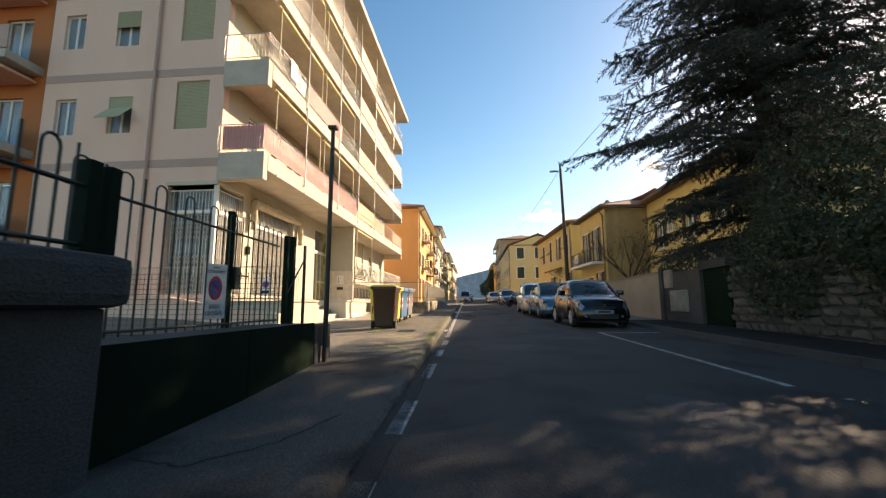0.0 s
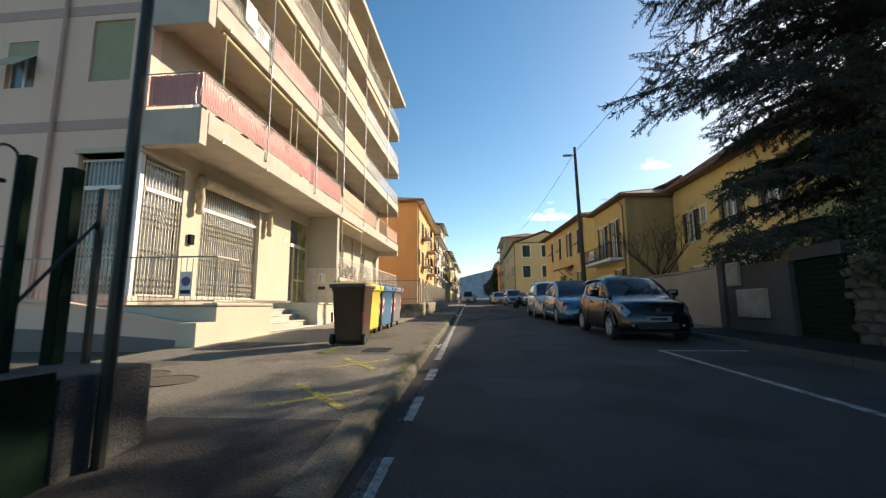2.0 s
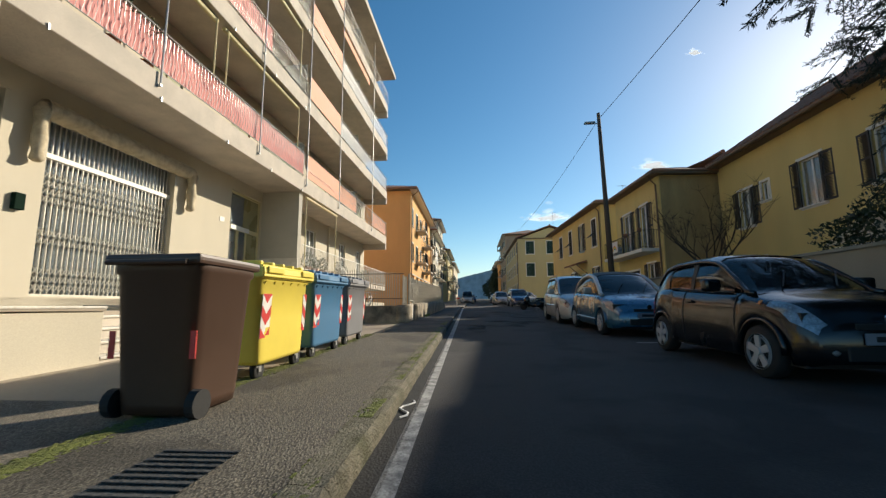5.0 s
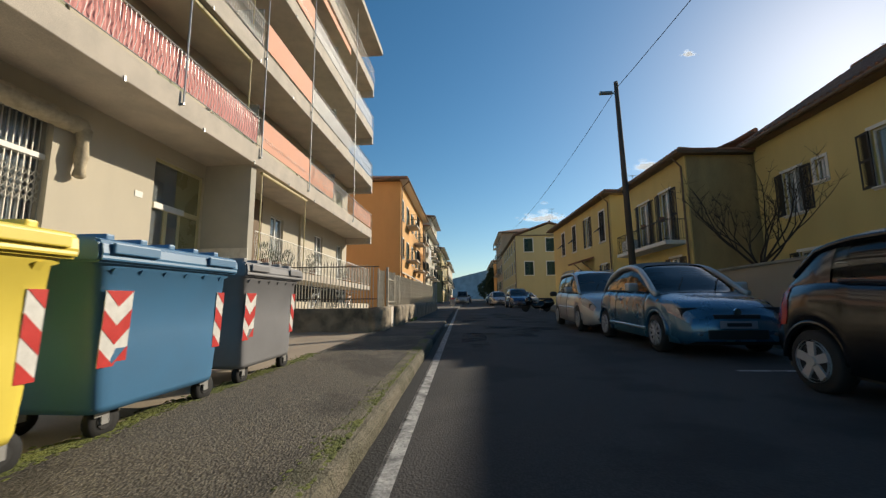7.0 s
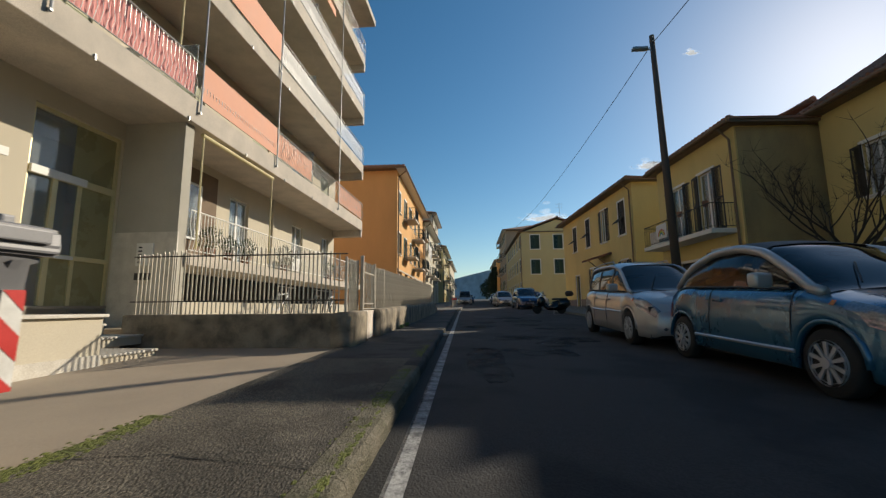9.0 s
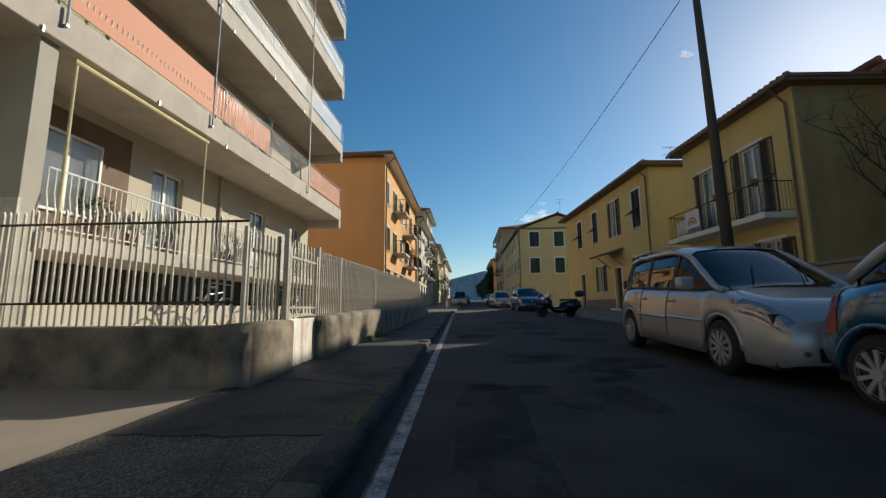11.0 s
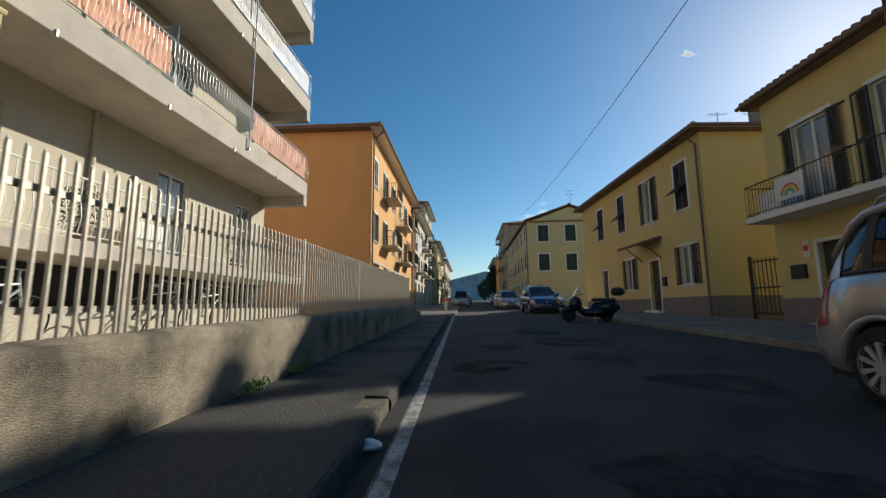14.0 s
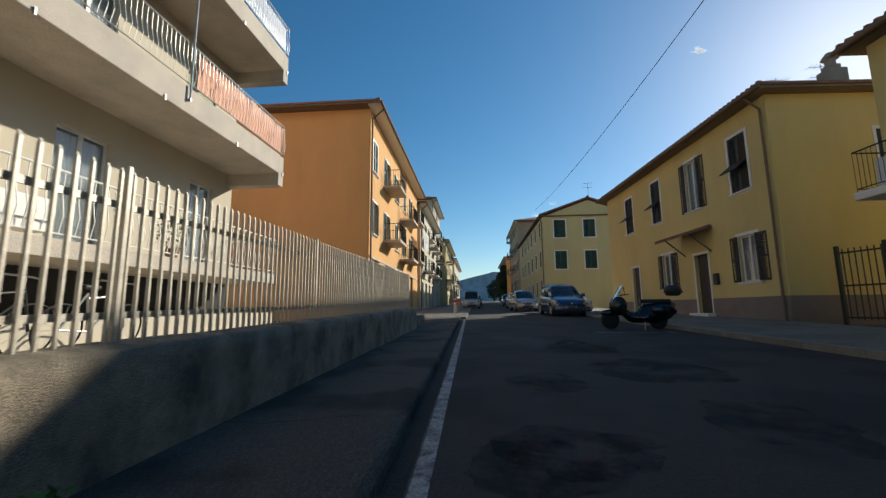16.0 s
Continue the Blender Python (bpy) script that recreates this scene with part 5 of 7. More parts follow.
# ---- low wall and fence before the block ----
def rough_wall(y0, y1, x0, x1, z1, seed):
    """A pebble-dashed low wall along y with an uneven rounded top."""
    bm = bmesh.new()
    n = max(2, int((y1 - y0) / 0.35))
    prof = [(0, -0.4), (0, 0.35), (0.0, 0.85), (0.04, 0.97), (0.3, 1.0), (0.7, 1.0), (0.96, 0.97), (1, 0.85), (1, -0.4)]
    prev = None
    for i in range(n + 1):
        y = y0 + (y1 - y0) * i / n
        ring = []
        for j, (f, g) in enumerate(prof):
            k = 0.012 * noise.noise((y * 1.7 + seed, j * 0.7, 0.5))
            ring.append(bm.verts.new((x0 + (x1 - x0) * f + k, y, G(y) + (z1 * g if g > 0 else g) + k)))
        if prev:
            for j in range(len(prof) - 1):
                bm.faces.new((prev[j], prev[j + 1], ring[j + 1], ring[j]))
        else:
            bm.faces.new(ring)
        prev = ring
    bm.faces.new(prev[::-1])
    bmesh.ops.recalc_face_normals(bm, faces=bm.faces[:])
    return bm


setting("fence_wall_pillar", rough_wall(21.1, 22.0, -2.62, -2.22, 0.69, 1), M["conc"], "rough pebble-dashed low wall pillar", "wall", True)
setting("fence_wall_long", rough_wall(22.95, 36.6, -2.60, -2.20, 0.69, 4), M["conc"], "rough pebble-dashed low wall under the fence", "wall", True)
cw = box(-6.3, -2.56, 21.105, 21.45, 0.0, 1.125, 0.03)
setting("fence_wall_cross", cw, M["conc"], "rough pebble-dashed low wall across the yard", "wall")
setting("yard", box(-8.3, -2.66, 21.6, 37.0, 0.0, 0.86), M["apron"], "tan paved yard behind the fence", "yard")

fence = thing("metal_fence", pose(0, 0, 0), "pale painted steel picket fence on a low wall", "fence")
pk = prism([(-0.010, 0), (0.010, 0), (0.010, 0.905), (0, 0.93), (-0.010, 0.905)], -0.007, 0.007)
pk0 = part("picket", pk, M["steel"], fence)
pk0.matrix_basis = pose(-2.41, 21.3, G(21.3) + 0.69)
yy = 21.41
while yy < 36.5:
    if not 21.98 < yy < 23.02:
        clone(pk0, pose(-2.41, yy, G(yy) + 0.69))
    yy += 0.084
xx = -2.55
while xx > -6.25:
    clone(pk0, pose(xx, 21.28, 1.125 + 0.05 * noise.noise((xx * 9, 2, 0)), 0, 1.5 * noise.noise((xx * 7, 0, 5))) @ Matrix.Diagonal((1.1, 1, 1.20 + 0.08 * math.cos((xx + 4.4) * 1.3), 1)))
    xx -= 0.078
for dz in (0.83, 1.42):
    for y0, y1 in ((21.25, 22.0), (23.0, 36.5)):
        r = bmesh.new()
        va = [r.verts.new((x, y, G(y) + dz + k)) for y in (y0, y1) for x, k in ((-2.437, -0.018), (-2.424, -0.018), (-2.424, 0.018), (-2.437, 0.018))]
        for f in ((3, 2, 1, 0), (4, 5, 6, 7), (0, 1, 5, 4), (1, 2, 6, 5), (2, 3, 7, 6), (3, 0, 4, 7)):
            r.faces.new([va[q] for q in f])
        part("rail", r, M["steel"], fence)
for z in (1.35, 2.15):
    r = bmesh.new()
    tube(r, (-6.3, 21.255, z), (-2.4, 21.255, z), 0.013, None, 6)
    part("rail", r, M["wood"], fence, "dark weathered rail")
for y in (21.24, 21.95, 24.3, 27.0, 29.7, 32.4, 35.0, 36.5):
    part("post", box(-2.435, -2.395, y - 0.015, y + 0.015, G(y) + 0.55, G(y) + 1.64, 0.005), M["steel"], fence)
gate = thing("small_gate", pose(-2.34, 22.08, G(22.5)), "white sheet and bar garden gate with rust streaks", "gate")
part("panel", box(-0.02, 0.02, 0.0, 0.86, 0.08, 0.68, 0.006), M["rust"], gate, "rust-streaked white sheet panel")
gf = bmesh.new()
for y in (-0.02, 0.845):
    bx(gf, -0.02, 0.02, y, y + 0.035, 0.05, 1.52)
for z in (0.70, 0.80, 1.40):
    bx(gf, -0.012, 0.012, 0.015, 0.845, z, z + 0.025)
part("gate_frame", gf, M["steel"], gate)
for i in range(7):
    part("bar", box(-0.009, 0.009, 0.105 + 0.107 * i, 0.123 + 0.107 * i, 0.74, 1.62), M["steel"], gate)
part("post", box(-0.03, 0.03, -0.10, -0.045, 0.0, 1.72, 0.008), M["steel"], gate)
part("post", box(-0.03, 0.03, 0.9, 0.955, 0.0, 1.66, 0.008), M["steel"], gate)


# ---- dark fence and green gate on the near left ----
gw_ = thing("boundary_wall", pose(0, 0, 0), "dark old concrete boundary wall with a rounded cap", "wall", kind="structure")
part("wall", box(-2.25, -1.86, -14, 2.0, -0.3, 0.93, 0.02), M["oldconc"], gw_)
part("cap", box(-2.35, -1.78, -14, 2.08, 0.93, 1.2, 0.07), M["oldconc"], gw_)
nf = thing("hooped_fence", pose(0, 0, 0), "dark green iron fence with hooped bars", "fence")


def hoops(parent, y0, y1, z0, zr, x, step=0.09):
    """Straight bars and hooped pairs in turn along y."""
    for z in (z0 + 0.04, zr):
        b = bmesh.new()
        tube(b, (x, y0, z), (x, y1, z), 0.013, None, 6)
        part("rail", b, M["blackiron"], parent)
    y = y0 + 0.05
    i = 0
    h = step / 2
    while y < y1 - 0.03:
        b = bmesh.new()
        if i % 2:
            tube(b, (x, y, z0), (x, y, zr + 0.21), 0.008, None, 6)
            part("bar", b, M["blackiron"], parent)
            y += step
        else:
            pts = [(x, y, z0), (x, y, zr + 0.15)] + [(x, y + h - h * math.cos(a * math.pi / 6), zr + 0.15 + 0.055 * math.sin(a * math.pi / 6)) for a in range(1, 6)] + [(x, y + step, zr + 0.15), (x, y + step, z0)]
            pipe(b, pts, 0.008, 6)
            part("hoop", b, M["blackiron"], parent)
            y += step * 2
        i += 1


hoops(nf, -1.6, 1.93, 1.21, 1.555, -1.98)
for y in (1.9, 2.02):
    part("post", box(-2.03, -1.95, y + 0.02, y + 0.095, 1.1, 1.70, 0.006), M["greensheet"], nf, "dark green square post")
gw2 = thing("low_wall", pose(0, 0, 0), "low dark wall faced with green sheet before the gate", "wall", kind="structure")
part("core", box(-2.62, -2.02, 2.0, 5.2, -0.1, 0.715, 0.02), M["oldconc"], gw2)
part("end_block", box(-2.62, -1.98, 5.2, 5.78, -0.1, 0.70, 0.035), M["oldconc"], gw2, "rough grey concrete end block")
for y0, y1 in ((2.1, 3.65), (3.66, 5.19)):
    part("sheet", box(-2.015, -1.995, y0, y1, 0.06, 0.73, 0.004), M["greensheet"], gw2, "dark green metal sheet")
gg = thing("green_gate", pose(0, 0, 0), "dark green iron gate with hooped bars and a lock", "gate")
hoops(gg, 2.35, 5.3, 0.72, 1.73, -2.56, 0.118)
part("post", box(-2.61, -2.55, 4.18, 4.245, 0.70, 1.96, 0.006), M["greensheet"], gg)
part("post", box(-2.50, -2.44, 5.30, 5.355, 0.69, 1.88, 0.006), M["greensheet"], gg)
part("post", box(-2.58, -2.50, 5.62, 5.70, 0.69, 1.92, 0.006), M["greensheet"], gg)
part("post", box(-2.395, -2.36, 5.70, 5.735, 0.69, 1.80, 0.004), M["blackiron"], gg)
part("lock", box(-2.57, -2.52, 4.25, 4.33, 1.12, 1.36, 0.01), M["blackiron"], gg, "black lock case with a lever")
lv = bmesh.new()
tube(lv, (-2.5, 4.29, 1.27), (-2.5, 4.46, 1.27), 0.01)
part("lever", lv, M["blackiron"], gg)
pb = bmesh.new()
tube(pb, (-2.5, 5.3, 0.95), (-2.38, 5.72, 1.6), 0.011)
part("brace", pb, M["blackiron"], gg)
ns = part("sign", box(-0.006, 0.006, -0.2, 0.2, 0.0, 0.56, 0.002), M["stickwhite"], gg, "white no-parking plate with a blue and red disc")
ns.matrix_basis = pose(-2.535, 3.93, 0.82, 0, 0, -20) @ Matrix.Diagonal((1, 0.60, 0.96, 1))
for rr, mt, dx in ((0.125, "red", 0.007), (0.098, "signblue", 0.010)):
    sb = bmesh.new()
    lathe(sb, [(dx - 0.002, rr), (dx, rr)], "X", 28, (0, 0, 0.31))
    part("disc", sb, M[mt], ns)
sl = bmesh.new()
bx(sl, 0.011, 0.0125, -0.012, 0.012, -0.105, 0.105)
so = part("slash", sl, M["red"], ns)
so.matrix_basis = pose(0, 0, 0.31, 45, 0, 0)


def words(text, m, size, material, parent):
    """Flat lettering."""
    cu = bpy.data.curves.new("lettering", "FONT")
    cu.body, cu.size, cu.align_x = text, size, "CENTER"
    cu.extrude = 0.0006
    o = new("lettering", cu)
    bpy.context.view_layer.update()
    me = bpy.data.meshes.new_from_object(o)
    bpy.data.objects.remove(o)
    me.materials.append(material)
    t = new("lettering", me)
    t.parent, t.matrix_basis = parent, m
    return t


words("passo", pose(0.0075, 0, 0.105, 90, 0, 90), 0.085, M["dark"], ns)
words("carrabile", pose(0.0075, 0, 0.035, 90, 0, 90), 0.085, M["dark"], ns)
words("comune di", pose(0.0075, 0, 0.515, 90, 0, 90), 0.035, M["dark"], ns)
words("SESTRI LEVANTE", pose(0.0075, 0, 0.465, 90, 0, 90), 0.045, M["dark"], ns)
wm = bmesh.new()
for i in range(28):
    y = 5.2 + i * 0.1
    tube(wm, (-2.65 - i * 0.1, 5.45, 0.15), (-2.65 - i * 0.1, 5.45, 1.4), 0.003, None, 4)
for i in range(18):
    tube(wm, (-2.62, 5.45, 0.2 + i * 0.07), (-5.4, 5.45, 0.2 + i * 0.07), 0.003, None, 4)
tagged(part("wire_mesh", wm, M["blackiron"], gg), kind="stuff")
tp_ = thing("thin_pole", pose(-1.93, 5.4, G(5)), "tall thin dark iron pole beside the gate", "pole")
b = bmesh.new()
tube(b, (0, 0, 0), (0.02, 0, 3.3), 0.035, 0.03, 8)
part("shaft", b, M["blackiron"], tp_)
part("cap", box(-0.04, 0.08, -0.05, 0.05, 3.3, 3.34), M["blackiron"], tp_)


# ---- rubbish bins ----
def big_bin(m, material, label):
    B = thing("waste_container", m, label, "waste bin", "row of waste containers")
    w, d = 1.22, 0.76
    b = bmesh.new()
    rings = []
    for z, sx, sy in ((0.17, 0.90, 0.86), (0.21, 0.92, 0.88), (0.62, 0.95, 0.94), (1.02, 0.985, 0.995), (1.035, 1.03, 1.04), (1.09, 1.03, 1.04)):
        ring = []
        for k in range(24):
            a = 2 * math.pi * (k + 0.5) / 24
            c, s = math.cos(a), math.sin(a)
            e = 0.13
            ring.append(b.verts.new((d / 2 * sx * math.copysign(abs(c) ** e, c), w / 2 * sy * math.copysign(abs(s) ** e, s), z)))
        rings.append(ring)
    for p, q in zip(rings, rings[1:]):
        for k in range(24):
            b.faces.new((p[k], p[(k + 1) % 24], q[(k + 1) % 24], q[k]))
    b.faces.new(rings[0][::-1])
    part("body", b, M[material], B, "", True)
    li = bmesh.new()
    pts = [(0.425, 1.06), (0.435, 1.10), (0.425, 1.185), (0.39, 1.205), (0.1, 1.235), (-0.3, 1.24), (-0.42, 1.17), (-0.43, 1.09)]
    prism(pts, -w / 2 - 0.05, w / 2 + 0.05, li)
    bmesh.ops.bevel(li, geom=li.edges[:], offset=0.015, segments=2, affect="EDGES")
    lid = part("lid", li, M[material], B)
    for y in (-0.42, 0.42):
        part("lid_handle", box(0.43, 0.452, y - 0.17, y + 0.17, 1.115, 1.18, 0.008), M[material], lid)
    for y in (-0.5, -0.25, 0.0, 0.25, 0.5):
        part("lid_ridge", box(-0.25, 0.33, y - 0.03, y + 0.03, 1.16, 1.25, 0.012), M[material], lid)
    for y in (-0.5, -0.3, -0.1, 0.1, 0.3, 0.5):
        part("rib", prism([(0.37, 0.99), (0.395, 1.035), (0.36, 1.035)], y - 0.02, y + 0.02), M[material], B)
    for y in (-w / 2 - 0.02, w / 2 + 0.02):
        t = bmesh.new()
        tube(t, (-0.06, y - math.copysign(0.03, y), 0.95), (-0.06, y + math.copysign(0.05, y), 0.95), 0.028)
        part("lifting_pin", t, M["galv"], B)
    for x in (-0.26, 0.27):
        for y in (-0.45, 0.45):
            t = bmesh.new()
            lathe(t, [(-0.024, 0.05), (-0.026, 0.1), (-0.015, 0.108), (0.015, 0.108), (0.026, 0.1), (0.024, 0.05)], "X", 20, (x, y + 0.05, 0.108))
            wh = part("caster", t, M["rubber"], B, "", True)
            f = bmesh.new()
            for s in (-0.035, 0.035):
                prism([(x + s - 0.004, 0.09), (x + s + 0.004, 0.09), (x + s + 0.004, 0.18), (x + s - 0.004, 0.18)], y + 0.015, y + 0.065, f)
                prism([(x + s - 0.003, 0.14), (x + s + 0.003, 0.14), (x + s + 0.003, 0.2), (x + s - 0.003, 0.2)], y - 0.03, y + 0.05, f)
            bx(f, x - 0.055, x + 0.055, y - 0.07, y + 0.06, 0.195, 0.21)
            part("fork", f, M["galv"], wh, "galvanised caster fork")
            hu = bmesh.new()
            lathe(hu, [(-0.03, 0.0), (-0.03, 0.05), (0.03, 0.05), (0.03, 0.0)], "X", 12, (x, y + 0.05, 0.108))
            part("hub", hu, M["plastic"], wh)
    for y0 in (-0.545, 0.468):
        st = bmesh.new()
        bx(st, 0, 0.004, 0, 0.19 if y0 < 0 else 0.095, 0, 0.46)
        sk = part("reflective_sticker", st, M["stickwhite"], B, "red and white chevron sticker")
        sk.matrix_basis = pose(0.349, y0, 0.44, 0, 3.0, 0)
        for i in range(3):
            for s in ((0, 1) if y0 < 0 else (0,)):
                c = bmesh.new()
                z = -0.10 + i * 0.23
                a, bb = (0.0, 0.095) if s == 0 else (0.19, 0.095)
                q = [(0.006, a, z + 0.10), (0.006, bb, z), (0.006, bb, z + 0.115), (0.006, a, z + 0.215)]
                q = [(x, y, min(0.46, max(0.0, zz))) for x, y, zz in q]
                fs = c.faces.new([c.verts.new(p) for p in q])
                bmesh.ops.dissolve_degenerate(c, dist=1e-5, edges=c.edges[:])
                part("chevron", c, M["red"], sk)
    return B


big_bin(pose(-2.60, 12.5, G(12.5) + 0.105, 1.2, 0, 1) @ Matrix.Diagonal((1, 1, 0.95, 1)), "binyellow", "yellow plastic wheeled waste container with chevron stickers")
big_bin(pose(-2.62, 13.97, G(13.98) + 0.105, 1.2, 0, -1) @ Matrix.Diagonal((1, 1, 0.95, 1)), "binblue", "blue plastic wheeled waste container with chevron stickers")
big_bin(pose(-2.64, 15.46, G(15.5) + 0.105, 1.2, 0, 0.5) @ Matrix.Diagonal((1, 1, 0.95, 1)), "bingrey", "dark grey plastic wheeled waste container with chevron stickers")
bb = thing("wheelie_bin", pose(-2.28, 10.98, G(11) + 0.115, 0, 0, 0), "dark brown two-wheeled organic-waste bin", "waste bin")
b = bmesh.new()
rings = []
for z, s, dd in ((0.03, 0.80, 0.78), (0.10, 0.84, 0.80), (0.95, 0.98, 0.98), (0.97, 1.04, 1.03), (1.02, 1.04, 1.03)):
    ring = []
    for k in range(20):
        a = 2 * math.pi * (k + 0.5) / 20
        c, sn = math.cos(a), math.sin(a)
        ring.append(b.verts.new((0.31 * s * math.copysign(abs(c) ** 0.22, c), 0.36 * dd * math.copysign(abs(sn) ** 0.22, sn), z)))
    rings.append(ring)
for p, q in zip(rings, rings[1:]):
    for k in range(20):
        b.faces.new((p[k], p[(k + 1) % 20], q[(k + 1) % 20], q[k]))
b.faces.new(rings[0][::-1])
part("body", b, M["binbrown"], bb, "", True)
lb = box(-0.34, 0.34, -0.40, 0.38, 1.02, 1.09, 0.025)
part("lid", lb, M["binbrown"], bb)
h = bmesh.new()
tube(h, (-0.28, -0.44, 1.03), (0.28, -0.44, 1.03), 0.018)
part("handle", h, M["binbrown"], bb)
for x in (-0.29, 0.29):
    t = bmesh.new()
    lathe(t, [(-0.03, 0.05), (-0.03, 0.095), (0.03, 0.095), (0.03, 0.05)], "X", 16, (x, -0.25, 0.1))
    part("wheel", t, M["rubber"], bb)
for x in (-0.285, 0.285):
    part("reflective_sticker", box(x - 0.02, x + 0.02, -0.335, -0.325, 0.40, 0.58), M["red"], bb, "small red and white sticker")


# ---- cars ----
def smooth(ys, pts, k=3):
    v = np.interp(ys, [p[0] for p in pts], [p[1] for p in pts])
    for _ in range(k):
        v = np.convolve(np.pad(v, 1, mode="edge"), (0.25, 0.5, 0.25), mode="valid")
    return v


def wheel(parent, x, y, r, w, spokes, side):
    t = bmesh.new()
    lathe(t, [(-w / 2, r * 0.66), (-w / 2, r * 0.93), (-w / 2 + 0.025, r), (w / 2 - 0.025, r), (w / 2, r * 0.93), (w / 2, r * 0.66)], "X", 32, (x, y, r))
    ty = part("wheel", t, M["rubber"], parent, "", True)
    f = bmesh.new()
    o = x + side * (w / 2 + 0.006)
    lathe(f, [(-0.012, r * 0.68), (0.012, r * 0.68), (0.012, r * 0.60), (0.0, r * 0.58), (-0.012, r * 0.58)], "X", 32, (o, y, r), False)
    lathe(f, [(-0.03, r * 0.17), (0.012, r * 0.17), (0.018, r * 0.10)], "X", 12, (o, y, r))
    for i in range(spokes):
        a = 2 * math.pi * i / spokes + 0.3
        u, n = Vector((0, math.cos(a), math.sin(a))), Vector((0, -math.sin(a), math.cos(a)))
        c = Vector((o, y, r))
        h0, h1 = (0.035, 0.045) if spokes > 7 else (0.12, 0.10)
        q = [c + u * r * 0.12 + n * r * h0, c + u * r * 0.62 + n * r * h1 * 1.5, c + u * r * 0.62 - n * r * h1 * 1.5, c + u * r * 0.12 - n * r * h0]
        top = [f.verts.new(p + Vector((side * 0.012, 0, 0))) for p in q]
        bot = [f.verts.new(p - Vector((side * 0.015, 0, 0))) for p in q]
        f.faces.new(top)
        for k in range(4):
            f.faces.new((top[k], bot[k], bot[(k + 1) % 4], top[(k + 1) % 4]))
    bmesh.ops.recalc_face_normals(f, faces=f.faces[:])
    part("rim", f, M["alloy"], ty)


def car(m, paint, label, p, group="cars parked along the street"):
    """A car, front towards -y. p: length, half width, axle places, wheel radius, belt and roof lines."""
    C = thing("car", m, label, "car", group)
    Ln, W, ax, r = p["len"], p["w"], p["axles"], p["r"]
    ys = np.linspace(0, Ln, 90)
    top = smooth(ys, p["belt"], 4)
    wid = smooth(ys, [(0, W * 0.70), (0.06, W * 0.80), (0.22, W * 0.90), (0.55, W * 0.98), (Ln * 0.4, W), (Ln - 0.6, W * 0.985), (Ln - 0.15, W * 0.90), (Ln, W * 0.80)], 4)
    bot = smooth(ys, [(0, 0.24), (0.15, 0.18), (Ln - 0.2, 0.22), (Ln, 0.32)], 2)
    b = bmesh.new()
    rows = []
    for y, zt, w, zb in zip(ys, top, wid, bot):
        zl = zb
        for a in ax:
            q = (r + 0.055) ** 2 - (y - a) ** 2
            if q > 0:
                zl = max(zl, r + math.sqrt(q))
        hgt = zt - zl
        lip = any(abs(y - a) < r + 0.16 for a in ax)
        half = [(w - 0.06, zl), (w - (0.0 if lip else 0.02), zl + 0.015), (w + (0.012 if lip else 0.0), zl + hgt * 0.22), (w + 0.005, zl + hgt * 0.48), (w - 0.012, zl + hgt * 0.74), (w - 0.05, zl + hgt * 0.92), (w - 0.11, zt), (w * 0.62, zt + p.get("crown", 0.04)), (0, zt + p.get("crown", 0.04) * 1.35)]
        rows.append([b.verts.new((-x, y, z)) for x, z in half] + [b.verts.new((x, y, z)) for x, z in half[-2::-1]])
    for a, c in zip(rows, rows[1:]):
        for j in range(len(a) - 1):
            b.faces.new((a[j], c[j], c[j + 1], a[j + 1]))
    b.faces.new(rows[0])
    b.faces.new(rows[-1][::-1])
    bmesh.ops.recalc_face_normals(b, faces=b.faces[:])
    shell = [[v.co.copy() for v in row] for row in rows]
    body = part("body", b, paint, C, "", True)
    part("underbody", box(-W + 0.14, W - 0.14, 0.15, Ln - 0.15, 0.17, 0.72), M["plastic"], C)
    # greenhouse
    g0, g1 = p["roof"][0][0], p["roof"][-1][0]
    gy = np.linspace(g0, g1, 60)
    zr = smooth(gy, p["roof"], 3)
    g = bmesh.new()
    gr, sh = [], []
    for y, z in zip(gy, zr):
        zt = float(np.interp(y, ys, top))
        w = float(np.interp(y, ys, wid)) - 0.10
        z = max(z, zt + 0.02)
        t = min(1, (z - zt) / 0.5)
        ws = w - 0.13 * t
        zs = max(zt + 0.01, z - 0.08)
        half = [(w, zt - 0.02), ((w + ws) / 2 + 0.015, (zt + zs) / 2), (ws, zs), (ws - 0.12, z - 0.01), (ws * 0.4, z + 0.012), (0, z + 0.018)]
        sh.append((ws, y, zs))
        gr.append([g.verts.new((-x, y, q)) for x, q in half] + [g.verts.new((x, y, q)) for x, q in half[-2::-1]])
    for a, c in zip(gr, gr[1:]):
        for j in range(len(a) - 1):
            g.faces.new((a[j], c[j], c[j + 1], a[j + 1]))
    bmesh.ops.recalc_face_normals(g, faces=g.faces[:])
    co = [[v.co.copy() for v in row] for row in gr]
    part("glasshouse", g, M["carglass"], C, "dark tinted glass", True)
    ra, rb = p["panel"]
    rp = bmesh.new()
    prev = None
    for row, y in zip(co, gy):
        if ra <= y <= rb:
            cur = [rp.verts.new(v + Vector((0, 0, 0.014))) for v in row[2:-2]]
            if prev:
                for j in range(len(cur) - 1):
                    rp.faces.new((prev[j], cur[j], cur[j + 1], prev[j + 1]))
            prev = cur
    part("roof", rp, p.get("roofmat", paint), C, "", True)
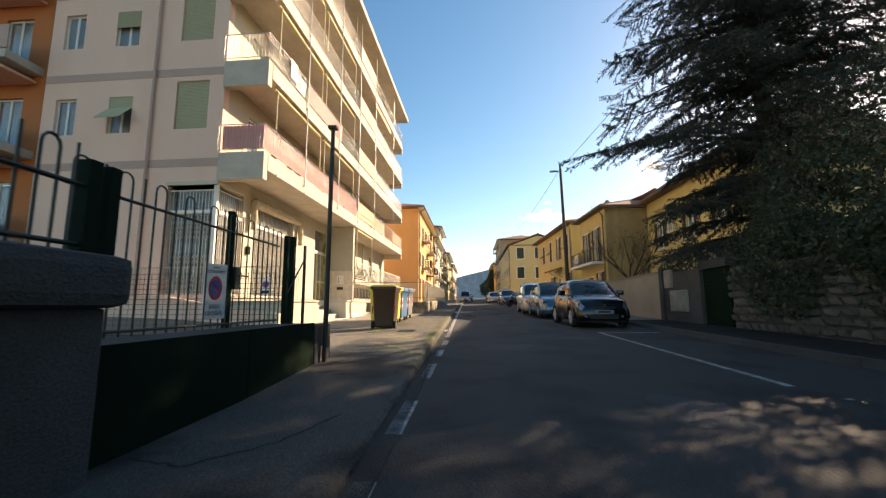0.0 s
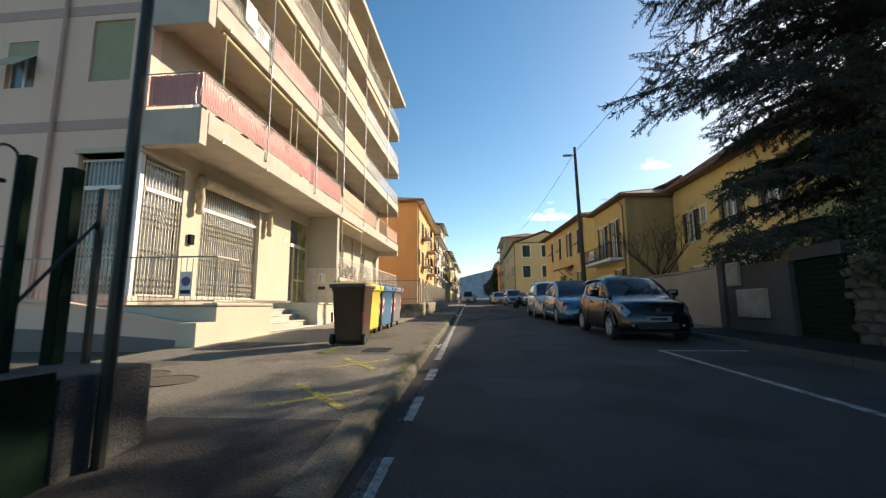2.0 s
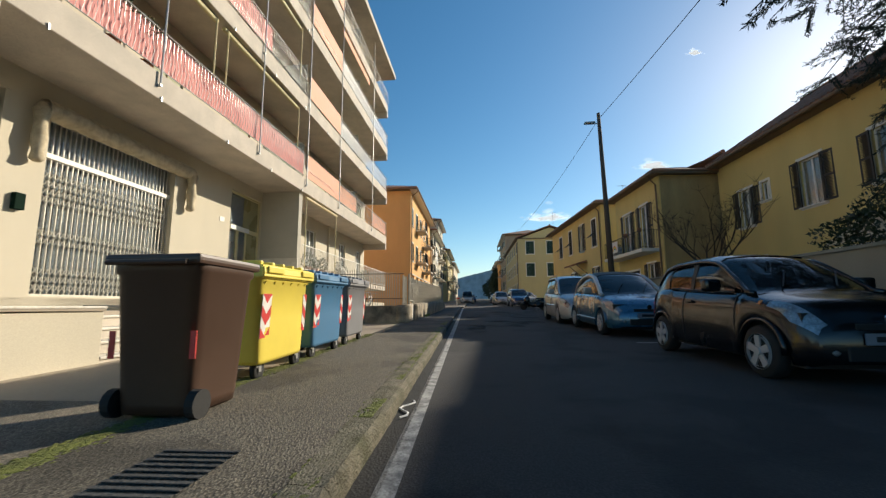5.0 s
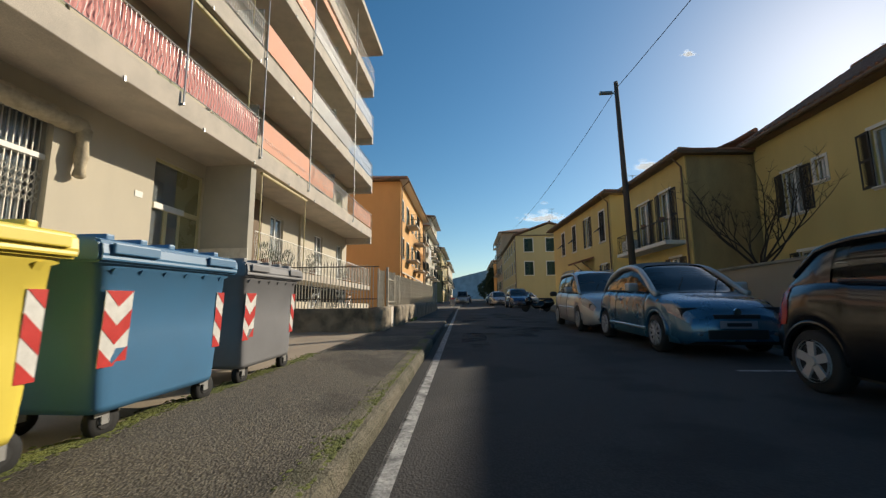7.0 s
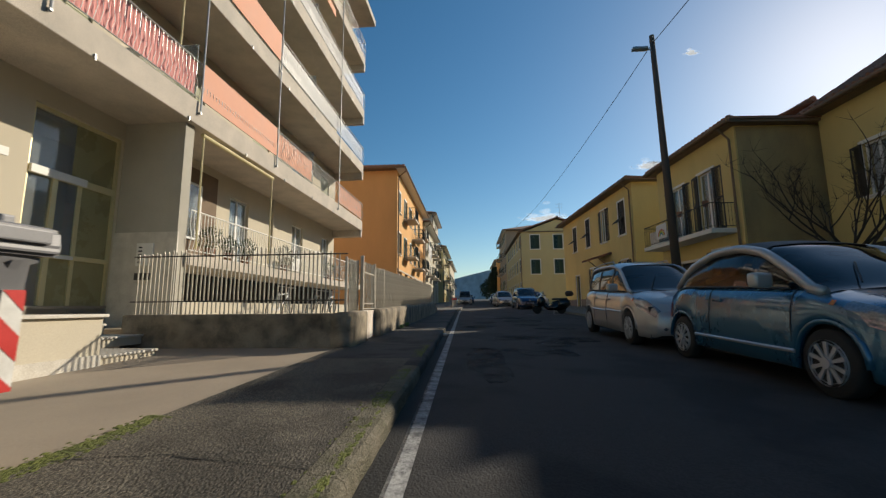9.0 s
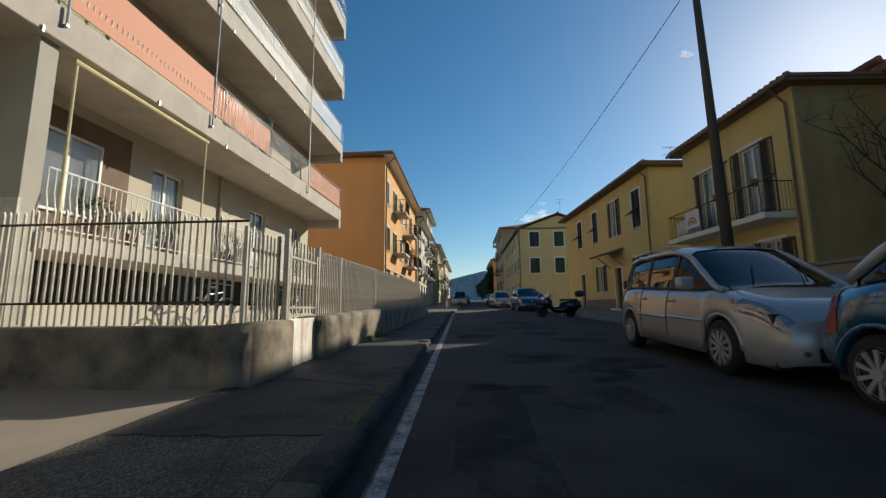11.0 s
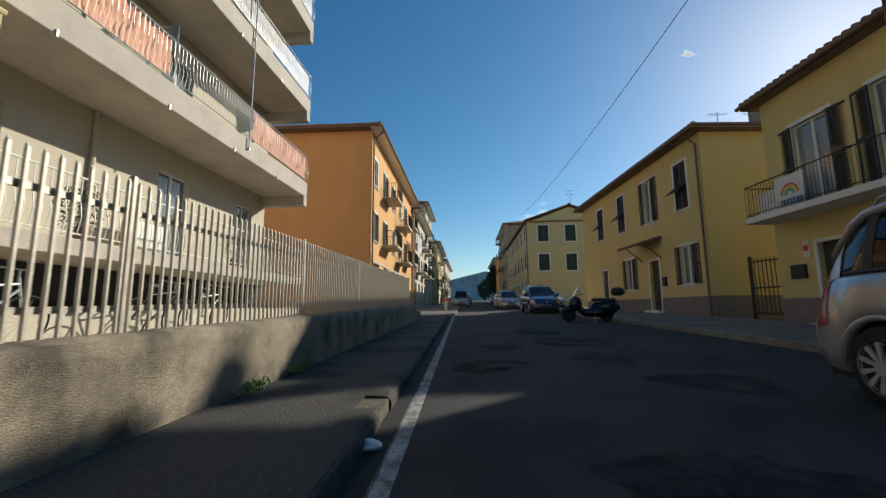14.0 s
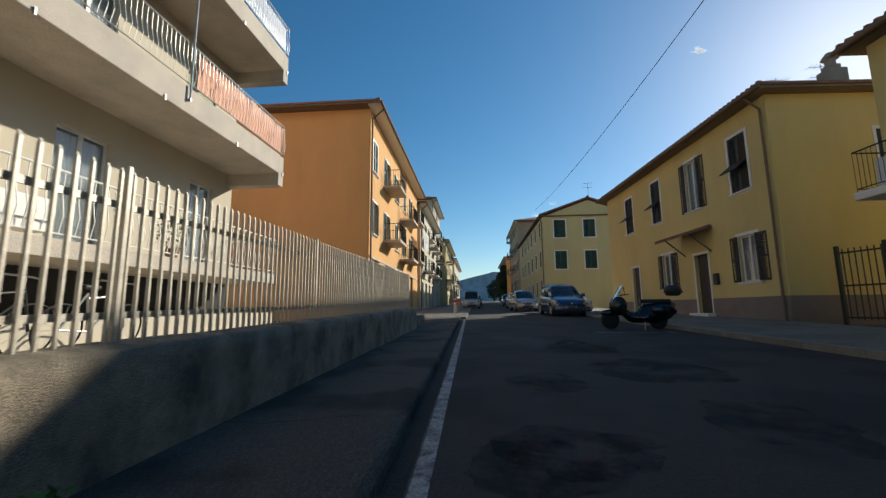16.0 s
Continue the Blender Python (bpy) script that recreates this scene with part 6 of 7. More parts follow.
    for s in (-1, 1):
        q = bmesh.new()
        pipe(q, [(s * (x + 0.008), y, z + 0.015) for x, y, z in sh[::3]], p.get("rail", 0.035), 8)
        part("roof_rail", q, p.get("railmat", paint), C, "", True)
        for y in p["pillars"]:
            i = int(np.argmin(abs(gy - y)))
            a, mid, c = co[i][0], co[i][1], co[i][2]
            q = bmesh.new()
            pw = 0.045
            v = []
            for pt in (a, mid, c):
                for dy in (-pw, pw):
                    v.append(q.verts.new((s * (abs(pt.x) + 0.008), pt.y + dy, pt.z)))
            q.faces.new((v[0], v[1], v[3], v[2]))
            q.faces.new((v[2], v[3], v[5], v[4]))
            part("pillar", q, M["plastic"], C)
        i0 = int(np.argmin(abs(gy - p["quarter"])))
        q = bmesh.new()
        prev = None
        for row in co[i0:]:
            cur = [q.verts.new((s * (abs(v.x) + 0.01), v.y, v.z)) for v in row[:3]]
            if prev:
                for j in range(2):
                    q.faces.new((prev[j], cur[j], cur[j + 1], prev[j + 1]))
            prev = cur
        part("rear_quarter", q, paint if not p.get("quarterglass") else M["carglass"], C, "", True)
        my = p["mirror"]
        mb = box(-0.12, 0.10, -0.05, 0.07, -0.075, 0.085, 0.04)
        bmesh.ops.transform(mb, matrix=Matrix.Translation((s * (W + 0.09), my, float(np.interp(my, ys, top)) + 0.09)) @ Euler((0, 0, radians(s * -14))).to_matrix().to_4x4(), verts=mb.verts[:])
        part("wing_mirror", mb, p.get("mirrormat", paint), C, "", True)
        for y in p["doors"]:
            q = bmesh.new()
            w = float(np.interp(y, ys, wid))
            zt = float(np.interp(y, ys, top))
            zl = 0.24
            pts = [(w - 0.018, zl + 0.02), (w + 0.004, zl + (zt - zl) * 0.22), (w + 0.008, zl + (zt - zl) * 0.48), (w - 0.009, zl + (zt - zl) * 0.74), (w - 0.047, zl + (zt - zl) * 0.92), (w - 0.10, zt)]
            pipe(q, [(s * x, y, z) for x, z in pts], 0.005, 4)
            part("door_gap", q, M["plastic"], C)
        for y in p["handles"]:
            w = float(np.interp(y, ys, wid))
            zt = float(np.interp(y, ys, top))
            q = box(-0.015, 0.015, -0.09, 0.09, -0.018, 0.018, 0.008)
            o = part("door_handle", q, p.get("handlemat", paint), C)
            o.location = (s * (w - 0.005), y, 0.22 + (zt - 0.22) * 0.80)
        if p.get("bars"):
            q = bmesh.new()
            n = len(sh)
            pts = [Vector((s * (sh[int(n * k)][0] - 0.05), sh[int(n * k)][1], sh[int(n * k)][2] + 0.13)) for k in (0.42, 0.55, 0.7, 0.84)]
            pipe(q, [pts[0] - Vector((0, 0.06, 0.09)), *pts, pts[-1] + Vector((0, 0.06, -0.08))], 0.016, 6)
            part("luggage_rail", q, M["galv"], C, "grey roof luggage rail", True)
        q = bmesh.new()
        ywin = [y for y in gy if g0 + 0.35 < y < p["quarter"]][::3]
        pipe(q, [(s * (float(np.interp(y, ys, wid)) - 0.092), y, float(np.interp(y, ys, top)) + 0.012) for y in ywin], 0.014, 5)
        part("window_trim", q, M["plastic"], C, "black rubber window trim")
        if p.get("strip"):
            z, mt = p["strip"]
            q = bmesh.new()
            for y0, y1 in p["stripspan"]:
                n = 10
                pts = [(s * (float(np.interp(y0 + (y1 - y0) * i / n, ys, wid)) + 0.006), y0 + (y1 - y0) * i / n, z + 0.02 * i / n) for i in range(n + 1)]
                pipe(q, pts, 0.022, 6)
            part("side_strip", q, mt, C)
        for nm, y0, y1, j0, j1, mt, lb in (("headlight", *p["head"], 4, 6, M["lamp"], "clear wrap-around headlight"), ("indicator", p["head"][1] + 0.02, p["head"][1] + 0.12, 4, 5, M["amber"], "amber indicator"), ("tail_light", Ln - 0.30, Ln - 0.03, 3, 6, M["redlens"], "red tail light")):
            q = bmesh.new()
            prev = None
            for y, row in zip(ys, shell):
                if y0 <= y <= y1:
                    cur = [q.verts.new(row[j if s < 0 else len(row) - 1 - j] + Vector((s * 0.007, 0, 0.004))) for j in range(j0, j1 + 1)]
                    if prev:
                        for k in range(len(cur) - 1):
                            q.faces.new((prev[k], cur[k], cur[k + 1], prev[k + 1]))
                    prev = cur
            bmesh.ops.recalc_face_normals(q, faces=q.faces[:])
            part(nm, q, mt, C, lb, True)
        for a in ax:
            wheel(C, s * (W - 0.105), a, r, 0.19, p["spokes"], s)
            lz = bmesh.new()
            pts = []
            for k in range(13):
                t = math.pi * k / 12
                pts.append((s * (W - 0.03), a - math.cos(t) * (r + 0.07), r + math.sin(t) * (r + 0.07)))
            pipe(lz, pts, 0.03, 6)
            part("wheel_arch", lz, paint, C, "", True)
    gw2 = p.get("grille", 0.5)
    part("lower_grille", box(-W * gw2, W * gw2, -0.012, 0.10, 0.26, 0.40, 0.02), M["plastic"], C)
    part("upper_grille", box(-W * 0.38, W * 0.38, -0.01, 0.10, 0.56, 0.62, 0.01), M["plastic"], C)
    bd = bmesh.new()
    lathe(bd, [(-0.03, 0.05), (0.0, 0.05)], "Y", 16, (0, p.get("badge", 0.0), p.get("badgez", 0.66)))
    part("badge", bd, M["chrome"], C)
    pl = part("number_plate", box(-0.26, 0.26, -0.035, -0.02, 0.42, 0.53, 0.003), M["platewhite"], C, "white number plate")
    part("plate_bar", box(-0.17, 0.17, -0.04, -0.036, 0.45, 0.50), M["dark"], pl)
    for s in (-1, 1):
        q = bmesh.new()
        bmesh.ops.create_uvsphere(q, u_segments=10, v_segments=6, radius=1.0, matrix=Matrix.Translation((s * W * 0.62, 0.04, 0.34)) @ Matrix.Diagonal((0.07, 0.05, 0.05, 1)))
        part("fog_lamp", q, M["lamp"], C, "", True)
        for y in (g0 + 1.05, g0 + 1.9):
            sb_ = box(s * 0.36 - 0.24, s * 0.36 + 0.24, y, y + 0.14, 0.5, 1.12, 0.05)
            part("seat", sb_, M["plastic"], C)
    part("dashboard", box(-W + 0.25, W - 0.25, g0 + 0.3, g0 + 0.6, 0.6, float(np.interp(g0 + 0.4, ys, top)) + 0.02, 0.03), M["plastic"], C)
    for s in (-0.35, 0.25):
        wp = bmesh.new()
        tube(wp, co[1][5] + Vector((s, 0, 0.03)), co[8][5] + Vector((s + 0.25, 0, 0.02)), 0.008, None, 4)
        part("wiper", wp, M["plastic"], C)
    return C


black = paint_mat("black_car_paint", (0.004, 0.004, 0.005), 0.0, 0.25, 0.35)
blue = paint_mat("blue_car_paint", (0.035, 0.13, 0.22), 0.4, 0.28)
silver = paint_mat("silver_car_paint", (0.40, 0.395, 0.385), 0.35, 0.38)
white_p = paint_mat("white_car_paint", (0.62, 0.63, 0.64), 0.2, 0.3)
navy = paint_mat("navy_car_paint", (0.02, 0.05, 0.12), 0.4, 0.25)
TW = dict(len=3.60, w=0.825, axles=(0.62, 2.99), r=0.285, belt=[(0, 0.50), (0.06, 0.66), (0.25, 0.80), (0.95, 0.93), (1.6, 0.95), (2.9, 1.02), (3.45, 1.0), (3.56, 0.85), (3.6, 0.6)],
          roof=[(0.78, 0.92), (1.05, 1.10), (1.55, 1.40), (1.9, 1.455), (2.7, 1.45), (3.1, 1.38), (3.42, 1.05)], panel=(1.62, 3.0), pillars=(2.1,), quarter=2.85, mirror=1.25, doors=(1.02, 2.25), handles=(2.05,),
          head=(0.03, 0.52), spokes=5, mirrormat=None)
TW["mirrormat"] = black
PL = dict(len=3.93, w=0.85, axles=(0.76, 3.27), r=0.30, belt=[(0, 0.48), (0.06, 0.62), (0.3, 0.78), (1.05, 0.95), (1.7, 0.98), (3.2, 1.02), (3.75, 0.96), (3.9, 0.78), (3.93, 0.6)],
          roof=[(0.85, 0.93), (1.25, 1.20), (1.7, 1.45), (2.15, 1.545), (2.7, 1.53), (3.2, 1.38), (3.7, 1.02)], panel=(1.75, 3.1), roofmat=M["plastic"], railmat=silver, rail=0.055, pillars=(), quarter=3.5, mirror=1.35,
          doors=(1.15, 2.55), handles=(2.35,), head=(0.03, 0.60), spokes=10, strip=(0.36, silver), stripspan=((1.12, 2.9),), mirrormat=silver)
ZF = dict(len=4.52, w=0.87, axles=(0.86, 3.72), r=0.315, belt=[(0, 0.52), (0.06, 0.68), (0.3, 0.82), (1.0, 0.98), (1.7, 1.0), (3.5, 1.06), (4.28, 1.04), (4.47, 0.9), (4.52, 0.6)],
          roof=[(0.9, 0.98), (1.3, 1.22), (1.85, 1.56), (2.3, 1.65), (3.55, 1.66), (4.12, 1.60), (4.43, 1.08)], panel=(1.8, 4.12), pillars=(2.1, 3.05, 3.9), quarter=4.2, mirror=1.35, doors=(1.15, 2.2, 3.2), handles=(2.02, 3.05),
          head=(0.03, 0.58), spokes=11, strip=(0.60, silver), stripspan=((1.2, 2.14), (2.2, 3.28)), rail=0.04, bars=True)
S = 1.23
car(pose(3.82, 12.33, G(12.33), S, 0, 0), black, "small black three-door hatchback parked at the kerb", TW)
car(pose(3.70, 17.5, G(17.5), S, 0, 0), blue, "blue small car with silver roof arches parked at the kerb", PL)
car(pose(3.54, 21.6, G(21.6), S, 0, -1.5), silver, "silver people carrier parked at the kerb", ZF)
car(pose(4.2, 46.0, G(46.0), S, 0, 2), navy, "dark blue estate car parked at the kerb", dict(ZF, spokes=5))
car(pose(5.9, 50.5, G(50.5), S, 0, 20), white_p, "white hatchback parked on the far side", dict(TW, mirrormat=white_p))
car(pose(3.2, 55.5, G(55.5), S, 0, 3), silver, "pale silver hatchback parked at the kerb", dict(PL, roofmat=silver, railmat=silver))
car(pose(3.4, 64.0, G(64.0), S, 0, 2), white_p, "white car parked far off", dict(TW, mirrormat=white_p))
car(pose(3.4, 74.0, G(74.0), S, 0, 0), navy, "dark car parked far off", dict(TW, mirrormat=navy))
car(pose(-1.0, 66.0, G(66.0), S, 0, 0), silver, "silver van-like car parked by the far footpath", dict(ZF, roof=[(0.7, 0.98), (1.0, 1.3), (1.4, 1.7), (1.8, 1.8), (3.4, 1.82), (3.95, 1.78), (4.24, 1.1)]))
car(pose(-0.5, 84.0, G(84.0), S, 0, 0), navy, "dark car parked by the far footpath", dict(TW, mirrormat=navy))


# ---- motor scooter ----
mo = thing("motor_scooter", pose(4.72, 37.3, G(37.3), 0, 0, 84) @ Matrix.Diagonal((0.86, 0.86, 0.92, 1)), "dark touring scooter with windscreen and top box", "scooter")
def scooter_wheel(x):
    t = bmesh.new()
    lathe(t, [(-0.06, 0.17), (-0.06, 0.25), (-0.03, 0.29), (0.03, 0.29), (0.06, 0.25), (0.06, 0.17)], "X", 24, (0, x, 0.29))
    w = part("wheel", t, M["rubber"], mo, "", True)
    r = bmesh.new()
    lathe(r, [(-0.04, 0.17), (0.04, 0.17), (0.045, 0.05)], "X", 16, (0, x, 0.29))
    part("rim", r, M["galv"], w)


scooter_wheel(0.1)
scooter_wheel(1.6)
b = prism([(-0.3, 0.35), (0.2, 0.2), (0.95, 0.2), (1.35, 0.55), (1.55, 0.65), (1.45, 0.95), (1.25, 1.0), (1.05, 0.55), (0.75, 0.5), (0.6, 0.75), (-0.35, 0.85), (-0.45, 0.7)], -0.2, 0.2)
for v in b.verts:
    v.co = Vector((v.co.y, v.co.x, v.co.z))
bmesh.ops.recalc_face_normals(b, faces=b.faces[:])
bmesh.ops.bevel(b, geom=b.edges[:], offset=0.05, segments=3, affect="EDGES")
part("fairing", b, black, mo, "dark glossy fairing", True)
part("seat", box(-0.17, 0.17, -0.3, 0.65, 0.80, 0.92, 0.05), M["plastic"], mo)
tb = bmesh.new()
lathe(tb, [(0.0, 0.10), (0.01, 0.2), (0.12, 0.27), (0.22, 0.26), (0.31, 0.17), (0.33, 0.0)], "Z", 20, (0, -0.42, 1.02))
tbx = part("top_box", tb, M["plastic"], mo, "rounded black top box", True)
part("reflector", box(-0.12, 0.12, -0.70, -0.66, 1.11, 1.16, 0.008), M["redlens"], tbx)
for s in (-1, 1):
    ck = bmesh.new()
    bmesh.ops.create_uvsphere(ck, u_segments=14, v_segments=8, radius=1.0, matrix=Matrix.Translation((s * 0.17, 1.32, 0.72)) @ Matrix.Diagonal((0.12, 0.26, 0.3, 1)))
    part("front_panel", ck, black, mo, "dark glossy side panel", True)
    ck = bmesh.new()
    bmesh.ops.create_uvsphere(ck, u_segments=14, v_segments=8, radius=1.0, matrix=Matrix.Translation((s * 0.15, -0.05, 0.58)) @ Matrix.Diagonal((0.12, 0.42, 0.22, 1)))
    part("rear_panel", ck, black, mo, "dark glossy side panel", True)
gd2 = bmesh.new()
bmesh.ops.create_uvsphere(gd2, u_segments=14, v_segments=8, radius=1.0, matrix=Matrix.Translation((0, 1.6, 0.5)) @ Matrix.Diagonal((0.09, 0.3, 0.12, 1)))
part("front_mudguard", gd2, black, mo, "", True)
ws = bmesh.new()
pv = None
for i in range(7):
    a = -0.6 + 0.2 * i
    q = [ws.verts.new((0.26 * math.sin(a * 1.3), 1.48 - 0.1 * (1 - math.cos(a)), 0.93)), ws.verts.new((0.22 * math.sin(a * 1.3), 1.2 - 0.1 * (1 - math.cos(a)), 1.36))]
    if pv:
        ws.faces.new((pv[0], q[0], q[1], pv[1]))
    pv = q
part("windscreen", ws, M["carglass"], mo)
hb = bmesh.new()
pipe(hb, [(-0.38, 1.05, 1.08), (-0.1, 1.25, 1.05), (0.1, 1.25, 1.05), (0.38, 1.05, 1.08)], 0.018)
tube(hb, (0, 1.3, 1.0), (0, 1.58, 0.3), 0.04)
for s in (-1, 1):
    tube(hb, (s * 0.3, 1.15, 1.07), (s * 0.36, 1.2, 1.25), 0.01)
    bx(hb, s * 0.36 - 0.06, s * 0.36 + 0.06, 1.19, 1.21, 1.22, 1.3)
part("handlebar", hb, M["plastic"], mo)
hd = bmesh.new()
bmesh.ops.create_uvsphere(hd, u_segments=12, v_segments=8, radius=0.1, matrix=Matrix.Translation((0, 1.5, 0.83)))
part("headlight", hd, M["lamp"], mo, "", True)
st = bmesh.new()
tube(st, (-0.15, 0.55, 0.25), (-0.3, 0.6, 0.0), 0.015)
part("side_stand", st, M["galv"], mo)


# ---- street lamp pole and cables ----
pole = thing("street_lamp", pose(6.5, 28.2, G(28.2) + 0.1), "tall dark pole with a street lamp arm", "street lamp")
b = bmesh.new()
tube(b, (0, 0, 0), (-0.2, 0, 10.0), 0.15, 0.085, 12)
part("shaft", b, M["wood"], pole, "", True)
b = bmesh.new()
pipe(b, [(-0.18, 0, 9.4), (-0.45, -0.1, 9.45)], 0.025)
part("arm", b, M["galv"], pole)
part("lamp_head", box(-0.95, -0.42, -0.2, 0.0, 9.40, 9.50, 0.03), M["galv"], pole, "flat grey lamp head")
b = bmesh.new()
for z in (9.75, 9.9):
    tube(b, (-0.2, -0.1, z), (-0.2, 0.1, z), 0.02)
    lathe(b, [(0, 0.03), (0.08, 0.04), (0.1, 0.02)], "Z", 8, (-0.2, 0.1, z))
part("insulator", b, M["white"], pole)


def cable(name, a, c, sag, r=0.012):
    a, c = Vector(a), Vector(c)
    b = bmesh.new()
    pts = [a.lerp(c, i / 24) + Vector((0, 0, -sag * 4 * (i / 24) * (1 - i / 24))) for i in range(25)]
    pipe(b, pts, r, 4)
    return tagged(link(name, b, M["plastic"]), "thin black overhead cable between poles", "cable")


PT = (6.3, 28.2, 10.4)
cable("overhead_cable", PT, (7.5, -6.0, 10.0), 0.5)
cable("overhead_cable", PT, (5.6, 66.0, 11.2), 0.7)

# antennas on the roofs
for x, y, z, hgt in ((12.5, 42.5, 9.7, 1.7), (13.6, 41.6, 9.6, 1.8), (12.0, 70.0, 12.4, 3.0)):
    an = thing("antenna", pose(x, y, z - 0.3), "thin metal television antenna on a roof", "antenna")
    b = bmesh.new()
    tube(b, (0, 0, 0), (0, 0, hgt), 0.018, None, 5)
    part("mast", b, M["galv"], an)
    for k, zz in enumerate((hgt - 0.1, hgt - 0.55)):
        b = bmesh.new()
        tube(b, (-0.45, 0, zz), (0.45, 0.1 * k, zz), 0.012, None, 4)
        for i in range(7):
            tube(b, (-0.45 + i * 0.15, -0.2, zz), (-0.45 + i * 0.15, 0.2, zz), 0.007, None, 4)
        part("aerial", b, M["galv"], an)

# ---- right-hand garden walls ----
wl = thing("garden_wall", pose(0, 0, 0), "grey rendered garden wall with a thin coping", "wall", kind="structure")
part("wall", box(6.75, 7.0, 15.0, 29.2, -0.2, 2.05), M["greyrender"], wl, "pale grey rendered wall")
part("coping", box(6.7, 7.05, 15.0, 29.2, 2.05, 2.12, 0.01), M["kerb"], wl)
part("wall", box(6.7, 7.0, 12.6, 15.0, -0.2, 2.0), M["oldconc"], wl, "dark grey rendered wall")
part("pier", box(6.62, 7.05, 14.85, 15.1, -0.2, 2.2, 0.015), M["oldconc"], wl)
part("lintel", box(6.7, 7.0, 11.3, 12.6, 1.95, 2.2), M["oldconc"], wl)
mb = thing("meter_cabinet", pose(6.68, 13.3, 0.72), "pale grey metal meter cabinet on the wall", "meter cabinet")
part("body", box(-0.06, 0.02, 0, 1.05, 0, 0.68, 0.012), M["greyrender"], mb)
part("door", box(-0.075, -0.06, 0.03, 0.5, 0.03, 0.65, 0.005), M["kerb"], mb)
part("door", box(-0.075, -0.06, 0.53, 1.02, 0.03, 0.65, 0.005), M["kerb"], mb)
mb = thing("meter_cabinet", pose(6.68, 14.2, 1.5), "small pale grey meter cabinet on the wall", "meter cabinet")
part("body", box(-0.06, 0.02, 0, 0.5, 0, 0.6, 0.012), M["greyrender"], mb)
part("door", box(-0.07, -0.06, 0.03, 0.47, 0.03, 0.57, 0.005), M["kerb"], mb)
gd = thing("garden_door", pose(6.8, 11.35, 0.2), "dark green slatted metal garden door", "door")
for i in range(16):
    part("slat", box(-0.02, 0.02, 0.0, 1.2, 0.05 + i * 0.105, 0.14 + i * 0.105), M["greensheet"], gd)
part("frame", box(0.021, 0.04, 0.0, 1.2, 0.0, 1.75), M["greensheet"], gd)
# rubble wall nearest the camera
rw = thing("stone_wall", pose(0, 0, 0), "dark rubble stone garden wall overgrown with shrubs", "wall", kind="structure")
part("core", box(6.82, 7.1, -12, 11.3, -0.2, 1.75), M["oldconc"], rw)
random.seed(21)
protos = []
for i in range(5):
    b = bmesh.new()
    bmesh.ops.create_icosphere(b, subdivisions=1, radius=0.5)
    for v in b.verts:
        v.co = Vector((math.copysign(abs(v.co.x) ** 0.7, v.co.x), math.copysign(abs(v.co.y) ** 0.7, v.co.y), math.copysign(abs(v.co.z) ** 0.7, v.co.z))) * (1 + 0.25 * random.uniform(-1, 1))
    me = bpy.data.meshes.new("stone")
    b.to_mesh(me)
    b.free()
    me.materials.append(M["stone"])
    protos.append(me)
z = 0.12
while z < 1.7:
    y = 2.0 + random.random() * 0.2
    hh = random.uniform(0.17, 0.24)
    while y < 11.2:
        ww = random.uniform(0.22, 0.45)
        o = new("stone", random.choice(protos))
        o.parent = rw
        o.matrix_basis = pose(6.82, y + ww / 2, z + hh / 2, random.uniform(-8, 8), 0, random.uniform(-6, 6)) @ Matrix.Diagonal((0.16, ww * 0.74, hh * 0.80, 1))
        y += ww
    z += hh


# ---- plants ----
def leaf_cloud(n, centre, size, leaf, seed, flat=0.0):
    """Many small leaves in an uneven cloud."""
    rnd = np.random.RandomState(seed)
    p = rnd.normal(size=(n, 3))
    p /= np.linalg.norm(p, axis=1)[:, None]
    p *= rnd.uniform(0.45, 1.0, (n, 1)) ** 0.5
    lump = np.array([1 + 0.45 * noise.noise(Vector(q * 1.6) + Vector((seed, 0, 0))) for q in p])
    p = p * lump[:, None] * np.array(size) + np.array(centre)
    u = rnd.normal(size=(n, 3))
    u[:, 2] *= 1 - flat
    u /= np.linalg.norm(u, axis=1)[:, None]
    v = np.cross(u, rnd.normal(size=(n, 3)))
    v /= np.linalg.norm(v, axis=1)[:, None]
    s = leaf * rnd.uniform(0.6, 1.3, (n, 1))
    a, b, c, d = p - u * s, p + v * s * 0.5, p + u * s, p - v * s * 0.5
    return np.stack([a, b, c, d], 1).reshape(-1, 3)


def leaves_mesh(name, quads, material, parent, label=""):
    me = bpy.data.meshes.new(name)
    n = len(quads) // 4
    me.from_pydata(quads.tolist(), [], [(4 * i, 4 * i + 1, 4 * i + 2, 4 * i + 3) for i in range(n)])
    me.materials.append(material)
    o = new(name, me)
    o.parent = parent
    if label:
        o["label"] = label
    return o


def limb(bm, p, d, length, r, depth, rnd, tips, droop=0.0):
    """A branch that bends and forks."""
    p, d = Vector(p), Vector(d).normalized()
    n = 4
    for i in range(n):
        q = p + d * length / n
        tube(bm, p, q, r * (1 - 0.6 * i / n), r * (1 - 0.6 * (i + 1) / n), 5, False)
        p = q
        d = (d + Vector((rnd.uniform(-0.2, 0.2), rnd.uniform(-0.2, 0.2), rnd.uniform(-0.1, 0.2) - droop))).normalized()
        if depth and i > 0:
            e = (d + Vector((rnd.uniform(-0.9, 0.9), rnd.uniform(-0.9, 0.9), rnd.uniform(-0.1, 0.7)))).normalized()
            limb(bm, p, e, length * 0.6, r * 0.5, depth - 1, rnd, tips, droop)
    tips.append(p)


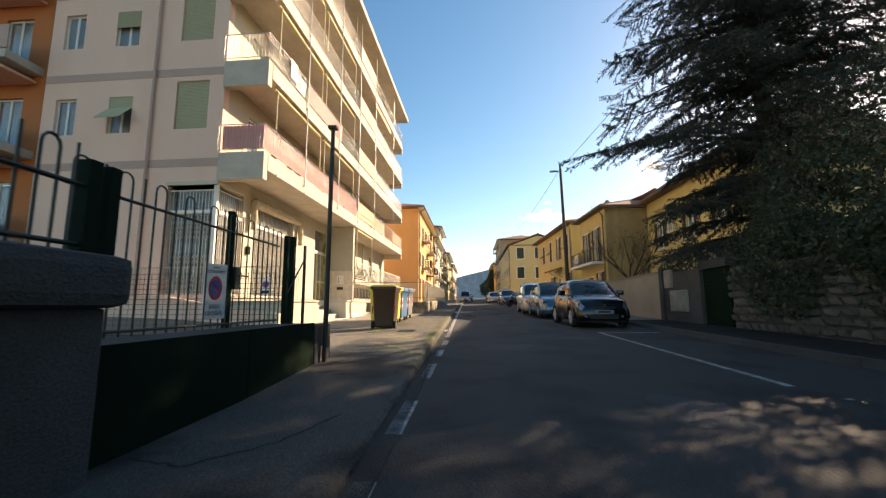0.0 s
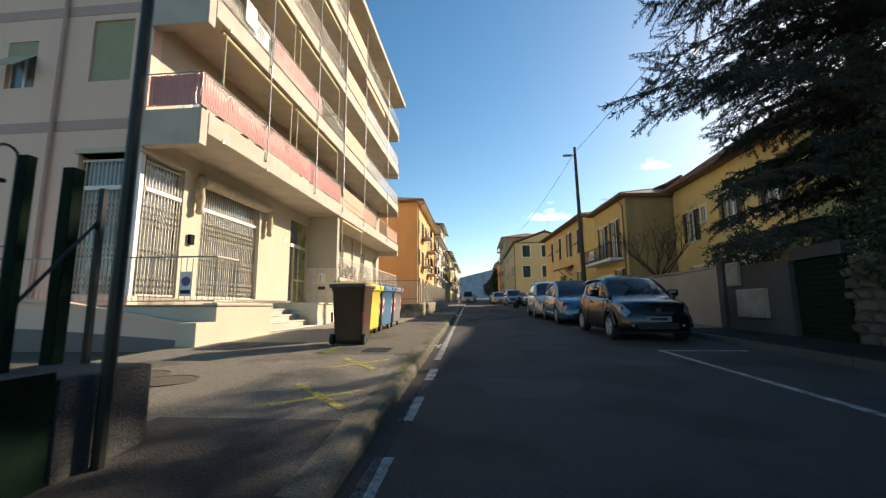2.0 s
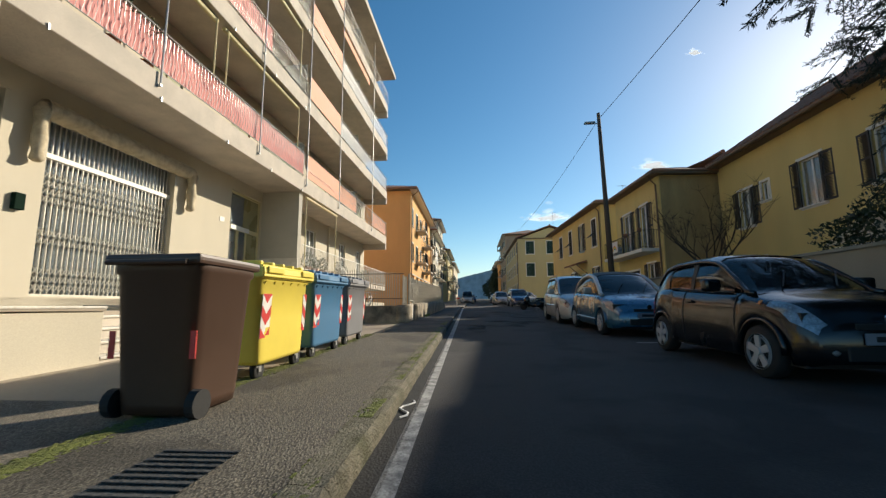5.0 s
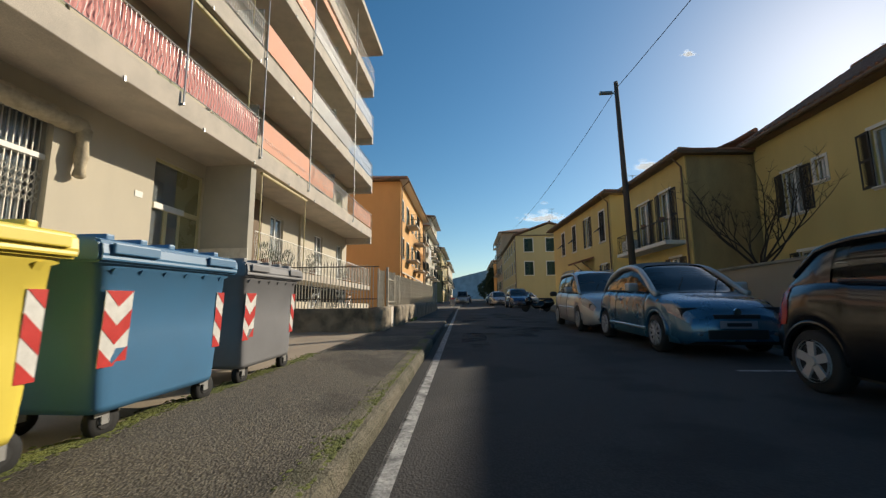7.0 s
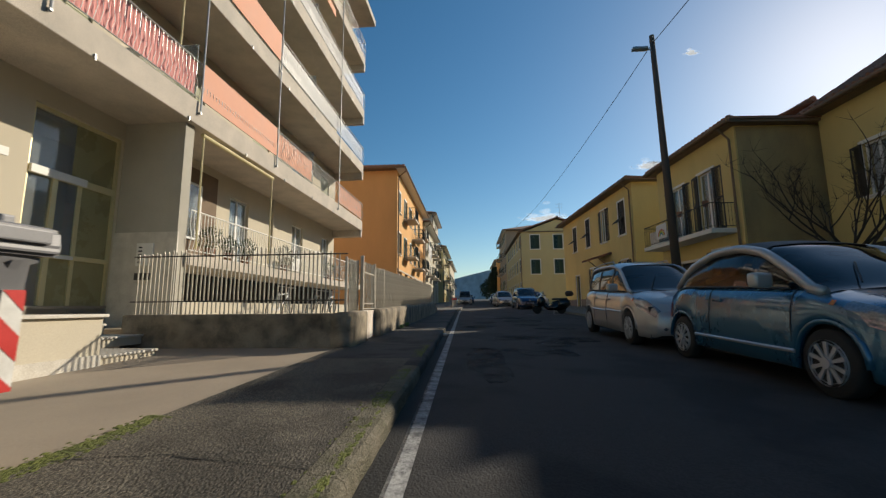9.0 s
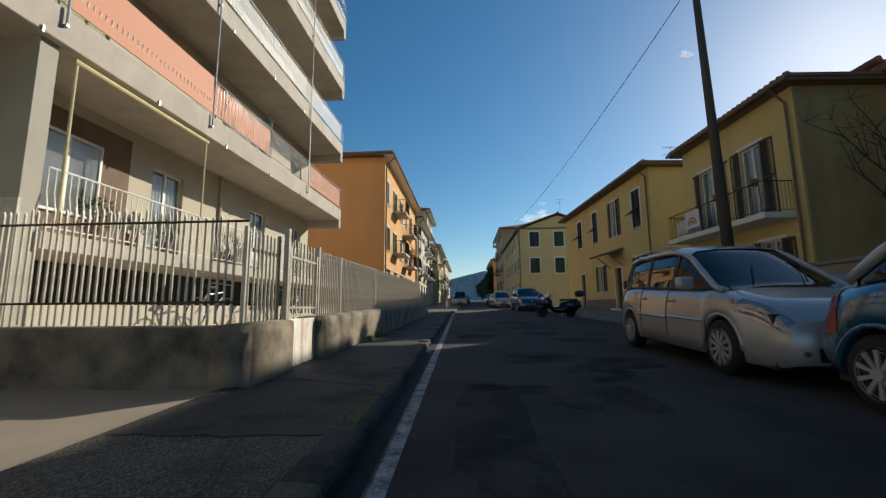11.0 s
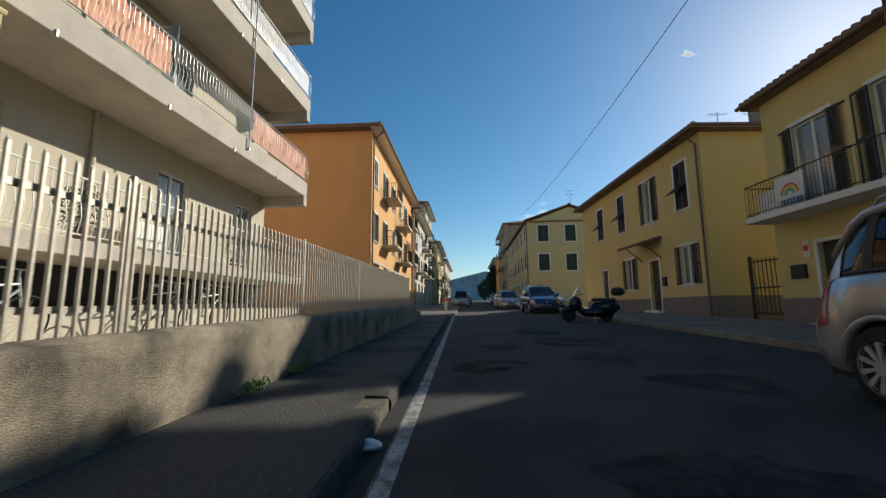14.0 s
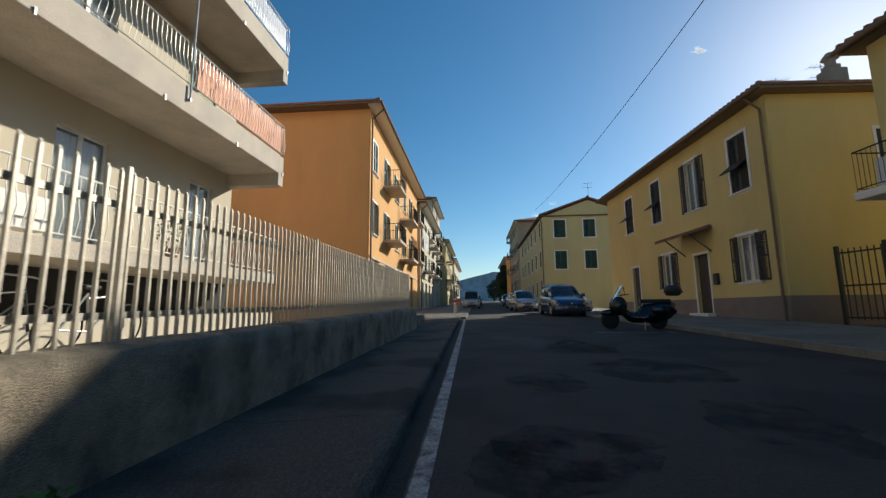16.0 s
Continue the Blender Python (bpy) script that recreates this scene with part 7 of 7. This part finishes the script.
# cedar
cedar = thing("cedar_tree", pose(10.2, 14.1, 0.2), "tall dark cedar with drooping layered branches", "tree")
rnd = random.Random(11)
b = bmesh.new()
prev = Vector((0, 0, 0))
for i in range(12):
    q = Vector((0.08 * math.sin(i), 0.08 * math.cos(i * 1.3), (i + 1) * 1.5))
    tube(b, prev, q, 0.42 * (1 - i / 13.0), 0.42 * (1 - (i + 1) / 13.0), 12, False)
    prev = q
part("trunk", b, M["bark"], cedar, "", True)
br, need = bmesh.new(), []
nr = np.random.RandomState(4)
for k in range(124):
    f = k / 123
    z = 2.6 + 14.0 * f + rnd.uniform(-0.6, 0.6)
    az = k * 2.39996 + rnd.uniform(-0.25, 0.25)
    ln = (7.8 * (1 - f) ** 0.55 + 0.5) * rnd.uniform(0.62, 1.14)
    if math.sin(az) > 0.4 and z < 8:
        ln *= 0.6
    if z < 4.8:
        ln *= 0.55
    d = Vector((math.cos(az), math.sin(az), 0))
    if d.x > 0.2:
        ln *= 0.8
    side = Vector((-d.y, d.x, 0))
    pts = []
    for i in range(9):
        t = i / 8
        pts.append(Vector((0, 0, z)) + d * ln * t + Vector((0, 0, ln * (0.16 * t - 0.30 * t * t))) + side * 0.18 * math.sin(t * 5 + k))
    for i in range(8):
        tube(br, pts[i], pts[i + 1], 0.075 * (1 - i / 9), 0.075 * (1 - (i + 1) / 9), 5, False)
    for i in range(1, 9):
        for s in (-1, 1):
            for e in range(3):
                t = (i - rnd.random() * 0.8) / 8
                base = Vector((0, 0, z)) + d * ln * t + Vector((0, 0, ln * (0.16 * t - 0.30 * t * t)))
                sl = (0.35 + 1.15 * (1 - abs(t - 0.45))) * min(1, ln / 4) * rnd.uniform(0.6, 1.15)
                e2 = (side * s + d * rnd.uniform(0.3, 0.9) + Vector((0, 0, rnd.uniform(-0.55, 0.08)))).normalized()
                tip = base + e2 * sl + Vector((0, 0, -0.12 * sl))
                tube(br, base, tip, 0.016, 0.006, 3, False)
                m = int(84 * sl) + 12
                f2 = nr.uniform(0, 1.05, (m, 1))
                c = np.array(base) * (1 - f2) + np.array(tip) * f2
                c[:, 2] -= 0.05 * nr.random_sample(m)
                u = nr.normal(size=(m, 3)) * 0.55 + np.array((0, 0, -0.35)) + np.array(e2) * 0.55
                u /= np.linalg.norm(u, axis=1)[:, None]
                v = np.cross(u, nr.normal(size=(m, 3)))
                v /= np.linalg.norm(v, axis=1)[:, None]
                s2 = nr.uniform(0.03, 0.075, (m, 1))
                need.append(np.stack([c, c + u * s2 + v * 0.011, c + u * s2 * 2, c + u * s2 - v * 0.011], 1).reshape(-1, 3))
part("branchwork", br, M["bark"], cedar)
leaves_mesh("crown", np.concatenate(need), M["needle"], cedar, "blue-green needles")

# Two unseen copies, added to block sky light over the near street.
copy_thing(cedar, pose(12.2, 3.5, 0.0, 0, 0, 75))
copy_thing(cedar, pose(11.2, -7.5, -0.2, 0, 0, 160))

# bare tree before the house side
bt = thing("bare_tree", pose(9.6, 25.6, 0.5), "small bare winter tree with fine twigs", "tree")
b = bmesh.new()
tips = []
rnd = random.Random(7)
tube(b, (0, 0, 0), (0.05, 0, 1.9), 0.16, 0.12, 8, False)
for k in range(9):
    a = k * 0.7
    limb(b, (0.05, 0, 1.7 + 0.03 * k), (math.cos(a) * 0.8, math.sin(a) * 0.8, 0.8), 2.0, 0.042, 2, rnd, tips)
part("trunk", b, M["bark"], bt)
tw = bmesh.new()
for p in tips:
    for j in range(5):
        tube(tw, p, p + Vector((rnd.uniform(-0.3, 0.3), rnd.uniform(-0.3, 0.3), rnd.uniform(0.0, 0.4))), 0.006, 0.002, 3, False)
tagged(part("twig_mass", tw, M["bark"], bt), kind="stuff")


def bush(m, size, n, leaf, label, seed, material="leaf"):
    B = thing("bush", m, label, "bush")
    b = bmesh.new()
    r2 = random.Random(seed)
    for i in range(7):
        tube(b, (0, 0, 0), (r2.uniform(-0.6, 0.6) * size[0], r2.uniform(-0.6, 0.6) * size[1], size[2] * r2.uniform(0.9, 1.7)), 0.03, 0.01, 5)
    part("stem", b, M["bark"], B)
    leaves_mesh("foliage", leaf_cloud(n, (0, 0, size[2] * 1.05), size, leaf, seed), M[material], B)


bush(pose(9.2, 18.0, 0.5), (1.0, 1.1, 1.55), 5200, 0.06, "dark evergreen shrub above the garden wall", 3)
for i, (x, y, sx, sy, sz, n) in enumerate(((6.95, 9.4, 0.55, 1.7, 1.3, 4200), (6.95, 6.4, 0.6, 1.9, 1.35, 5200), (6.95, 3.0, 0.6, 2.0, 1.4, 5200), (8.2, 12.2, 1.0, 1.2, 1.5, 2600))):
    bush(pose(x, y, 0.35), (sx, sy, sz), n * 3, 0.045, "dark ivy-like shrubs hanging over the stone wall", 30 + i)
bush(pose(8.3, 8.2, 1.2), (1.4, 4.5, 2.2), 22000, 0.055, "tall dark hedge behind the stone wall", 40)

# potted plants, bicycles
for i, (y, s) in enumerate(((24.2, 0.45), (25.0, 0.35), (25.9, 0.4), (28.4, 0.55), (33.0, 0.5))):
    P = thing("potted_plant", pose(-6.85, y, 2.48), "green potted plant on the raised terrace", "plant", "terrace plants")
    b = bmesh.new()
    lathe(b, [(0, 0.10), (0.22, 0.15), (0.25, 0.15)], "Z", 12)
    part("pot", b, M["tile"], P)
    leaves_mesh("foliage", leaf_cloud(700, (0, 0, 0.25 + s * 0.6), (s * 0.55, s * 0.75, s * 0.75), 0.028, 60 + i), M["potleaf"], P)
for i, y in enumerate((1.0, 2.2, 3.0)):
    P = thing("potted_plant", A_M @ pose(-0.25, y, SB + 0.3), "green plant on the balcony ledge", "plant", "balcony plants")
    b = bmesh.new()
    lathe(b, [(0, 0.10), (0.4, 0.15), (0.45, 0.15)], "Z", 12)
    part("pot", b, M["tile"], P)
    leaves_mesh("foliage", leaf_cloud(700, (0, 0, 1.15), (0.25, 0.5, 0.32), 0.028, 70 + i), M["potleaf"], P)


def bicycle(m, paint, label):
    B = thing("bicycle", m, label, "bicycle", "bicycles by the wall")
    for x in (0, 1.03):
        b = bmesh.new()
        lathe(b, [(-0.017, 0.33), (0, 0.347), (0.017, 0.33), (0, 0.313), (-0.017, 0.33)], "X", 32, (0, x, 0.34), False)
        bmesh.ops.remove_doubles(b, verts=b.verts[:], dist=0.0005)
        w = part("wheel", b, M["rubber"], B)
        b = bmesh.new()
        for i in range(14):
            a = 2 * math.pi * i / 14
            tube(b, (0, x, 0.34), (0, x + 0.32 * math.cos(a), 0.34 + 0.32 * math.sin(a)), 0.002, None, 3, False)
        part("spokes", b, M["galv"], w)
    b = bmesh.new()
    for p, q in (((0, 0.34), (0.42, 0.3)), ((0.42, 0.3), (0.3, 0.82)), ((0.3, 0.82), (0, 0.34)), ((0.42, 0.3), (0.9, 0.75)), ((0.32, 0.75), (0.88, 0.82)), ((0.86, 0.9), (1.03, 0.34))):
        tube(b, (0, *p), (0, *q), 0.016, None, 6)
    part("frame", b, paint, B)
    part("saddle", box(-0.07, 0.07, 0.17, 0.42, 0.88, 0.94, 0.02), M["plastic"], B)
    b = bmesh.new()
    pipe(b, [(-0.28, 0.75, 1.0), (-0.1, 0.85, 1.0), (0.1, 0.85, 1.0), (0.28, 0.75, 1.0)], 0.013)
    tube(b, (0, 0.86, 0.85), (0, 0.85, 1.0), 0.014)
    part("handlebar", b, M["galv"], B)


bicycle(pose(-6.05, 25.9, 0.87, 0, 8, 0), white_p, "white bicycle leaning on the pale wall")
bicycle(pose(-6.0, 28.6, 0.87, 0, 8, 0), M["plastic"], "dark bicycle leaning on the pale wall")
bicycle(pose(-5.9, 29.9, 0.87, 0, 8, 2), M["galv"], "small grey bicycle leaning on the pale wall")

# gate between the yellow houses
ig = thing("iron_gate", pose(11.2, 36.0, G(36.4) + 0.1, 0, 0, 12), "dark iron double gate between the yellow houses", "gate")
for i in range(15):
    part("bar", box(-0.012, 0.012, 0.06 + i * 0.17, 0.084 + i * 0.17, 0.1, 2.25), M["blackiron"], ig)
for z in (0.15, 1.1, 2.1):
    part("rail", box(-0.02, 0.02, 0.0, 2.6, z, z + 0.05), M["blackiron"], ig)
for y in (-0.06, 1.28, 2.56):
    part("post", box(-0.05, 0.05, y, y + 0.1, -0.1, 2.35, 0.01), M["blackiron"], ig)

# bollard rail, far fence end, bin post
bl = thing("bollard_rail", pose(0, 0, 0), "row of thin steel bollards at the footpath corner", "bollard")
for i in range(8):
    y = 48 + i * 1.3
    b = bmesh.new()
    tube(b, (-1.75, y, G(y)), (-1.75, y, G(y) + 1.0), 0.035)
    part("post", b, M["galv"], bl)
    part("band", box(-1.79, -1.71, y - 0.04, y + 0.04, G(y) + 0.75, G(y) + 0.88), M["red"], bl)
setting("corner_block", box(-3.2, -2.3, 37.4, 39.2, 0.6, 1.25, 0.03), M["conc"], "low pale concrete block at the fence end", "wall")
lbn = thing("litter_bin", pose(-2.75, 37.0, G(37)), "small black litter bin on a post", "litter bin")
b = bmesh.new()
lathe(b, [(0.75, 0.18), (0.8, 0.2), (1.35, 0.22), (1.38, 0.2)], "Z", 16)
part("bucket", b, M["plastic"], lbn)
b = bmesh.new()
tube(b, (0, 0.1, 0), (0, 0.1, 0.8), 0.03)
part("post", b, M["galv"], lbn)

# gutter grate, moss along the footpath edge, weeds, litter
gt = thing("drain_grate", pose(-1.55, 9.9, G(9.9) + 0.135, 1.2, 0, 0), "rusty slotted drain grate in the footpath", "drain grate")
for i in range(9):
    part("bar", box(-0.2, 0.2, -0.25 + i * 0.06, -0.225 + i * 0.06, 0, 0.006), M["oldconc"], gt)
for x, y in ((-3.75, 7.8), (-3.2, 7.5)):
    mh = thing("manhole_cover", pose(x, y, G(y) + 0.117, 1.2, 0, 20), "rusty iron manhole cover in the driveway", "manhole cover")
    b = bmesh.new()
    lathe(b, [(0, 0.27), (0.006, 0.265), (0.007, 0.0)], "Z", 24)
    part("plate", b, M["rustiron"], mh)
    b = bmesh.new()
    lathe(b, [(0, 0.275), (0.009, 0.275), (0.009, 0.30), (0, 0.30)], "Z", 24, cap=False)
    part("rim", b, M["rustiron"], mh)
ms = bmesh.new()
random.seed(17)
dome = [(0.0, 0.0, 1.0)] + [(0.7 * math.cos(a), 0.7 * math.sin(a), 0.7) for a in np.linspace(0.3, 5.5, 6)] + [(math.cos(a), math.sin(a), -0.2) for a in np.linspace(0.3, 5.5, 6)]
dome_f = [(0, 1 + i, 1 + (i + 1) % 6) for i in range(6)] + [(1 + i, 7 + i, 7 + (i + 1) % 6, 1 + (i + 1) % 6) for i in range(6)]
for i in range(13000):
    y = 9.6 + 7.5 * random.random() ** 1.2
    if random.random() < 0.5:
        x = -2.365 + random.gauss(0, 0.045) + 0.05 * noise.noise((y * 1.3, 0, 0)) + KX(y)
    else:
        y = 8 + 14 * random.random()
        if noise.noise((y * 0.9, 4, 0)) < -0.1:
            continue
        x = -0.87 - abs(random.gauss(0, 0.06)) + KX(y)
    s = random.uniform(0.005, 0.016)
    vs = [ms.verts.new((x + px * s, y + py * s * 1.5, G(y) + 0.128 + pz * s * 0.45)) for px, py, pz in dome]
    for f in dome_f:
        ms.faces.new([vs[q] for q in f])
tagged(link("moss", ms, M["moss"]), "green moss along the edges of the footpath", "moss", kind="stuff")
wq = [leaf_cloud(140, (-2.14, y, G(y) + 0.17), (0.04, 0.28, 0.05), 0.022, 90 + i) for i, y in enumerate((25.4, 26.3))]
wd = thing("weeds", pose(0, 0, 0), "small green weeds at the foot of the wall", "weeds", kind="stuff")
leaves_mesh("foliage", np.concatenate(wq), mat("weed", (0.14, 0.24, 0.05), 0.7, 0.3, 20, 50, 0), wd)
lit = bmesh.new()
bmesh.ops.create_icosphere(lit, subdivisions=2, radius=0.07)
for v in lit.verts:
    v.co *= 1 + 0.6 * noise.noise(v.co * 40)
    v.co.z *= 0.5
lt = tagged(link("crumpled_paper", lit, M["cloth"]), "crumpled white paper in the gutter", "litter")
lt.location = (-0.95, 24.45, G(24.45) + 0.03)
rb = bmesh.new()
pipe(rb, [(-0.72 + 0.05 * math.sin(i * 1.1), 11.2 + i * 0.07, G(11.5) + 0.012) for i in range(9)], 0.008, 5)
tagged(link("ribbon", rb, M["cloth"]), "thin white ribbon lying on the road edge", "litter")

# far trees
for i, (x, y, s, hgt) in enumerate(((9.6, 172, 4.5, 11), (12.5, 180, 5, 13), (6.6, 190, 4, 8), (15, 185, 4, 12), (6.0, 118, 1.7, 8.5), (6.5, 132, 1.7, 9.5), (6.6, 147, 1.7, 8.5))):
    Tt = thing("tree", pose(x, y, G(y)), "dark evergreen tree at the end of the street", "tree", "far trees")
    b = bmesh.new()
    tube(b, (0, 0, 0), (0.1, 0, hgt * 0.8), 0.3, 0.08, 8)
    part("trunk", b, M["bark"], Tt)
    leaves_mesh("crown", leaf_cloud(1800, (0, 0, hgt * 0.58), (s * 0.6, s * 0.6, hgt * 0.45), 0.35, 200 + i), M["farleaf"], Tt)


# small fair-weather clouds low over the hills
cloud_mat = bpy.data.materials.new("cloud")
cloud_mat.use_nodes = True
cn_, cl_ = cloud_mat.node_tree.nodes, cloud_mat.node_tree.links
cb = cn_["Principled BSDF"]
cb.inputs["Base Color"].default_value = (0.9, 0.9, 0.9, 1)
cb.inputs["Roughness"].default_value = 1.0
# Emission stands in for sunlight scattered through the cloud.
cb.inputs["Emission Color"].default_value = (0.95, 0.97, 1.0, 1)
cb.inputs["Emission Strength"].default_value = 0.75
cb.inputs["Alpha"].default_value = 0.075
rnd = random.Random(77)
for cx, cy, cz, w, h in ((259, 1402, 291, 120, 34), (759, 1355, 842, 40, 16), (620, 1406, 463, 75, 32)):
    B = bmesh.new()
    for k in range(70):
        u = rnd.gauss(0, 0.36)
        r = h * rnd.uniform(0.16, 0.42) * max(0.25, 1 - abs(u) * 0.8)
        v = abs(rnd.gauss(0, 0.45)) * max(0.15, 1 - abs(u) * 0.9)
        bmesh.ops.create_icosphere(B, subdivisions=2, radius=r, matrix=Matrix.Translation((u * w, rnd.uniform(-0.3, 0.3) * h, v * h)) @ Matrix.Diagonal((1.5, 1.0, 0.62, 1)))
    cl = tagged(link("backdrop_cloud", B, cloud_mat, True), "small white cloud low in the sky", "cloud", kind="structure")
    cl.location = (cx, cy, cz)
    cl.visible_shadow = False
